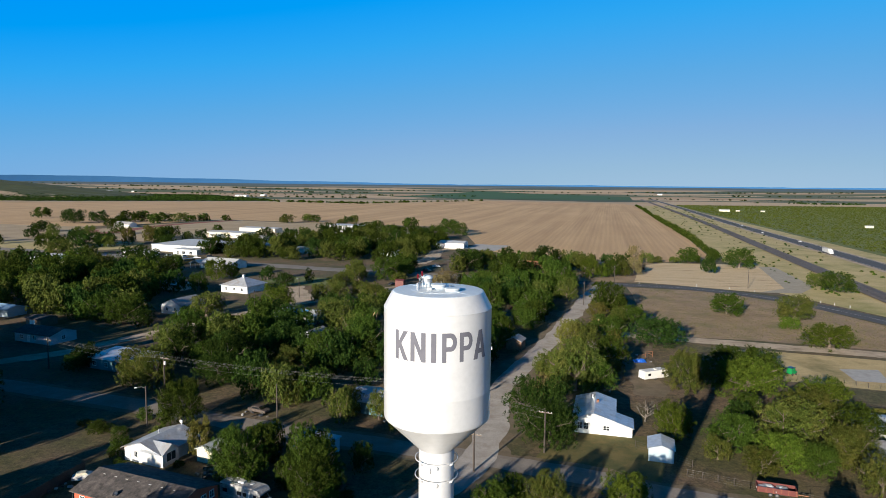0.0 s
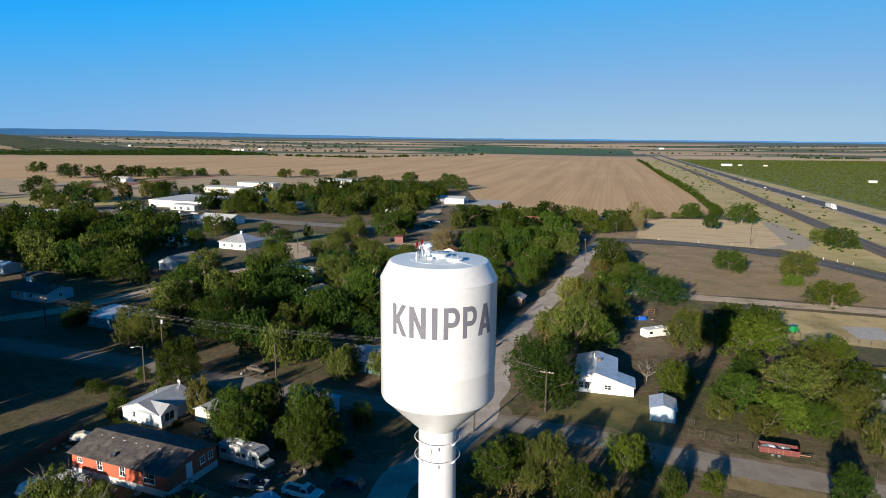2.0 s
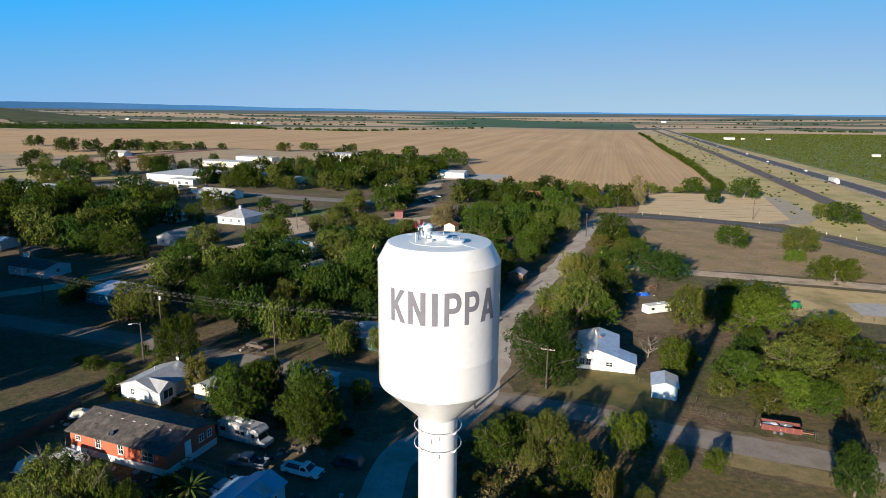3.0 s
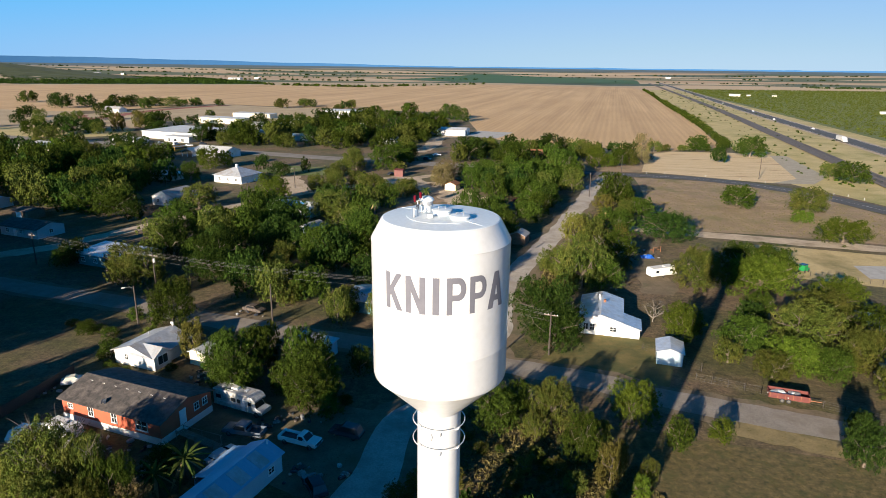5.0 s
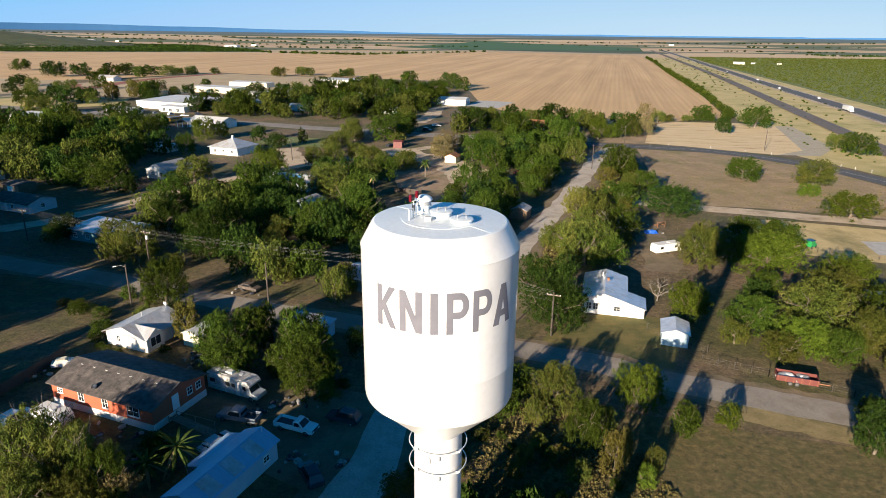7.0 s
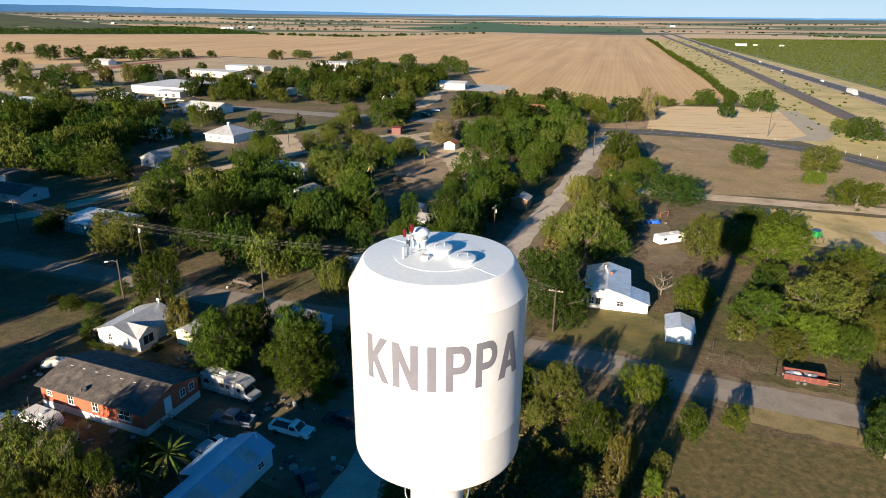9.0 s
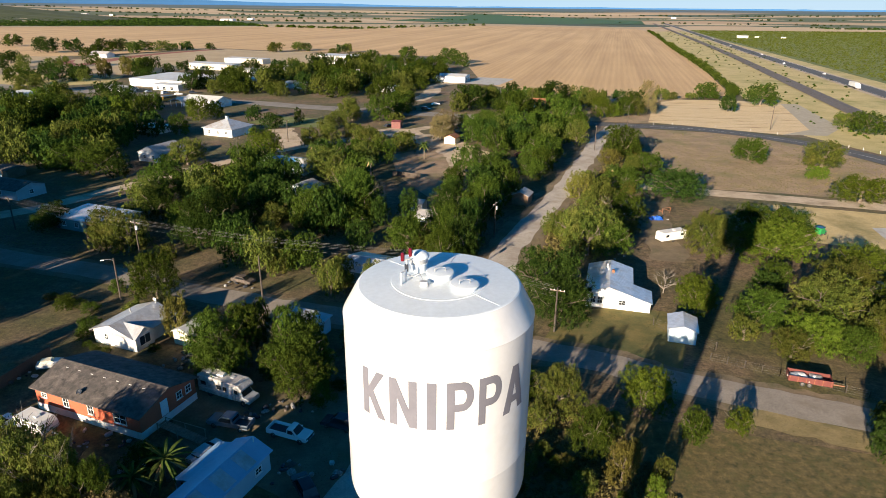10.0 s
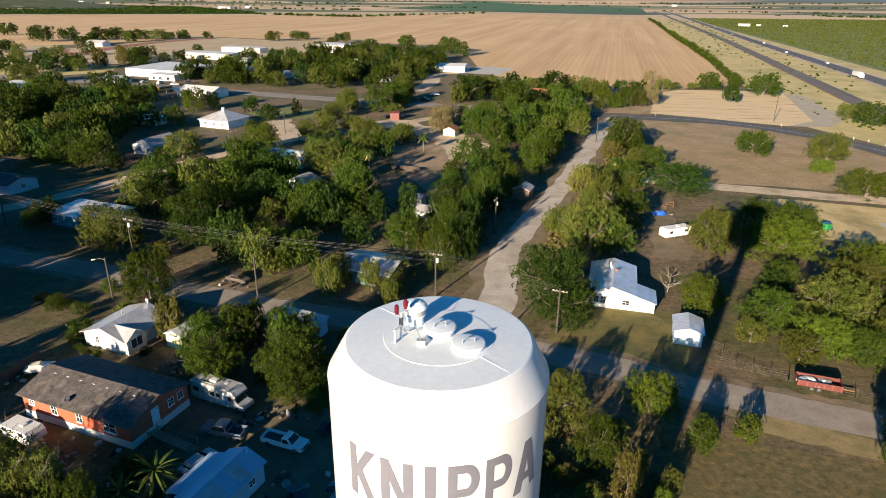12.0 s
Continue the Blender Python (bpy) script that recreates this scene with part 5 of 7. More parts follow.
def pickup(x, y, turn, paint, label, crew=False, bedcol=None):
    t = thing("pickup_truck", pose(x, y, 0, 0, 0, turn), label, "pickup truck")
    c0 = -0.75 if crew else 0.05
    part("body", shell([(-2.85, 0.5), (2.75, 0.45), (2.88, 0.62), (2.82, 0.92), (2.65, 1.02), (1.45, 1.12), (c0, 1.12), (c0, 0.72), (-2.85, 0.72)], 1.9), M[paint], t)
    part("cab", shell([(c0, 1.0), (1.6, 1.0), (0.85, 1.72), (0.7, 1.78), (c0 + 0.15, 1.78), (c0, 1.66)], 1.82, 0.16), M[paint], t)
    for s in (-1, 1):
        part("bed_side", boxes(((c0 - 2.85) / 2, s * 0.89, 0.66, 2.85 + c0, 0.12, 0.5), bevel=0.03), M[paint], t)
        pane(t, [(c0 + 0.15, s * 0.925, 1.14), (1.28, s * 0.925, 1.14), (0.82, s * 0.85, 1.62), (c0 + 0.2, s * 0.85, 1.62)])
        part("headlight", boxes((2.84, s * 0.72, 0.74, 0.06, 0.34, 0.2)), M["chrome"], t)
        part("mirror", boxes((1.1, s * 1.03, 1.15, 0.12, 0.16, 0.18)), M[paint], t)
        for wx in (-1.85, 1.9):
            wheel_part(t, wx, s * 0.84, 0.39, 0.26)
    part("tailgate", boxes((-2.83, 0, 0.66, 0.1, 1.74, 0.5)), M[paint], t)
    part("bed_floor", boxes(((c0 - 2.85) / 2, 0, 0.7, 2.8 + c0, 1.7, 0.04)), M["car_dark"], t)
    pane(t, [(1.53, -0.8, 1.10), (1.53, 0.8, 1.10), (0.93, 0.68, 1.68), (0.93, -0.68, 1.68)])
    pane(t, [(c0 - 0.015, 0.74, 1.2), (c0 - 0.015, -0.74, 1.2), (c0 - 0.015, -0.68, 1.62), (c0 - 0.015, 0.68, 1.62)])
    part("bumper", boxes((2.9, 0, 0.42, 0.14, 1.8, 0.22), bevel=0.03), M["chrome"], t)
    part("grille", boxes((2.86, 0, 0.66, 0.06, 1.0, 0.26)), M["car_dark"], t)
    return t


def car(x, y, turn, paint, label, suv=False, z=0.0):
    t = thing("car", pose(x, y, z, 0, 0, turn), label, "car")
    h = 1.75 if suv else 1.42
    part("body", shell([(-2.3, 0.35), (2.25, 0.35), (2.35, 0.6), (2.2, 0.82), (1.1, 0.95), (-2.1, 0.98), (-2.35, 0.8)], 1.8), M[paint], t)
    back = -2.05 if suv else -1.55
    part("cabin", shell([(back - 0.15, 0.9), (1.2, 0.9), (0.4, h - 0.05), (0.2, h), (back + 0.5, h), (back + 0.25, h - 0.06)], 1.7, 0.2, 0.95), M[paint], t)
    for s in (-1, 1):
        pane(t, [(back + 0.3, s * 0.86, 1.0), (1.0, s * 0.86, 1.0), (0.4, s * 0.75, h - 0.12), (back + 0.55, s * 0.75, h - 0.12)])
        for wx in (-1.4, 1.45):
            wheel_part(t, wx, s * 0.8, 0.33, 0.22)
    pane(t, [(1.17, -0.72, 0.98), (1.17, 0.72, 0.98), (0.46, 0.62, h - 0.06), (0.46, -0.62, h - 0.06)])
    pane(t, [(back - 0.1, 0.7, 1.0), (back - 0.1, -0.7, 1.0), (back + 0.3, -0.6, h - 0.1), (back + 0.3, 0.6, h - 0.1)])
    return t


def motorhome(x, y, turn):
    t = thing("motorhome", pose(x, y, 0, 0, 0, turn), "old stained white motorhome with a cab-over bunk parked in the yard", "motorhome")
    part("roof_sheet", boxes((-1.2, 0, 3.06, 6.0, 2.2, 0.05), bevel=0.02), M["grey_roof"], t, "weathered grey roof")
    part("body", shell([(-4.3, 0.6), (2.0, 0.6), (2.0, 1.95), (3.2, 2.15), (3.25, 2.5), (2.7, 3.0), (2.2, 3.08), (-4.3, 3.08)], 2.4), M["stained"], t)
    part("cab", shell([(1.9, 0.5), (4.2, 0.5), (4.3, 0.8), (4.2, 1.15), (3.3, 1.28), (2.75, 2.1), (1.9, 2.1)], 2.05, 0.12, 1.2), M["car_silver"], t)
    pane(t, [(3.26, -0.86, 1.34), (3.26, 0.86, 1.34), (2.84, 0.8, 2.02), (2.84, -0.8, 2.02)])
    pane(t, [(3.27, -0.9, 2.2), (3.27, 0.9, 2.2), (2.95, 0.9, 2.75), (2.95, -0.9, 2.75)])
    for s in (-1, 1):
        for wx, w in ((-3.3, 0.9), (-0.6, 0.8), (0.4, 0.6), (2.3, 0.55)):
            pane(t, [(wx - w / 2, s * 1.215, 1.7), (wx + w / 2, s * 1.215, 1.7), (wx + w / 2, s * 1.215, 2.3), (wx - w / 2, s * 1.215, 2.3)])
        part("stripe", boxes((-1.2, s * 1.21, 1.25, 6.0, 0.02, 0.16)), M["car_silver"], t)
        for wx in (-2.4, 3.2):
            wheel_part(t, wx, s * 1.0, 0.4, 0.3)
    part("door", boxes((1.2, -1.22, 0.65, 0.7, 0.04, 1.9)), M["grey_wall"], t)
    part("roof_air_unit", boxes((-1.0, 0, 3.08, 1.1, 0.8, 0.3), bevel=0.06), M["white_wall"], t)
    part("roof_hatch", boxes((0.8, 0.2, 3.08, 0.5, 0.5, 0.12)), M["grey_wall"], t)
    part("roof_hatch", boxes((-3.0, -0.2, 3.08, 0.5, 0.5, 0.12)), M["grey_wall"], t)
    part("roof_rack", boxes((-2.0, 0.8, 3.12, 2.2, 0.06, 0.1), (-2.0, -0.8, 3.12, 2.2, 0.06, 0.1), (-3.0, 0, 3.12, 0.06, 1.6, 0.1)), M["steel"], t)


def caravan(x, y, turn, label, L=6.5, h=2.6):
    t = thing("travel_trailer", pose(x, y, 0, 0, 0, turn), label, "travel trailer")
    part("body", shell([(-L / 2, 0.6), (L / 2 - 0.3, 0.5), (L / 2, 0.9), (L / 2 - 0.1, h - 0.5), (L / 2 - 0.6, h), (-L / 2 + 0.3, h), (-L / 2, h - 0.3)], 2.3), M["white_wall"], t)
    for s in (-1, 1):
        for k in (-0.3, 0.25):
            pane(t, [(k * L - 0.45, s * 1.165, 1.4), (k * L + 0.45, s * 1.165, 1.4), (k * L + 0.45, s * 1.165, 1.95), (k * L - 0.45, s * 1.165, 1.95)])
        wheel_part(t, -0.3, s * 1.0, 0.35, 0.22)
    part("hitch", boxes((L / 2 + 0.5, 0, 0.45, 1.2, 0.1, 0.1)), M["steel"], t)
    part("roof_vent", boxes((0.4, 0, h, 0.6, 0.6, 0.18)), M["white_wall"], t)


def utility_trailer(x, y, turn):
    t = thing("dump_trailer", pose(x, y, 0, 0, 0, turn), "red steel trailer loaded with scrap beside the street", "trailer")
    part("bed", boxes((0, 0, 0.62, 5.6, 2.1, 0.1)), M["shed_red"], t)
    for s in (-1, 1):
        part("side_board", boxes((0, s * 1.03, 0.7, 5.6, 0.06, 0.8)), M["shed_red"], t)
        for wx in (-0.9, 0.0):
            wheel_part(t, wx, s * 0.98, 0.36, 0.22)
        for k in range(6):
            part("stake", boxes((-2.6 + 1.04 * k, s * 1.08, 0.66, 0.07, 0.05, 0.88)), M["rust"], t)
    part("end_board", boxes((-2.77, 0, 0.7, 0.06, 2.0, 0.8)), M["shed_red"], t)
    part("end_board", boxes((2.77, 0, 0.7, 0.06, 2.0, 0.8)), M["shed_red"], t)
    part("drawbar", boxes((3.6, 0, 0.5, 1.8, 0.12, 0.12)), M["rust"], t)
    rng = random.Random(4)
    for i in range(11):
        heap(t.matrix_basis @ Vector((rng.uniform(-2.2, 2.2), rng.uniform(-0.6, 0.6), 0)), rng, 0.73, ("white_wall", "car_dark", "junk", "white_wall", "grey_wall"), (0.9, 1.7))


def heap(p, rng, z=0.0, mats=("stained", "junk", "car_dark", "junk", "scrap_steel"), size=(0.35, 0.9)):
    """One piece of yard scrap: a dented lumpy block."""
    bm = bmesh.new()
    bmesh.ops.create_icosphere(bm, subdivisions=2, radius=1.0)
    s = rng.uniform(*size)
    k = Vector((rng.uniform(0.6, 1.4), rng.uniform(0.5, 1.0), rng.uniform(0.35, 0.7))) * s * 0.5
    for v in bm.verts:
        q = max(abs(v.co.x), abs(v.co.y), abs(v.co.z))
        c = v.co.lerp(v.co / q, 0.6) * (1 + 0.25 * noise.noise(v.co * 2 + Vector((p.x, p.y, 0))))
        v.co = Vector((c.x * k.x, c.y * k.y, max(0, c.z + 1) * k.z))
    ob = part("scrap_item", bm, M[rng.choice(mats)])
    ob.matrix_basis = pose(p.x, p.y, z, 0, 0, rng.uniform(0, 180))
    tagged(ob, "piece of faded scrap lying in the yard", "scrap", "yard scrap")


motorhome(-27.0, 54.2, -25)
pickup(-24.9, 47.7, 165, "car_navy", "dark blue-grey crew-cab pickup with a dark empty bed", True)
pickup(-17.0, 45.6, -21, "car_white", "white single-cab pickup parked in the yard")
car(-11.2, 47.6, 160, "car_dark", "black estate car parked beside the drive", True)
car(-13.4, 36.2, 120, "car_dark", "black car parked below the workshop", True)
car(-35.9, 92.2, -25, "scrap_steel", "stripped dark scrap car by the street")
caravan(-48.6, 46.9, -24, "white camper trailer beside the red home", 5.2, 2.1)
caravan(55.2, 117.0, 22, "white travel trailer parked on bare earth", 7.5, 2.5)
car(-53.6, 47.0, 70, "car_white", "white car parked beside the red home", True)
utility_trailer(54.0, 57.6, -20)
car(-26.0, 42.0, 60, "car_silver", "pale car under the lean-to")
car(1.0, 330.0, 15, "car_white", "white car in front of the grove")
car(31.5, 204.5, 20, "shed_red", "red car parked under trees")
car(-20, 262, 60, "car_dark", "dark car beside the red shed")
for i, (x, y, c) in enumerate(((300, 432, "car_dark"), (322, 522, "car_white"), (350, 630, "car_white"), (386, 762, "car_white"), (438, 952, "car_white"), (500, 1180, "car_white"))):
    car(x + (3 if i % 2 else -3), y, 75, c, "car driving on the far highway", z=0.36)


def lorry(x, y, turn):
    t = thing("truck", pose(x, y, 0.36, 0, 0, turn), "white semi-trailer truck on the highway", "truck")
    part("trailer", boxes((-3.0, 0, 1.1, 13.0, 2.5, 2.8), bevel=0.06), M["white_wall"], t)
    part("cab", shell([(4.3, 0.7), (7.4, 0.7), (7.5, 1.5), (6.6, 1.9), (6.2, 3.2), (4.4, 3.6)], 2.4), M["car_white"], t)
    for s in (-1, 1):
        for wx in (-8.2, -7.0, 3.2, 4.4, 6.6):
            wheel_part(t, wx, s * 1.05, 0.5, 0.3)


lorry(289.5, 424, 255)


# ---- poles, cables, fences ----
def utility_pole(x, y, h, turn=0.0, arm=True, lamp=False, label="weathered wooden utility pole with a crossarm"):
    t = thing("street_lamp" if lamp else "utility_pole", pose(x, y, 0, 0, 0, turn), label, "street lamp" if lamp else "utility pole")
    bm = bmesh.new()
    tube(bm, [(0, 0, -0.1), (0, 0, h * 0.5), (0, 0, h)], [0.17, 0.15, 0.12], 8)
    part("pole", bm, M["pole"], t)
    if arm:
        part("crossarm", boxes((0, 0.14, h - 0.6, 2.4, 0.12, 0.14)), M["wood"], t)
        for k in (-1.1, -0.5, 0.5, 1.1):
            bm = bmesh.new()
            lathe(bm, [(0.05, 0), (0.06, 0.08), (0.03, 0.14), (0, 0.15)], 8)
            q = part("insulator", bm, M["white_wall"], t)
            q.location = (k, 0.14, h - 0.46)
    if lamp:
        bm = bmesh.new()
        tube(bm, [(0, 0, h - 0.5), (-0.7, 0, h - 0.1), (-1.5, 0, h - 0.15)], [0.04, 0.04, 0.035], 6)
        part("lamp_arm", bm, M["steel"], t)
        part("lamp_head", boxes((-1.75, 0, h - 0.26, 0.6, 0.28, 0.16), bevel=0.04), M["white_wall"], t)
    return t


def transformer(pole, h):
    bm = bmesh.new()
    lathe(bm, [(0, 0), (0.22, 0), (0.24, 0.05), (0.24, 0.75), (0.2, 0.82), (0, 0.85)], 14)
    q = part("transformer", bm, M["white_wall"], pole)
    q.location = (0.36, -0.1, h - 1.9)


def cable(a, b, sag, r=0.010):
    bm = bmesh.new()
    n = 16
    pts = []
    for i in range(n + 1):
        k = i / n
        p = Vector(a).lerp(Vector(b), k)
        p.z -= sag * 4 * k * (1 - k)
        pts.append(p)
    tube(bm, pts, [r] * (n + 1), 4)
    ob = part("power_cable", bm, M["wire"])
    tagged(ob, "thin overhead power cable strung between poles", "cable", "overhead cables")


utility_pole(-55.7, 84.5, 8.0, 20, False, True, "dark wooden pole with a street lamp arm")
utility_pole(-30.0, 83.6, 8.9, -22, False)
p = utility_pole(1.0, 86.1, 8.6, -22)
transformer(p, 8.6)
p = utility_pole(14.5, 118.0, 8.7, 66)
transformer(p, 8.7)
utility_pole(20.4, 72.9, 7.9, -22)
utility_pole(-61.5, 179.1, 11.0, 45)
utility_pole(-56.6, 227.1, 8.5, 45)
utility_pole(149.9, 261.2, 10.5, 40)
utility_pole(83.9, 254.6, 11.4, 66)
utility_pole(60.5, 215.0, 9.5, 66)
p = utility_pole(-59.8, 102.4, 9.0, -22)
transformer(p, 9.0)
utility_pole(-97.5, 122.0, 8.0, -22)
utility_pole(-86.5, 174.3, 5.0, 45)
utility_pole(7.3, 65.2, 6.9, -22, label="dark wooden pole with a short crossarm")
utility_pole(-122.4, 211.8, 6.0, 45)
RUN = [(-150, 140, 8.4), (-97.5, 122.0, 7.8), (-59.8, 102.4, 8.8), (1.0, 86.1, 8.4), (20.4, 72.9, 7.7)]
for a, b in zip(RUN, RUN[1:]):
    d = (Vector(b) - Vector(a)).normalized()
    n = Vector((-d.y, d.x, 0))
    for off, dz in ((-1.1, 0), (-0.5, 0), (0.5, 0), (1.1, 0), (0.0, -1.4)):
        cable(Vector(a) + n * off + Vector((0, 0, dz)), Vector(b) + n * off + Vector((0, 0, dz)), 0.012 * (Vector(b) - Vector(a)).length)
for a, b in (((1.0, 86.1, 8.2), (14.5, 118.0, 8.3)), ((14.5, 118.0, 8.3), (60.5, 215.0, 9.1)), ((60.5, 215, 9.1), (83.9, 254.6, 11.0)), ((1.0, 86.1, 7.6), (-10, 92, 3.4)), ((-61.5, 179.1, 10.5), (-56.6, 227.1, 8.1))):
    cable(a, b, 1.0)


def fence_line(name, pts, h, label, panel=False, step=2.5):
    """Posts and rails, with boards where it is a panel fence."""
    t = thing(name, pose(*pts[0], 0), label, "fence")
    o = Vector((*pts[0], 0))
    for a, b in zip(pts, pts[1:]):
        a, b = Vector((*a, 0)) - o, Vector((*b, 0)) - o
        d = b - a
        ang = math.degrees(math.atan2(d.y, d.x))
        n = max(1, round(d.length / step))
        for i in range(n + 1):
            p = a + d * (i / n)
            q = part("post", boxes((0, 0, 0, 0.07, 0.07, h)), M["fence_wood"] if panel else M["pole"], t)
            q.matrix_basis = pose(p.x, p.y, 0)
        rails = (0.3, h - 0.25) if panel else (0.05, h * 0.35, h * 0.68, h - 0.05)
        for z in rails:
            q = part("rail", boxes((d.length / 2, 0, z, d.length, 0.05 if panel else 0.012, 0.1 if panel else 0.012)), M["fence_wood"] if panel else M["wire"], t)
            q.matrix_basis = pose(a.x, a.y, 0, 0, 0, ang)
        if panel:
            m = int(d.length / 0.3)
            board = None
            for i in range(m):
                if board is None:
                    board = part("board", boxes((0, -0.05, 0.05, 0.28, 0.025, h - 0.05)), M["fence_wood"], t)
                    q = board
                else:
                    q = share("board", board.data, t)
                p = a + d * ((i + 0.5) / m)
                q.matrix_basis = pose(p.x, p.y, 0.03 * math.sin(i * 3.1), 0, 0, ang)


fence_line("board_fence", [(-62.0, 44.0), (-59.5, 53.0), (-56.8, 64.5)], 1.8, "dark weathered board fence beside the yard", True)
fence_line("board_fence", [(-12.6, 175), (-3.8, 171.6)], 1.6, "brown weathered board fence in the town yard", True)
fence_line("chain_link_fence", [(37.6, 75.5), (44.8, 67.2)], 1.3, "low wire fence by the grey shed")
fence_line("chain_link_fence", [(42.6, 64.0), (51.0, 59.6), (60.5, 54.0), (72, 47)], 1.2, "wire fence along the street")
fence_line("chain_link_fence", [(92, 118), (112, 108), (126, 100)], 1.2, "wire fence round the dry yard")
for x, y in ((101.6, 273), (110, 272), (127, 265.5), (139.9, 258.5), (147.5, 250), (162.3, 224), (164.9, 219), (167.5, 213)):
    t = thing("marker_post", pose(x, y, 0), "short white roadside marker post", "marker post", "roadside posts")
    part("post", boxes((0, 0, 0, 0.14, 0.14, 1.1), bevel=0.02), M["white_wall"], t)
    part("reflector", boxes((0, -0.08, 0.85, 0.1, 0.03, 0.16)), M["beacon"], t)


# ---- palms and yard plants ----
def palm(x, y, h, r, label="palm with arching fronds and a slim trunk", wide=0.34):
    t = thing("palm_tree", pose(x, y, 0, 0, 0, x * 31 % 360), label, "palm")
    bm = bmesh.new()
    if h > 2.5:
        tube(bm, [(0, 0, -0.1), (0.1, 0, h * 0.5), (0.05, 0.08, h * 0.86)], [0.24, 0.2, 0.17], 8)
        part("trunk", bm, M["bark"], t)
    else:
        bm.free()
    z = h * 0.86
    rng = random.Random(int(abs(x * 7)))
    for i in range(26):
        a = i * 2.4
        up = 1.2 - 2.0 * (i / 26)
        bm = bmesh.new()
        L = r * rng.uniform(0.85, 1.15)
        prev = None
        for j in range(7):
            k = j / 6
            d = L * k
            px, pz = d * math.cos(up * 0.8) , z + d * math.sin(up) - 0.5 * r * k * k
            w = wide * r * math.sin(math.pi * min(0.97, 0.12 + k * 0.86)) * 0.5
            c = Vector((px * math.cos(a), px * math.sin(a), pz))
            s = Vector((-math.sin(a), math.cos(a), 0)) * w
            row = [bm.verts.new(c - s - Vector((0, 0, w * 0.5))), bm.verts.new(c), bm.verts.new(c + s - Vector((0, 0, w * 0.5)))]
            if prev:
                bm.faces.new((prev[0], row[0], row[1], prev[1]))
                bm.faces.new((prev[1], row[1], row[2], prev[2]))
            prev = row
        part("frond", bm, M["leaf_palm"] if i < 23 else M["drypalm"], t)


palm(-17.8, 160.6, 9.9, 2.0)
palm(-24.0, 163.0, 6.0, 2.0)
palm(-33.0, 193.0, 6.0, 2.6)
palm(-41.0, 198.0, 6.0, 2.6)
palm(-66.0, 195.0, 5.0, 2.6)
palm(52.5, 160.4, 7.8, 2.0)
palm(-3.0, 199.0, 6.0, 2.3)
palm(-28.9, 37.8, 3.6, 3.3, "leafy palm with long narrow arching fronds", 0.13)
palm(-31.6, 35.6, 2.9, 2.8, "leafy palm with long narrow arching fronds", 0.13)
bare_tree(-43.0, 36.5, 4.2, 5.2)
bare_tree(-46.0, 33.5, 3.6, 4.6)
bare_tree(48.3, 126.1, 3.0, 4.2)
bare_tree(43.6, 88.2, 2.8, 3.4)
bare_tree(45.6, 92.6, 2.4, 2.8)
bare_tree(47.0, 140.0, 3.2, 4.0)

# ---- yard things ----
rng5 = random.Random(8)
for cx, cy, n, sp in ((-36.5, 65.0, 20, 3.2), (-23.0, 49.6, 8, 1.4), (-17.0, 39.5, 12, 2.2), (-33.0, 60.5, 8, 2.0), (-41.0, 43.5, 8, 3.0), (-11.0, 39.5, 6, 1.6), (-57.0, 59.0, 8, 1.6), (-33.5, 39.5, 9, 2.6), (58.0, 134.0, 9, 3.0), (-35.0, 90.8, 6, 2.5), (-8.0, 88.5, 5, 1.8), (40, 104, 5, 3.0)):
    for i in range(n):
        heap(Vector((cx + rng5.gauss(0, sp * 0.6), cy + rng5.gauss(0, sp * 0.6), 0)), rng5)
t = thing("jet_ski", pose(-55.2, 61.6, 0, 0, 0, 20), "cream covered boat on the ground beside the fence", "boat")
part("hull", shell([(-1.8, 0.35), (1.5, 0.2), (2.0, 0.8), (0.6, 1.1), (-1.8, 0.9)], 1.5), M["white_wall"], t)
part("cover", shell([(-1.5, 0.9), (0.6, 1.05), (0.2, 1.4), (-1.1, 1.35)], 1.2), M["cream_wall"], t)
t = thing("tarpaulin", pose(56.8, 132.8, 0), "crumpled bright blue tarpaulin over a pile", "tarpaulin")
bm = bmesh.new()
bmesh.ops.create_grid(bm, x_segments=14, y_segments=10, size=1.0)
for v in bm.verts:
    d = max(abs(v.co.x), abs(v.co.y))
    v.co = Vector((v.co.x * 1.7, v.co.y * 1.2, max(0.05, 0.8 * (1 - d ** 3) * (0.55 + 0.9 * abs(noise.noise(v.co * 2.3 + Vector((4, 1, 0))))) + 0.3 * noise.noise(v.co * 4))))
part("sheet", bm, M["tarp"], t)
t = thing("frame_rack", pose(61.0, 137.5, 0, 0, 0, 20), "rusty metal frame beside the tarpaulin", "frame")
part("frame", boxes((-1.2, 0, 0, 0.1, 0.1, 1.6), (1.2, 0, 0, 0.1, 0.1, 1.6), (0, 0, 1.5, 2.4, 0.1, 0.1), (0, 1.4, 0.5, 2.4, 0.1, 0.1), (-1.2, 0.7, 0.5, 0.1, 1.4, 0.1), (1.2, 0.7, 0.5, 0.1, 1.4, 0.1)), M["rust"], t)
house("lean_to", "grey-roofed lean-to beside the big dark tree", 51.5, 138.5, -18, 5.0, 4.0, 2.2, 0.8, "grey_wall", "grey_roof", over=0.2, category="shed")
house("shed", "small brown shed half hidden by the street trees", 24.5, 146.5, -22, 4.5, 5.0, 2.6, 1.0, "brown_wall", "grey_roof", ridge="y", over=0.25, category="shed")
house("shed", "weathered shed with a grey-green roof in the grove", -0.5, 128.5, -22, 5.0, 6.0, 2.4, 0.9, "grey_wall", "grey_roof", over=0.3, category="shed")
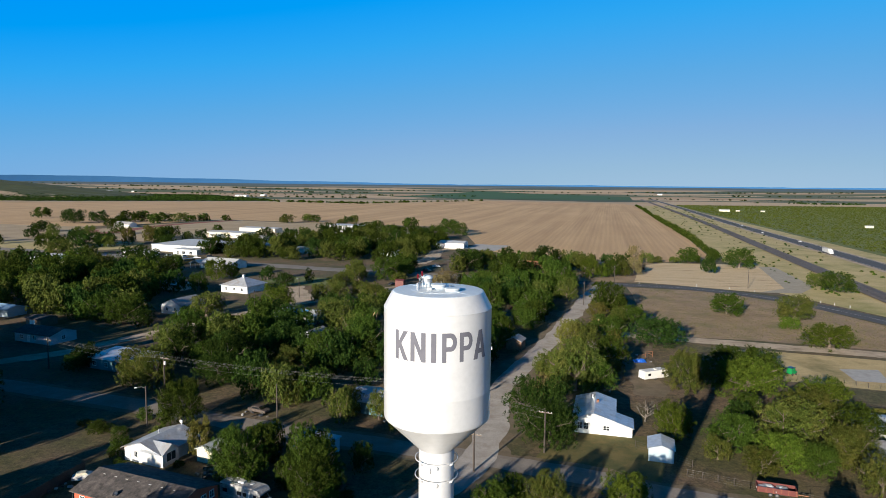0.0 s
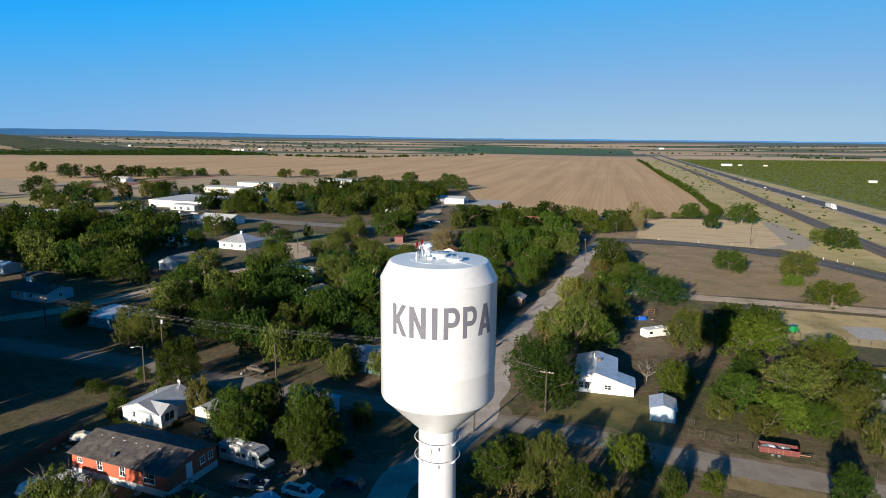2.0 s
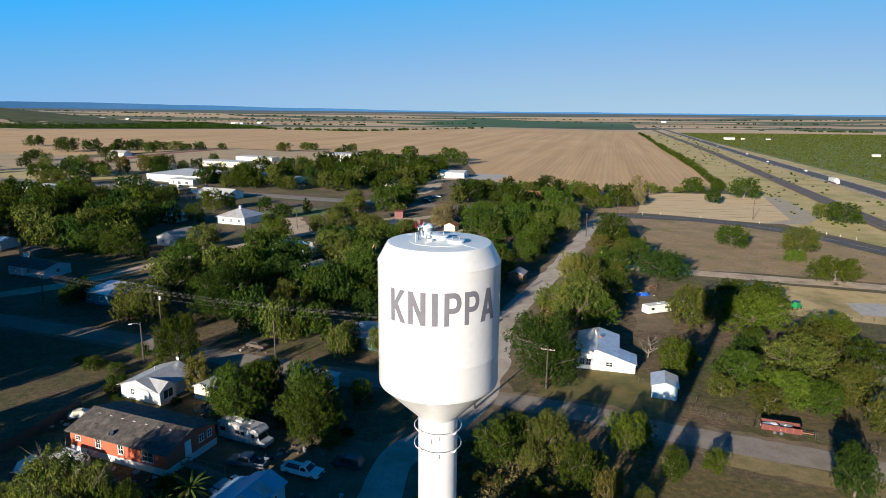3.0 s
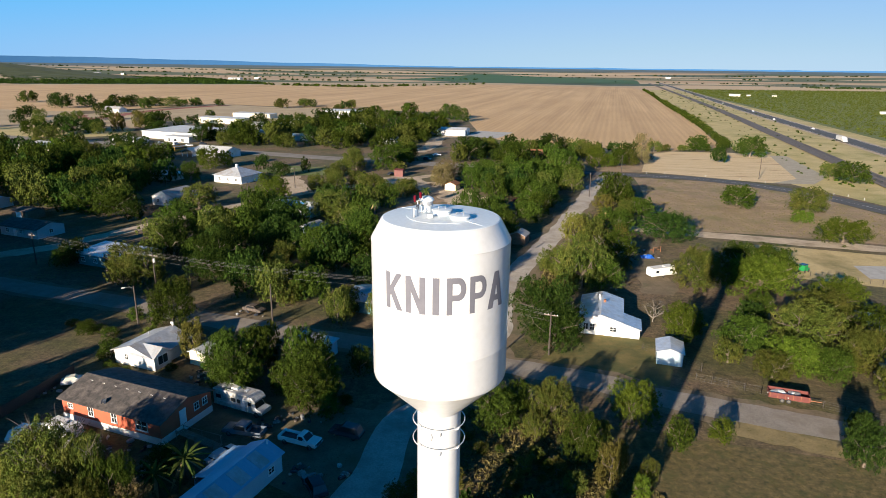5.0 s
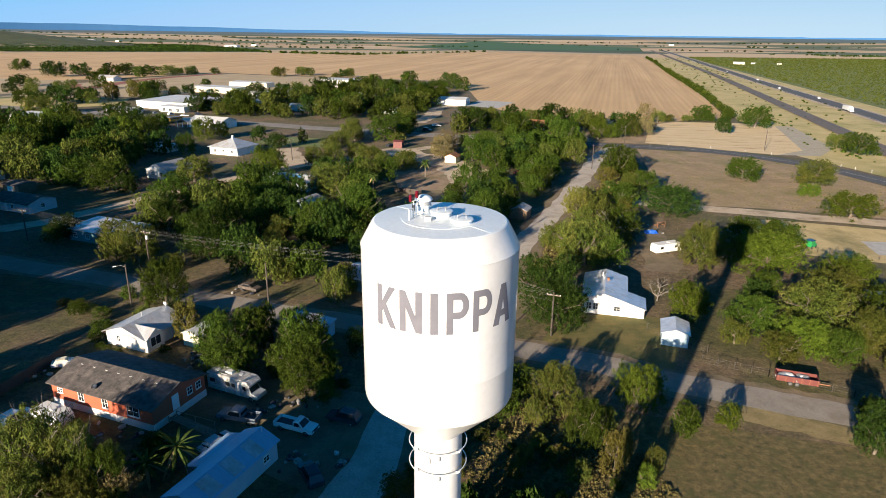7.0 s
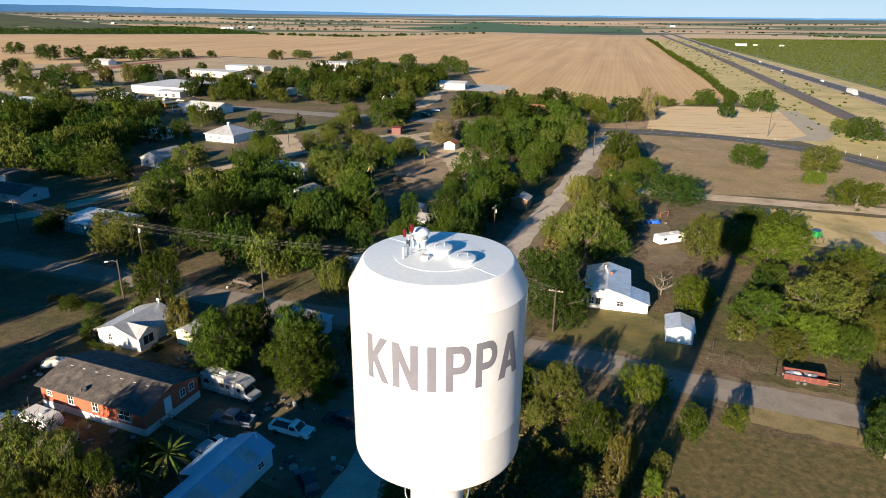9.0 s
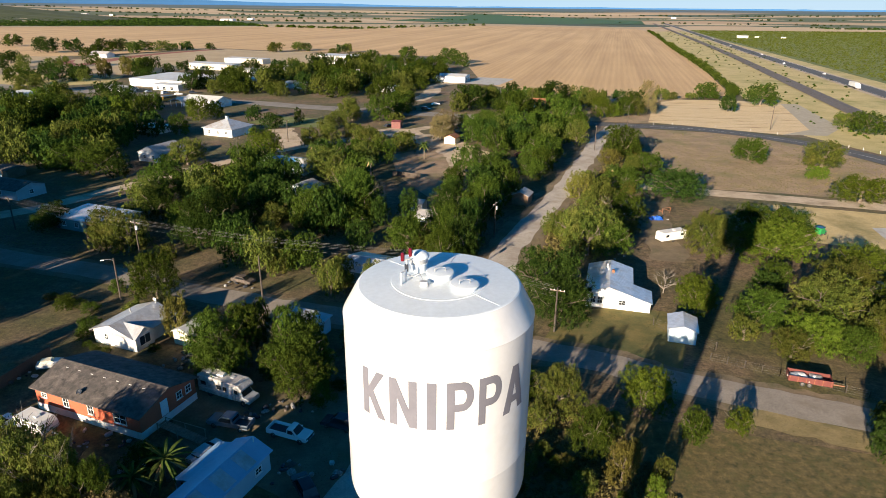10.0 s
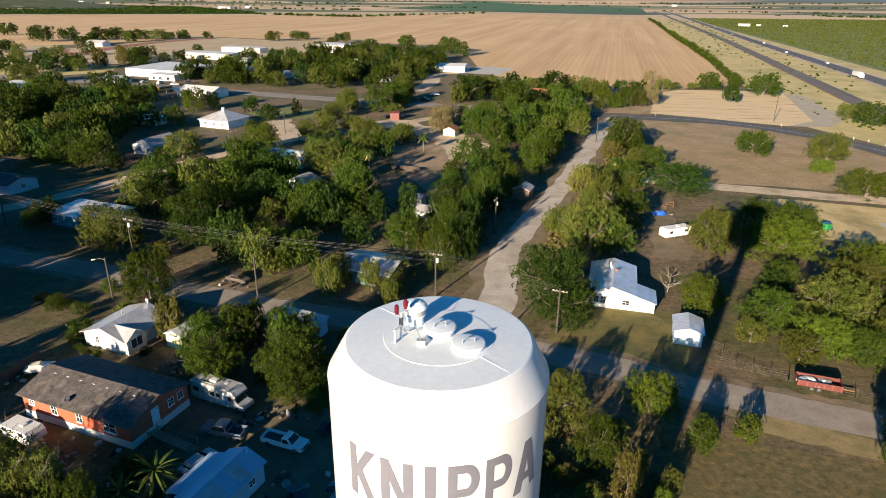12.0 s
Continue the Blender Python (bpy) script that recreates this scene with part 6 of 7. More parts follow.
house("shed", "small pale shed half hidden in the grove", -3.4, 139.5, -22, 3.2, 3.2, 2.2, 0.7, "white_wall", "white_roof", over=0.25, category="shed")
house("house", "cottage with a long grey roof in the grove", 1.5, 119.5, 30, 9.0, 6.5, 2.5, 1.6, "white_wall", "grey_roof", over=0.4)
sheet("slab", [(108, 126.5), (105.4, 116), (113, 114.5), (118, 126)], 0.12, M["concrete"], "bare concrete slab in the dry yard", "slab")
t = thing("utility_cart", pose(92.4, 121.5, 0, 0, 0, 30), "small green machine standing in the dry yard", "cart")
part("body", shell([(-1.2, 0.4), (1.2, 0.4), (1.2, 1.0), (0.4, 1.1), (0.2, 1.9), (-1.2, 1.9)], 1.4), M["green_bin"], t)
for s in (-1, 1):
    for wx in (-0.8, 0.8):
        wheel_part(t, wx, s * 0.7, 0.35, 0.2)
part("roof", boxes((-0.5, 0, 1.95, 1.8, 1.5, 0.08)), M["car_dark"], t)
t = thing("school_bus", pose(-145, 336, 0, 0, 0, 65), "yellow school bus parked by the hall", "bus")
part("body", shell([(-5, 0.6), (4.2, 0.6), (5.2, 0.7), (5.2, 1.5), (4.2, 1.7), (4.0, 3.0), (-5, 3.0)], 2.4), M["yellow"], t)
part("roof", boxes((-0.5, 0, 3.0, 9.0, 2.2, 0.12), bevel=0.04), M["white_wall"], t)
for s in (-1, 1):
    part("window_strip", boxes((-0.6, s * 1.21, 1.9, 8.4, 0.03, 0.7)), M["glass"], t)
    for wx in (-3.2, 3.6):
        wheel_part(t, wx, s * 1.05, 0.5, 0.3)

# ---- farther buildings ----
def hip_house(x, y, turn, L, W, h, rh, wall, roof, label):
    t = thing("house", pose(x, y, 0, 0, 0, turn), label, "house")
    CLEAR.append((x, y, 0.55 * max(L, W)))
    part("wall", boxes((0, 0, 0, L, W, h)), M[wall], t)
    bm = bmesh.new()
    a, b, c = L / 2 + 0.6, W / 2 + 0.6, 0.9
    lo = [bm.verts.new(p) for p in ((-a, -b, h), (a, -b, h), (a, b, h), (-a, b, h))]
    mid = [bm.verts.new(p) for p in ((-a, -b, h + 0.15), (a, -b, h + 0.15), (a, b, h + 0.15), (-a, b, h + 0.15))]
    top = [bm.verts.new(p) for p in ((-c, -c, h + rh), (c, -c, h + rh), (c, c, h + rh), (-c, c, h + rh))]
    bm.faces.new(list(reversed(lo)))
    bm.faces.new(top)
    for i in range(4):
        j = (i + 1) % 4
        bm.faces.new((lo[i], lo[j], mid[j], mid[i]))
        bm.faces.new((mid[i], mid[j], top[j], top[i]))
    part("roof", bm, M[roof], t)
    part("chimney", boxes((0, 0, h + rh - 0.1, 0.9, 0.9, 1.3)), M["white_wall"], t)
    for k in (-0.3, 0.0, 0.3):
        window_part(t, "front", k * L, 1.0, 1.1, 1.3, L / 2, W / 2)


hip_house(-84.5, 243, -22, 14, 13, 3.0, 3.0, "white_wall", "metal_roof", "square white house with a silver hipped roof")
flat_house("school_wing", "long low white school wing with a flat roof", -137, 470, -22, 40, 16, 5.0, "white_wall", "white_roof", 0.5)
flat_house("school_wing", "small white entrance wing with dark doorways", -164, 386, -22, 20, 8, 3.4, "white_wall", "white_roof", 0.3, windows=(("front", -6, 0.3, 1.6, 2.0), ("front", -1, 0.3, 2.4, 2.0), ("front", 5, 0.3, 2.4, 2.0)))
flat_house("school_wing", "low white annexe with a bright flat roof", -128, 412, -22, 22, 18, 4.5, "white_wall", "white_roof", 0.5, windows=(("front", -6, 1.2, 2, 1.4), ("front", 0, 1.2, 2, 1.4), ("front", 6, 1.2, 2, 1.4)))
flat_house("school_wing", "flat white gymnasium block", -88, 590, -22, 34, 22, 7.5, "white_wall", "white_roof", 0.3)
flat_house("house", "white roadside house with an open porch", -30, 388, -22, 14, 8, 3.0, "white_wall", "white_roof", 0.4)
flat_house("house", "low white bungalow behind trees", -88, 402, -22, 20, 9, 3.0, "white_wall", "metal_roof", 0.6, windows=(("front", -6, 1, 1.5, 1.2), ("front", 3, 1, 1.5, 1.2)))
flat_house("school_wing", "long cream school wing with a pale flat roof", -182, 525, -22, 46, 14, 4.5, "cream_wall", "white_roof", 0.4, windows=(("front", -14, 1.2, 3, 1.4), ("front", -5, 1.2, 3, 1.4), ("front", 5, 1.2, 3, 1.4), ("front", 14, 1.2, 3, 1.4)))
flat_house("school_wing", "low cream classroom block with a pale roof", -172, 588, -22, 42, 12, 4.0, "cream_wall", "white_roof", 0.4)
house("house", "white gabled house among far trees", -112, 500, -22, 16, 10, 3.5, 2.5, "white_wall", "grey_roof")
house("house", "pale gabled house among far trees", -20, 520, -22, 14, 9, 3.2, 2.2, "white_wall", "grey_roof")
house("house", "grey gabled house among far trees", -52, 470, -22, 13, 9, 3.2, 2.2, "grey_wall", "grey_roof")
flat_house("house", "long white-roofed shed at the town's edge", -190, 372, -22, 20, 9, 3.0, "white_wall", "white_roof", 0.4)
flat_house("shed", "large pale shed roof by the western trees", -215, 330, -22, 36, 14, 3.5, "cream_wall", "white_roof", 1.0)
house("house", "white farmhouse at the field's edge", -330, 640, -22, 22, 10, 3.2, 2.4, "white_wall", "grey_roof")
house("house", "pale blue house by the western lane", -152, 188, -22, 10, 7, 2.6, 1.2, "blue_wall", "blue_roof")
house("shed", "dark shed with white doors behind the grey house", -130, 172, -22, 7, 6, 2.6, 0.6, "brown_wall", "brown_roof", doors=(("front", -1, 1.0, 2.0), ("front", 0.3, 1.0, 2.0)), category="shed")
flat_house("container", "dark blue steel container by the field", 83, 347, -22, 7, 2.6, 2.6, "tarp", "grey_roof", 0.05, category="container")
sheet("barn_yard", [(20, 436), (44, 425), (60, 468), (34, 478)], 0.09, M["concrete"], "pale concrete apron beside the barn", "slab")
for x, y, L, W, h, c in ((590, 1253, 20, 9, 3.6, "cream_wall"), (622, 1262, 7, 5, 2.4, "cream_wall"), (664, 1243, 8, 5, 2.4, "cream_wall"), (540, 745, 9, 5, 2.4, "cream_wall"), (-702, 2270, 50, 18, 5, "white_wall"), (-665, 2420, 22, 12, 5, "white_wall"), (-1480, 2850, 34, 14, 6, "white_wall"), (-1360, 2840, 22, 12, 5, "white_wall"), (1180, 3300, 24, 12, 6, "white_wall")):
    t = house("farm_building", "pale farm building far out on the plain", x, y, -22, L, W, h, h * 0.3, c, "white_roof", category="farm building", z=far_rise(x, y))
for i, (x, y, a, c) in enumerate(((-205, 402, 70, "car_white"), (-193, 392, 70, "car_dark"), (-186, 386, 70, "car_white"), (-172, 372, 68, "car_silver"), (-160, 367, 68, "car_white"), (-150, 362, 20, "car_white"), (-144, 369, 20, "car_dark"), (-132, 372, 70, "car_silver"), (-240, 430, 70, "car_white"), (-252, 436, 70, "car_silver"), (-4, 312, -20, "car_dark"))):
    car(x, y, a, c, "car parked along the main street", i % 2 == 0)


tree(-90.2, 121.1, 3.3, 4.2, "dark", "mid")
tree(-89.6, 124.7, 3.9, 5.7, "dark", "mid")
tree(-70.2, 109.2, 4.1, 5.7, "olive", "mid")
tree(-72.7, 115.5, 5.0, 7.1, "olive", "mid")
tree(-64.6, 108.1, 5.3, 8.4, "olive", "big")
tree(-54.2, 103.3, 2.2, 3.6, "bush", "far")
tree(-71.4, 146.8, 7.9, 10.1, "oak", "big")
tree(-64.2, 149.8, 6.6, 8.3, "oak", "big")
tree(-50.3, 110.8, 5.8, 7.7, "dark", "big")
tree(-50.8, 118.4, 7.2, 10.1, "dark", "big")
tree(-67.1, 130.8, 5.3, 7.5, "dark", "mid")
tree(-55.8, 152.4, 5.0, 7.5, "olive", "mid")
tree(-49.7, 152.6, 3.3, 7.4, "oak", "mid")
tree(-41.2, 140.0, 2.7, 4.1, "oak", "mid")
tree(-43.3, 143.8, 2.9, 4.0, "oak", "mid")
tree(-43.4, 148.3, 3.3, 4.7, "oak", "mid")
tree(-43.4, 123.2, 3.5, 4.8, "dark", "mid")
tree(-45.1, 128.5, 4.3, 6.2, "dark", "mid")
tree(-38.0, 122.9, 2.9, 4.0, "olive", "mid")
tree(-37.6, 127.5, 3.5, 5.1, "olive", "mid")
tree(-40.1, 109.9, 4.4, 4.5, "olive", "mid")
tree(-35.0, 109.0, 2.5, 6.8, "olive", "mid")
tree(-29.9, 97.6, 3.4, 4.9, "olive", "mid")
tree(-29.4, 102.8, 4.1, 6.0, "olive", "mid")
tree(-49.3, 85.2, 5.1, 8.5, "oak", "big")
tree(-63.5, 80.5, 2.2, 2.0, "oakbush", "mid")
tree(-130.2, 188.8, 5.5, 6.2, "oak", "mid")
tree(-116.0, 182.7, 8.4, 8.7, "oak", "big")
tree(-103.2, 175.0, 8.0, 9.5, "oak", "big")
tree(-96.2, 171.1, 3.9, 5.9, "dark", "mid")
tree(-87.4, 187.3, 4.1, 3.6, "darkbush", "mid")
tree(-81.2, 187.9, 6.6, 8.1, "olive", "mid")
tree(-68.9, 173.2, 3.7, 3.7, "oak", "mid")
tree(-59.9, 168.8, 4.5, 4.5, "olive", "mid")
tree(-60.2, 188.3, 3.9, 4.3, "oak", "mid")
tree(-515.4, 797.1, 12.9, 12.9, "oak", "far")
tree(-414.3, 693.5, 15.4, 15.4, "dark", "mid")
tree(-391.8, 704.4, 13.2, 13.2, "dark", "far")
tree(-350.7, 649.1, 6.7, 8.3, "oak", "far")
tree(-342.0, 654.0, 8.4, 10.8, "oak", "far")
tree(-366.7, 724.2, 13.3, 13.3, "oak", "far")
tree(-356.2, 737.5, 11.2, 12.1, "oak", "far")
tree(-322.2, 693.3, 8.4, 11.7, "oak", "far")
tree(-330.8, 740.1, 11.1, 11.1, "oak", "far")
tree(-311.7, 740.0, 11.0, 11.0, "olive", "far")
tree(-298.6, 738.9, 8.0, 8.0, "oak", "far")
tree(-290.8, 760.8, 9.7, 9.7, "oak", "far")
tree(-263.4, 762.8, 6.3, 7.4, "oak", "far")
tree(-370.0, 559.3, 10.4, 10.4, "dark", "far")
tree(-266.1, 432.7, 7.5, 11.7, "dark", "far")
tree(-256.7, 430.3, 8.3, 10.2, "dark", "far")
tree(-244.0, 431.3, 7.3, 10.2, "dark", "far")
tree(-234.2, 448.7, 6.5, 12.5, "gold", "far")
tree(-230.3, 474.6, 6.3, 12.5, "gold", "far")
tree(-215.7, 463.1, 6.1, 10.8, "dark", "far")
tree(-236.2, 362.6, 10.4, 10.4, "olive", "mid")
tree(-183.7, 267.9, 10.7, 11.4, "oak", "mid")
tree(-164.8, 260.6, 10.2, 11.8, "oak", "mid")
tree(-166.1, 278.3, 7.6, 11.8, "olive", "mid")
tree(-165.2, 282.3, 6.2, 9.5, "olive", "mid")
tree(-164.4, 311.8, 9.9, 12.5, "dark", "mid")
tree(-149.1, 294.9, 8.1, 11.9, "dark", "mid")
tree(-132.9, 276.8, 6.1, 10.5, "oak", "mid")
tree(-137.0, 297.9, 5.0, 8.9, "oak", "far")
tree(-157.7, 220.0, 6.7, 8.8, "dark", "mid")
tree(-141.0, 207.3, 7.2, 7.3, "oak", "mid")
tree(-134.5, 217.6, 7.4, 8.4, "olive", "mid")
tree(-120.8, 219.2, 8.4, 10.7, "oak", "mid")
tree(-120.8, 229.0, 4.6, 6.0, "oak", "mid")
tree(-121.9, 238.6, 5.6, 8.0, "oak", "mid")
tree(-177.4, 253.8, 8.8, 9.9, "oak", "mid")
tree(-130.5, 221.8, 6.4, 8.7, "oak", "mid")
tree(-150.0, 384.0, 5.4, 10.5, "dark", "mid")
tree(-158.4, 394.1, 4.1, 8.1, "dark", "far")
tree(-148.8, 391.9, 5.1, 6.9, "dark", "far")
tree(-125.8, 374.3, 5.2, 9.6, "oak", "far")
tree(-198.5, 502.7, 6.5, 7.8, "dark", "far")
tree(-199.2, 542.8, 5.3, 9.1, "oak", "far")
tree(-107.3, 274.5, 7.0, 9.8, "lime", "mid")
tree(-101.9, 280.9, 4.5, 7.6, "lime", "far")
tree(-103.5, 239.7, 5.0, 7.9, "oak", "mid")
tree(-181.1, 739.2, 10.4, 10.4, "olive", "far")
tree(-160.1, 761.6, 9.2, 9.7, "olive", "far")
tree(-150.1, 761.0, 7.1, 8.5, "oak", "far")
tree(-106.8, 678.7, 5.7, 8.2, "olive", "far")
tree(-106.3, 729.9, 6.7, 8.8, "dark", "far")
tree(-99.2, 733.6, 6.8, 10.4, "olive", "far")
tree(-90.6, 496.4, 12.1, 14.3, "dark", "mid")
tree(-95.0, 433.1, 8.7, 13.1, "dark", "mid")
tree(-77.9, 374.6, 7.5, 12.0, "dark", "mid")
tree(-63.0, 403.2, 8.0, 12.4, "oak", "mid")
tree(-73.9, 531.9, 7.4, 11.1, "oak", "far")
tree(-62.3, 558.7, 8.3, 11.6, "oak", "far")
tree(-57.3, 594.3, 7.7, 11.7, "oak", "far")
tree(-40.3, 524.7, 9.7, 11.9, "oak", "mid")
tree(-44.2, 423.8, 8.3, 12.5, "oak", "mid")
tree(-49.9, 392.8, 5.9, 11.7, "oak", "far")
tree(-32.8, 385.8, 6.5, 11.9, "dark", "far")
tree(-29.3, 439.4, 6.6, 13.1, "dark", "far")
tree(-26.0, 625.5, 10.4, 13.2, "oak", "far")
tree(-9.3, 513.9, 5.7, 10.7, "dark", "far")
tree(-14.8, 446.7, 6.2, 8.1, "oak", "far")
tree(-0.7, 519.9, 10.1, 11.7, "oak", "mid")
tree(14.2, 592.8, 13.6, 13.6, "oak", "mid")
tree(25.3, 567.4, 7.3, 11.3, "oak", "far")
tree(-139.9, 438.7, 8.6, 9.7, "oak", "mid")
tree(-138.7, 477.6, 9.7, 11.2, "dark", "mid")
tree(-123.5, 395.6, 8.1, 9.2, "oak", "mid")
tree(-114.8, 427.3, 7.8, 9.8, "oak", "far")
tree(-123.3, 502.2, 9.1, 9.4, "dark", "far")
tree(-132.7, 396.4, 4.3, 10.6, "oak", "far")
tree(-110.1, 438.3, 6.3, 7.0, "dark", "far")
tree(-37.8, 277.9, 4.8, 6.4, "olive", "mid")
tree(-41.0, 284.8, 5.1, 7.1, "olive", "mid")
tree(-40.6, 292.8, 5.9, 8.3, "olive", "mid")
tree(-41.5, 261.3, 5.1, 6.6, "olive", "mid")
tree(-25.0, 278.5, 7.0, 10.4, "oak", "mid")
tree(-20.7, 300.9, 6.0, 10.0, "oak", "mid")
tree(-15.2, 295.0, 5.0, 6.7, "oak", "mid")
tree(-15.2, 302.9, 5.3, 7.4, "oak", "mid")
tree(-14.3, 312.0, 6.2, 8.7, "oak", "mid")
tree(-16.7, 269.7, 3.9, 5.1, "olive", "far")
tree(-46.2, 217.7, 4.4, 6.8, "olive", "mid")
tree(-39.0, 221.4, 4.4, 7.7, "olive", "mid")
tree(-31.4, 228.6, 4.5, 7.1, "olive", "mid")
tree(-25.3, 212.5, 5.3, 8.4, "olive", "mid")
tree(-20.1, 211.7, 4.4, 6.5, "olive", "mid")
tree(-10.9, 211.2, 5.4, 6.8, "olive", "mid")
tree(-58.5, 198.5, 6.6, 9.6, "lime", "big")
tree(-82.1, 273.9, 4.4, 7.0, "dark", "far")
tree(-69.8, 254.7, 5.3, 6.2, "dark", "mid")
tree(-60.7, 268.7, 2.4, 6.4, "dark", "far")
tree(3.3, 233.1, 5.9, 9.2, "grey", "mid")
tree(18.2, 313.2, 10.4, 11.7, "dark", "mid")
tree(34.1, 361.4, 3.8, 6.2, "olive", "far")
tree(38.5, 289.8, 8.6, 12.0, "oak", "mid")
tree(66.9, 336.3, 10.0, 11.7, "dark", "mid")
tree(54.1, 328.1, 4.7, 9.4, "olive", "far")
tree(4.0, 234.3, 5.0, 7.0, "grey", "mid")
tree(4.4, 241.7, 5.3, 7.4, "grey", "mid")
tree(5.7, 250.4, 6.3, 8.7, "grey", "mid")
tree(15.4, 229.6, 5.8, 9.9, "oak", "mid")
tree(20.1, 235.8, 4.1, 6.3, "oak", "mid")
tree(21.2, 248.0, 4.4, 6.0, "oak", "mid")
tree(22.9, 261.2, 5.3, 7.1, "oak", "mid")
tree(22.9, 209.8, 5.4, 9.3, "oak", "mid")
tree(37.1, 234.8, 6.0, 10.3, "oak", "mid")
tree(46.0, 241.4, 6.2, 9.3, "oak", "mid")
tree(57.9, 262.8, 8.0, 12.0, "oak", "mid")
tree(61.0, 246.9, 4.4, 6.0, "oak", "mid")
tree(62.2, 253.1, 4.6, 6.4, "oak", "mid")
tree(64.3, 260.3, 5.4, 7.6, "oak", "mid")
tree(55.6, 224.2, 5.4, 9.0, "olive", "mid")
tree(39.2, 204.9, 3.8, 5.7, "oak", "mid")
tree(38.0, 211.5, 4.1, 5.6, "oak", "mid")
tree(39.7, 219.0, 4.8, 6.6, "oak", "mid")
tree(81.3, 290.4, 6.0, 9.6, "lime", "mid")
tree(94.5, 344.3, 5.4, 6.0, "dark", "far")
tree(104.1, 311.8, 7.0, 10.0, "oak", "mid")
tree(88.0, 293.5, 4.6, 7.0, "lime", "mid")
tree(94.0, 296.0, 5.4, 8.2, "oak", "mid")
tree(100.5, 299.0, 5.0, 7.6, "olive", "mid")
tree(108.5, 304.0, 5.2, 9.0, "grey", "mid")
tree(116.0, 318.0, 4.0, 5.5, "grey", "mid")
tree(126.8, 361.0, 5.7, 10.6, "grey", "far")
tree(105.0, 345.5, 4.7, 6.8, "dark", "far")
tree(66.8, 203.1, 7.5, 10.9, "oak", "mid")
tree(-32.3, 170.2, 7.2, 9.6, "olive", "big")
tree(-28.1, 176.6, 3.2, 4.9, "olive", "mid")
tree(-28.7, 183.1, 3.4, 4.7, "olive", "mid")
tree(-28.6, 190.4, 4.0, 5.6, "olive", "mid")
tree(-26.9, 124.4, 6.2, 10.0, "oak", "big")
tree(-19.1, 130.9, 7.1, 12.3, "oak", "big")
tree(-18.6, 124.2, 4.1, 5.4, "oak", "mid")
tree(-17.5, 129.2, 5.0, 7.2, "oak", "mid")
tree(-30.5, 123.9, 3.6, 5.2, "oak", "mid")
tree(-30.2, 130.9, 4.4, 6.2, "oak", "mid")
tree(11.6, 176.5, 5.5, 9.3, "oak", "mid")
tree(22.5, 178.5, 3.4, 4.4, "oak", "mid")
tree(21.7, 184.0, 4.1, 5.9, "oak", "mid")
tree(5.1, 151.4, 2.9, 4.5, "oak", "mid")
tree(5.4, 157.7, 3.1, 4.3, "oak", "mid")
tree(6.2, 164.7, 3.7, 5.1, "oak", "mid")
tree(14.4, 140.0, 6.0, 8.6, "oak", "big")
tree(21.6, 148.1, 3.1, 8.7, "oak", "mid")
tree(35.3, 180.4, 4.8, 7.4, "oak", "mid")
tree(37.1, 189.5, 5.1, 7.1, "oak", "mid")
tree(39.8, 199.8, 6.2, 8.4, "oak", "mid")
tree(30.1, 176.8, 3.4, 5.2, "oak", "mid")
tree(31.1, 183.6, 3.6, 5.0, "oak", "mid")
tree(32.7, 191.2, 4.2, 5.8, "oak", "mid")
tree(3.6, 125.3, 4.7, 6.9, "dark", "big")
tree(5.1, 136.2, 5.9, 8.2, "dark", "big")
tree(7.3, 107.3, 3.6, 5.6, "oak", "mid")
tree(7.7, 112.7, 3.9, 5.4, "oak", "mid")
tree(8.7, 119.0, 4.6, 6.4, "oak", "mid")
tree(1.1, 110.1, 3.7, 5.7, "dark", "mid")
tree(2.2, 118.6, 4.6, 6.5, "dark", "mid")
tree(-5.1, 109.5, 5.6, 7.7, "oak", "big")
tree(-0.9, 106.2, 3.1, 4.2, "olive", "mid")
tree(-1.8, 110.1, 3.8, 5.5, "olive", "mid")
tree(2.8, 106.2, 2.6, 4.0, "olive", "mid")
tree(3.6, 111.7, 3.2, 4.6, "olive", "mid")
tree(-6.6, 85.7, 2.3, 3.6, "olive", "mid")
tree(-6.7, 89.9, 2.5, 3.4, "olive", "mid")
tree(-6.3, 94.6, 2.9, 4.1, "olive", "mid")
tree(-17.5, 90.3, 2.8, 3.7, "olive", "mid")
tree(-16.7, 92.7, 3.4, 4.9, "olive", "mid")
tree(-6.9, 82.6, 2.0, 4.7, "olive", "mid")
tree(68.5, 153.0, 9.3, 7.6, "dark", "big", "broad dark green dome-shaped tree by the caliche road")
tree(60.5, 108.5, 6.0, 9.0, "olive", "big", "dusty olive tree with pale dead limbs beside the trailer")
tree(72.3, 104.5, 8.3, 8.6, "lime", "big", "broad sunlit yellow-green tree in the grove")
tree(80.0, 113.5, 6.4, 8.8, "oak", "big")
tree(75.5, 121.0, 5.4, 7.2, "oak", "big")
tree(83.0, 94.0, 6.1, 7.2, "lime", "big")
tree(62.2, 87.2, 3.0, 4.6, "dark", "mid")
tree(66.0, 91.5, 3.4, 5.0, "oak", "mid")
tree(74.5, 84.5, 6.2, 7.6, "olive", "big")
tree(66.0, 75.0, 7.0, 8.6, "olive", "big", "large spreading mesquite tree in the grove")
tree(79.5, 77.0, 5.4, 7.2, "oak", "big")
tree(72.5, 68.0, 4.8, 6.6, "olive", "big")
tree(54.8, 74.8, 5.2, 6.4, "oak", "big")
tree(59.5, 67.0, 4.4, 6.0, "lime", "big")
tree(50.6, 70.4, 2.6, 4.2, "olive", "mid")
tree(55.4, 65.0, 3.2, 4.4, "olive", "big")
tree(64.5, 64.0, 3.6, 5.2, "oak", "big")
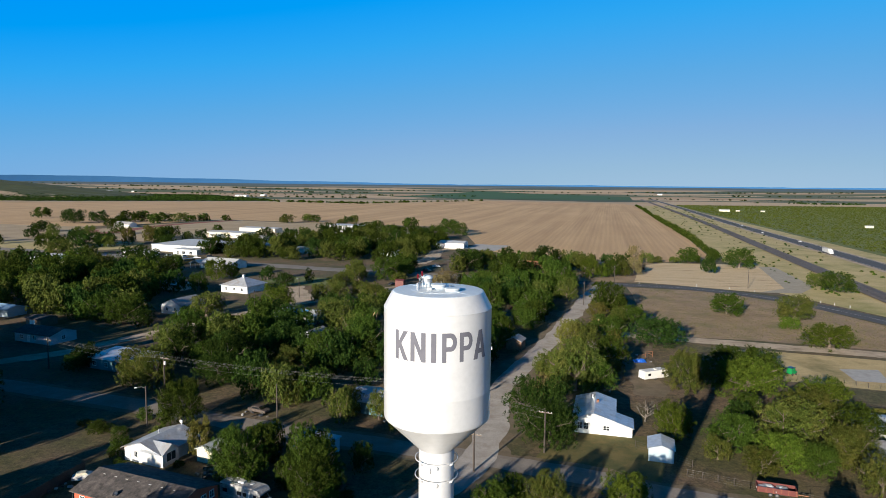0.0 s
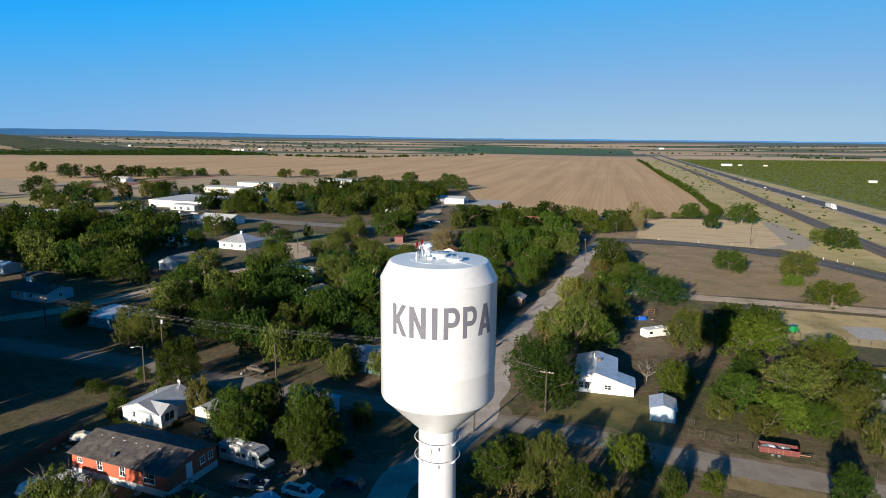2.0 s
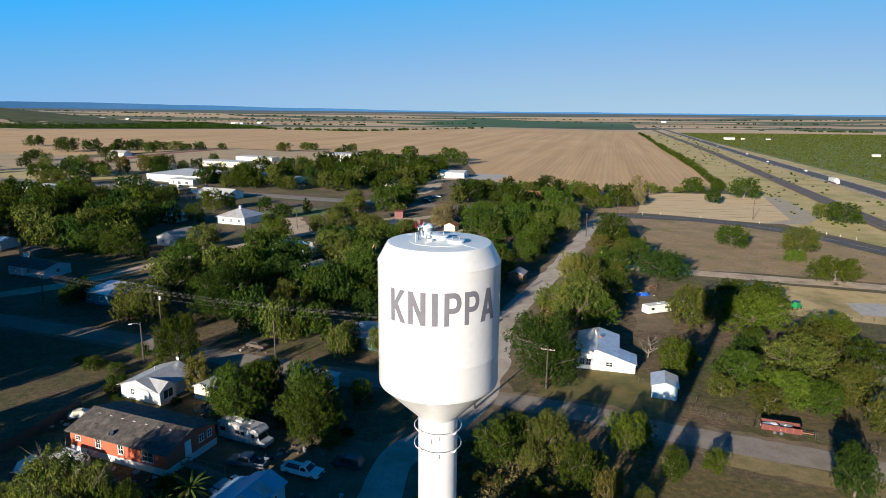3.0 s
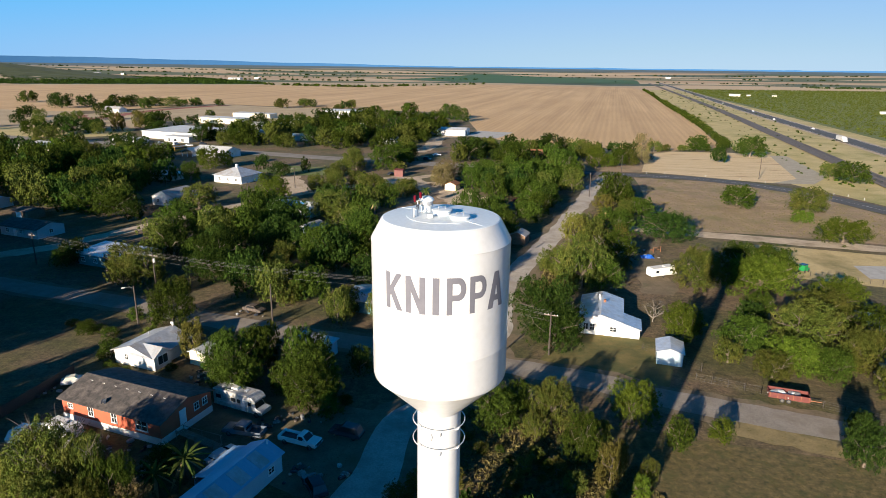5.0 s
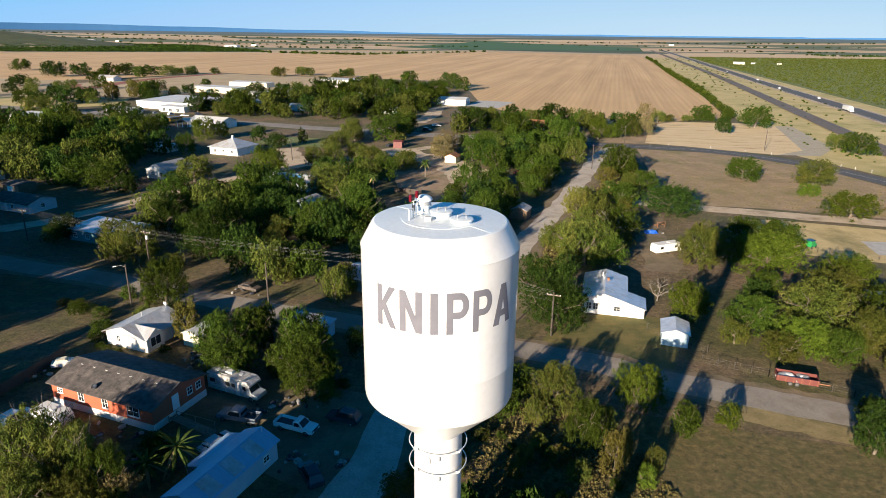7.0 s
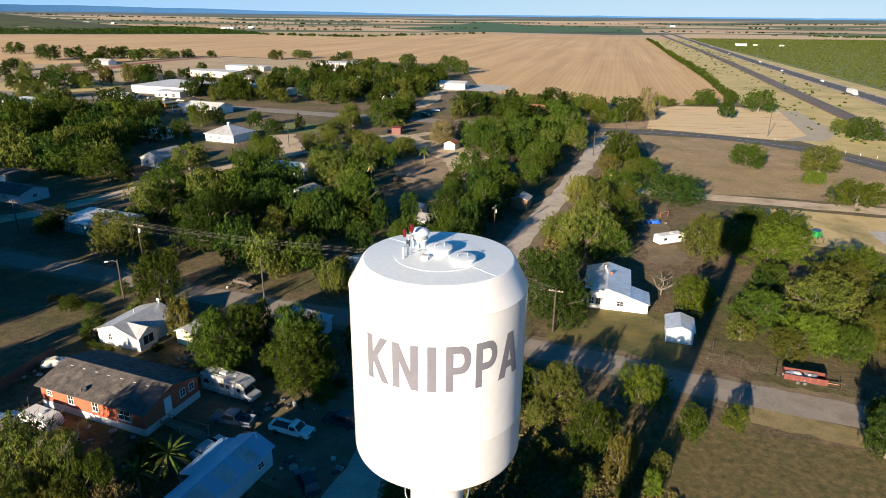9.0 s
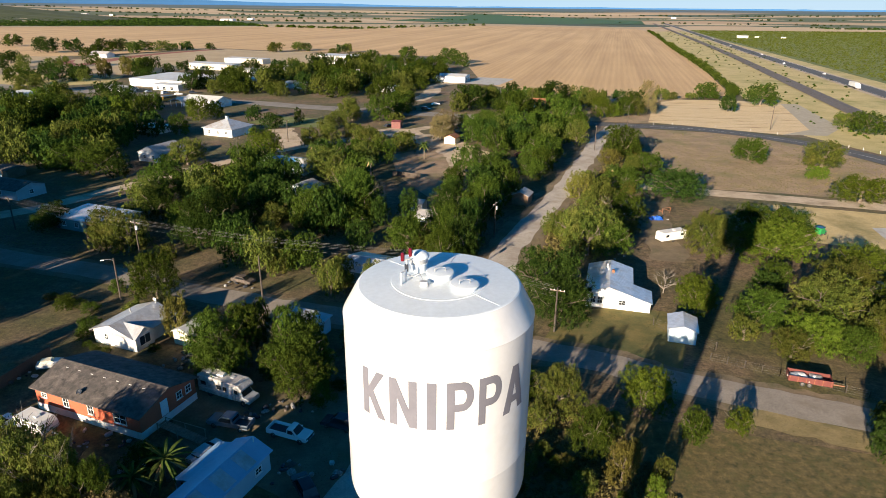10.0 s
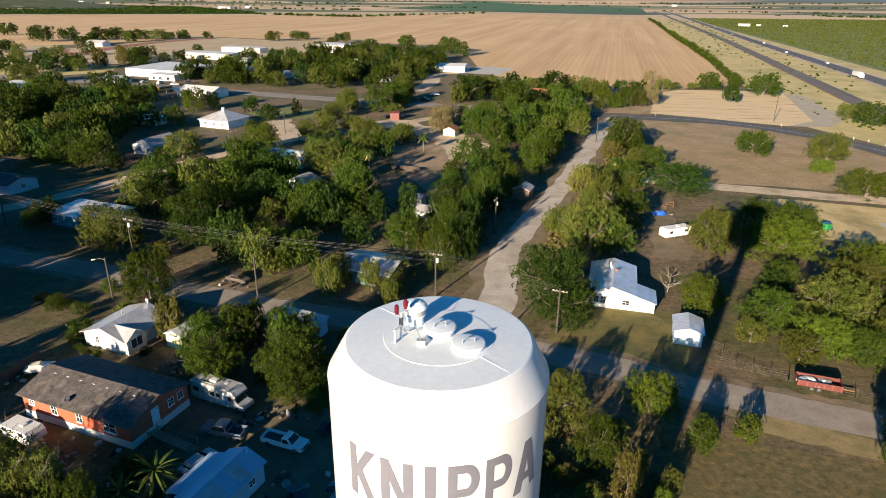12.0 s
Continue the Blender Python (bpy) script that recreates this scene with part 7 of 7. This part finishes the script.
tree(46.4, 80.0, 4.2, 6.6, "lime", "big")
tree(22.1, 77.1, 5.7, 7.8, "dark", "big")
tree(21.3, 83.1, 7.1, 10.1, "dark", "big")
tree(33.5, 107.7, 7.1, 11.1, "olive", "big")
tree(31.0, 111.9, 3.7, 5.3, "olive", "mid")
tree(30.4, 118.2, 4.6, 6.5, "olive", "mid")
tree(38.3, 107.7, 4.8, 7.3, "oak", "big")
tree(48.0, 128.8, 5.6, 7.7, "oak", "big")
tree(55.1, 157.9, 6.8, 7.3, "oak", "big")
tree(69.3, 179.4, 5.7, 6.6, "oak", "mid")
tree(41.3, 151.5, 4.8, 7.1, "goldbush", "mid")
tree(111.6, 200.2, 7.2, 7.4, "oak", "big")
tree(132.2, 190.3, 7.6, 8.4, "olive", "big")
tree(119.1, 148.9, 7.6, 6.8, "lime", "big")
tree(121.6, 174.2, 4.1, 4.0, "limebush", "mid")
tree(154.2, 315.1, 5.3, 8.2, "dark", "far")
tree(183.4, 340.1, 10.8, 10.8, "oak", "mid")
tree(161.4, 364.0, 8.9, 8.9, "oak", "mid")
tree(152.1, 361.8, 3.7, 3.9, "olive", "far")
tree(133.2, 358.0, 5.4, 6.5, "olive", "far")
tree(142.0, 361.4, 2.9, 4.2, "olive", "far")
tree(187.9, 253.6, 8.3, 9.0, "oak", "mid")
tree(188.1, 269.9, 6.2, 6.2, "olive", "mid")
tree(-40.3, 71.3, 2.6, 6.3, "goldbush", "mid")
tree(-29.4, 58.1, 4.2, 6.4, "oak", "big")
tree(-31.3, 63.9, 5.2, 7.4, "oak", "big")
tree(-17.2, 55.4, 4.1, 6.1, "oak", "big")
tree(-18.6, 59.8, 5.0, 7.3, "oak", "big")
tree(-27.5, 72.9, 1.8, 5.4, "lime", "far")
tree(-24.6, 75.1, 1.6, 3.0, "oak", "far")
tree(-54.0, 70.6, 2.4, 3.2, "oakbush", "mid")
tree(-14.3, 52.6, 2.0, 3.0, "oak", "mid")
tree(-15.8, 55.8, 2.1, 2.9, "oak", "mid")
tree(-15.8, 59.4, 2.5, 3.5, "oak", "mid")
tree(8.9, 49.8, 3.7, 5.8, "oak", "big")
tree(16.8, 50.5, 3.5, 6.4, "olive", "big", "sparse olive green mesquite tree below the tower")
tree(14.2, 47.2, 2.0, 3.6, "olive", "mid")
tree(19.0, 42.4, 2.9, 6.4, "oak", "big")
tree(28.6, 51.4, 3.7, 6.2, "lime", "big", "dense bright green rounded tree beside the street")
tree(32.7, 45.1, 2.1, 4.2, "oak", "mid")
tree(34.2, 46.6, 1.3, 2.6, "oakbush", "mid")
tree(39.1, 46.9, 1.9, 3.0, "limebush", "mid")
tree(21.8, 37.6, 2.1, 5.6, "goldbush", "mid", "slim yellowing young tree in the weeds")
tree(26.2, 37.4, 1.2, 3.4, "bush", "mid")
tree(24.6, 35.0, 1.4, 2.6, "limebush", "mid")
tree(15.6, 39.2, 1.5, 2.0, "goldbush", "mid")
tree(17.2, 36.2, 1.7, 2.2, "bush", "mid")
tree(22.6, 46.2, 1.8, 3.2, "bush", "mid")
tree(12.4, 53.0, 2.6, 5.2, "oak", "mid")
tree(13.5, 42.0, 1.3, 1.8, "bush", "mid")
tree(54.8, 41.0, 3.2, 6.2, "dark", "big")
tree(57.5, 46.0, 2.4, 4.4, "dark", "mid")
tree(-3.2, 33.6, 2.4, 2.4, "goldbush", "mid")
tree(-0.6, 35.8, 2.2, 2.8, "bush", "mid")
tree(2.6, 37.2, 2.0, 2.2, "goldbush", "mid")


# filler woods round the yards
CLEAR += [(-94, 226, 9), (-101, 214, 6), (-128, 303, 9), (-124, 240, 7), (-27, 53, 6), (-25, 47, 5), (-17, 45.5, 5), (54, 57, 4), (55, 117, 6), (0.8, -1.1, 4), (-47, 62, 5), (-70, 75, 14), (-4, 152, 15), (2, 168, 13), (-8, 180, 12), (0, 182, 10), (-30, 60, 3)]
MIX = ("oak", "oak", "dark", "olive", "oak", "olive")
scatter([(-62, 106), (-12, 86), (6, 96), (14, 128), (26, 150), (36, 182), (20, 190), (-20, 196), (-48, 196), (-78, 150), (-72, 118)], 9.0, ("oak", "dark", "dark", "olive", "oak", "dark"), (3.2, 5.6), (6, 9.8), "joined", 1, 0.5)
scatter([(-190, 172), (-126, 170), (-100, 184), (-86, 215), (-104, 236), (-132, 252), (-150, 296), (-230, 330), (-290, 260)], 11.5, ("dark", "oak", "lime", "oak", "dark", "olive", "dark"), (4.6, 7.6), (7.5, 12), "far", 2, 0.82)
scatter([(-52, 226), (-38, 214), (-8, 205), (-6, 228), (-30, 256), (-50, 256)], 9.0, ("olive", "olive", "oak"), (3, 4.4), (4, 6.5), "joined", 3, 0.35)
scatter([(-150, 372), (-60, 350), (-10, 345), (0, 420), (10, 520), (-40, 560), (-110, 545), (-140, 470)], 13.0, MIX, (5, 8), (7, 12), "far", 4, 0.7)
scatter([(12, 216), (42, 203), (58, 232), (68, 260), (58, 270), (20, 280), (8, 268)], 8.5, MIX, (3, 5), (6, 9), "joined", 5, 0.8)
scatter([(10, 302), (74, 288), (92, 330), (60, 352), (20, 350)], 10.0, MIX, (4, 6), (6, 10), "far", 6, 0.75)
scatter([(30, 112), (46, 104), (48, 130), (60, 165), (74, 195), (80, 235), (66, 214), (48, 168), (38, 146), (26, 116)], 7.0, ("oak", "olive", "olive", "bush", "goldbush"), (2.2, 4.2), (3, 6.5), "joined", 7, 0.75)
scatter([(4, 51), (13, 46), (20, 38), (26, 33), (10, 31), (2, 42)], 3.4, ("oakbush", "bush", "goldbush", "bush"), (0.7, 1.5), (0.8, 2.2), "mid", 9, 0.6)
brush_cover("weeds", [(4, 54), (16, 56), (24, 47), (28, 33), (6, 31), (1, 42)], 2600, (0.15, 0.4), "tall dry grass round the foot of the tower", 31, M["leaf_weed"], per=8, avoid=True)
scatter([(-34, 62), (-12, 56), (-9, 66), (-30, 76)], 5.5, ("oak", "dark", "olive"), (2.2, 3.4), (4, 6.5), "mid", 10, 0.75)
scatter([(-62, 78), (-54, 73), (-40, 78), (-36, 82), (-60, 90)], 5.0, ("oakbush", "bush", "oak"), (1.4, 2.2), (1.5, 3.5), "mid", 11, 0.6)
scatter([(-60, 30), (-48, 44), (-30, 40), (-26, 24), (-50, 14)], 5.5, ("olive", "oakbush", "grey"), (1.6, 3.0), (2, 4.5), "mid", 12, 0.6)
scatter([(-400, 440), (-250, 400), (-190, 420), (-200, 520), (-330, 560)], 22.0, MIX, (5, 8), (7, 11), "far", 13, 0.4)
# hedge along the field's eastern edge
hedge = smooth_line([(160, 366), (186, 380), (240, 558), (312, 832), (420, 1230), (511, 1574)], 7.5)
rows, kinds = [], []
for i, p in enumerate(hedge):
    if (p.y < 1000 and i % 6 != 4) or i % 3 == 0:
        k = noise.noise(Vector((p.x * 0.3, p.y * 0.3, 1)))
        rows.append((p.x + 4 * k, p.y, 2.9 + 2.4 * k + p.y * 0.0012, 4.4 + 2.5 * k, i * 2.0))
        kinds.append(("oak", "olive", "oak")[i % 3])
joined_crowns("hedgerow", rows, kinds, "green hedgerow along the ploughed field")
brush_cover("brush", [(325, 400), (345, 480), (428, 800), (548, 1290), (650, 1690), (1214, 1690), (1700, 1500), (1300, 700), (800, 380), (480, 300)], 52000, (0.7, 1.5), "dense bright green thorn brush covering the plain", 3, M["leaf_brush"], per=6)
brush_cover("brush", [(-1000, 1470), (-735, 1585), (-440, 1710), (-480, 1800), (-863, 2400), (-1800, 2400), (-2600, 2200), (-2000, 1400)], 22000, (2.2, 4.0), "belt of dark green brush beyond the field", 4, M["leaf_dark"], per=6)
brush_cover("verge_bushes", [(206, 362), (176, 270), (186, 215), (250, 300), (330, 560), (470, 1060), (640, 1690), (540, 1560), (330, 830), (258, 558)], 700, (0.5, 1.3), "scattered low bushes on the railway verge", 5, M["leaf_oak"], per=24)
brush_cover("field_edge_trees", [(-440, 1640), (-184, 1545), (139, 1950), (150, 1990), (-190, 1600), (-450, 1690)], 260, (2.5, 5), "line of small trees along the field's far edge", 6, M["leaf_oak"])
brush_cover("weeds", [(64, 165), (76, 190), (88, 240), (95, 258), (120, 250), (133, 240), (146, 222), (153, 206), (157, 190), (165, 150), (150, 142), (124, 152), (100, 160)], 9000, (0.10, 0.30), "dry brown weeds over the scrub lot", 7, M["leaf_weed"], per=4)
brush_cover("weeds", [(22, 48), (36, 45), (58, 38), (80, 26), (70, -10), (10, -10), (6, 20)], 42000, (0.035, 0.11), "dry brown weeds below the tower", 8, M["leaf_weed"], per=4)
for k, (a, b, w, c) in enumerate((((-1300, 2300), (-250, 2220), 30, 70), ((-1500, 2800), (200, 2700), 40, 90), ((-2300, 3300), (-300, 3200), 60, 110), ((700, 2500), (1500, 2350), 40, 60), ((950, 2050), (1800, 1850), 40, 70), ((300, 3300), (2200, 2900), 60, 110), ((1150, 1930), (1330, 1900), 60, 40), ((-200, 3700), (2400, 3500), 60, 120), ((-2600, 3800), (-200, 3750), 60, 120))):
    brush_cover("far_trees", [a, b, (b[0], b[1] + w), (a[0], a[1] + w)], c, (2.4, 4.6), "ragged far tree line on the plain", 40 + k, M["leaf_dark"])

# groves added out of view, south and west, to shade parked cars and street
rows = [(-42.3 + 4.1 * i, 4.5 + 1.8 * math.sin(i * 2.1), 4.6 + 0.6 * math.sin(i * 1.3), 15.8 + math.cos(i * 1.9), i * 1.0) for i in range(6)]
rows += [(-45.8 + 4.6 * i, -2.5 + 1.8 * math.sin(i * 1.7), 5.4, 17.2 + math.cos(i * 1.9), i * 1.7) for i in range(5)]
# more unseen trees, added to shade the red home's west side and tower foot
rows += [(-73, 25, 4.6, 12.6, 0.3), (-78, 29, 4.6, 12.8, 2.0), (-83, 33, 4.6, 12.6, 4.0), (-69, 20, 4.0, 9.5, 1.0), (3.0, 27.0, 2.6, 6.0, 0.4), (5.5, 23.0, 2.8, 6.5, 1.0), (9.6, 27.0, 2.4, 5.5, 2.2), (1.0, 17.0, 3.0, 7.5, 3.1), (-76, 21, 4.6, 13.0, 5.0)]
for k in range(3):
    rows += [(-72 - 9 * k - 4.2 * i + 1.5 * math.sin(i * 1.7 + k), 40 - 4 * k + 6.4 * i + 2 * math.sin(i * 2.3 + k), 5.5 + 0.6 * math.sin(i * 1.1 + k), 13.5 + 2 * math.cos(i * 1.9 + k), i * 1.3 + k) for i in range(3, 17)]
joined_crowns("woods", rows, ["dark"] * len(rows), "added out-of-view grove of leafy trees that shades the yards", (1800, 0.085, 40))
for x, y, r, h in ((-43.2, 35.0, 5.0, 8.6), (-39.5, 33.5, 3.6, 6.6), (-49.0, 35.0, 4.0, 4.2), (-41.5, 29.5, 3.8, 6.6), (-37.0, 30.0, 3.2, 5.0), (-33.5, 28.0, 3.4, 4.0)):
    tree(x, y, r, h, "olive", "big")
brush_cover("weeds", [(-80, 60), (-60, 40), (-20, 28), (10, 20), (80, 25), (70, 90), (40, 112), (10, 112), (-60, 112), (-95, 100)], 30000, (0.04, 0.10), "low tufts of dry grass over the yards", 12, M["leaf_weed"], per=5, avoid=True)
brush_cover("weeds", [(-100, 112), (70, 112), (110, 180), (90, 260), (-80, 300), (-120, 200)], 12000, (0.09, 0.2), "low tufts of dry grass between the houses", 13, M["leaf_weed"], per=5, avoid=True)
bare_tree(-42.6, 35.2, 5.0, 9.6)
bare_tree(-39.2, 34.6, 4.6, 9.0)
tree(-38.4, 33.6, 3.2, 8.2, "olive", "big")
tree(-34.8, 32.6, 3.0, 6.4, "oak", "big")
tree(-92.5, 88.5, 5.0, 9.0, "dark", "big")
tree(-96.5, 94.0, 4.6, 8.0, "dark", "mid")
tree(-100.0, 101.5, 4.4, 7.5, "oak", "mid")
for x, y in ((87, 92.5), (90.5, 92.0), (94, 91.0), (97.5, 90.0), (101, 89.0)):
    tree(x, y, 2.2, 2.0, "goldbush", "mid")
tree(70.5, 57.5, 3.6, 6.0, "olive", "big")
tree(72.5, 69.0, 3.8, 6.5, "olive", "big")
t = thing("tarpaulin", pose(79.0, 61.5, 0, 0, 0, -20), "blue tarpaulin over a crate beside the grey building", "tarpaulin")
part("crate", boxes((0, 0, 0, 2.4, 1.8, 1.4), bevel=0.05), M["wood"], t)
part("sheet", boxes((0, 0, 1.4, 2.7, 2.1, 0.12), bevel=0.05), M["tarp"], t)
tree(-10.6, 88.6, 2.2, 5.8, "olive", "mid")
tree(-18.2, 86.6, 2.8, 7.2, "olive", "mid")
# tall trees whose shade lies across the unpaved street
for x, y, r, h, sort in ((6.0, 103.5, 4.2, 9.5, "dark"), (2.5, 99.0, 3.8, 9.0, "oak"), (3.5, 111.0, 4.2, 10.0, "oak"), (8.0, 115.0, 3.6, 10.0, "dark"), (9.5, 122.5, 3.6, 9.5, "oak"), (14.0, 134.5, 3.8, 9.0, "oak")):
    tree(x, y, r, h, sort, "big")
brush_cover("weeds", [(21.5, 104), (29, 124), (41, 150), (51, 173), (59, 193), (66, 196), (58, 166), (46, 141), (37, 119), (30, 104)], 1500, (0.3, 0.8), "tall golden dry weeds beside the unpaved street", 21, M["leaf_weed"], per=10, avoid=True)
# low growth and clutter round the near yards
for x, y, r, h, sort in ((-58.5, 79.5, 1.8, 1.6, "oakbush"), (-61.5, 81.5, 1.5, 1.3, "bush"), (-64.5, 83.0, 1.9, 1.5, "oakbush"), (-68.0, 84.5, 1.5, 1.2, "goldbush"), (-53.0, 67.6, 0.9, 0.9, "oakbush"), (-51.2, 66.6, 1.0, 0.8, "oakbush"), (-49.2, 65.8, 0.9, 0.8, "limebush"), (-42.3, 66.4, 1.1, 1.0, "oakbush"), (-33.4, 77.5, 1.6, 2.6, "limebush"), (-15.0, 57.5, 1.4, 1.1, "limebush"), (-12.5, 56.2, 1.3, 1.0, "oakbush")):
    tree(x, y, r, h, sort, "mid")
rng = random.Random(77)
for i in range(26):
    heap(Vector((rng.uniform(-37.5, -28.5), rng.uniform(60.5, 66.0), 0)), rng, size=(0.3, 0.8))
for i in range(14):
    heap(Vector((rng.uniform(-22.0, -14.5), rng.uniform(50.5, 53.0), 0)), rng, size=(0.3, 0.9))
for i in range(12):
    heap(Vector((rng.uniform(-47.0, -36.0), rng.uniform(43.5, 45.5), 0)), rng, size=(0.25, 0.7))
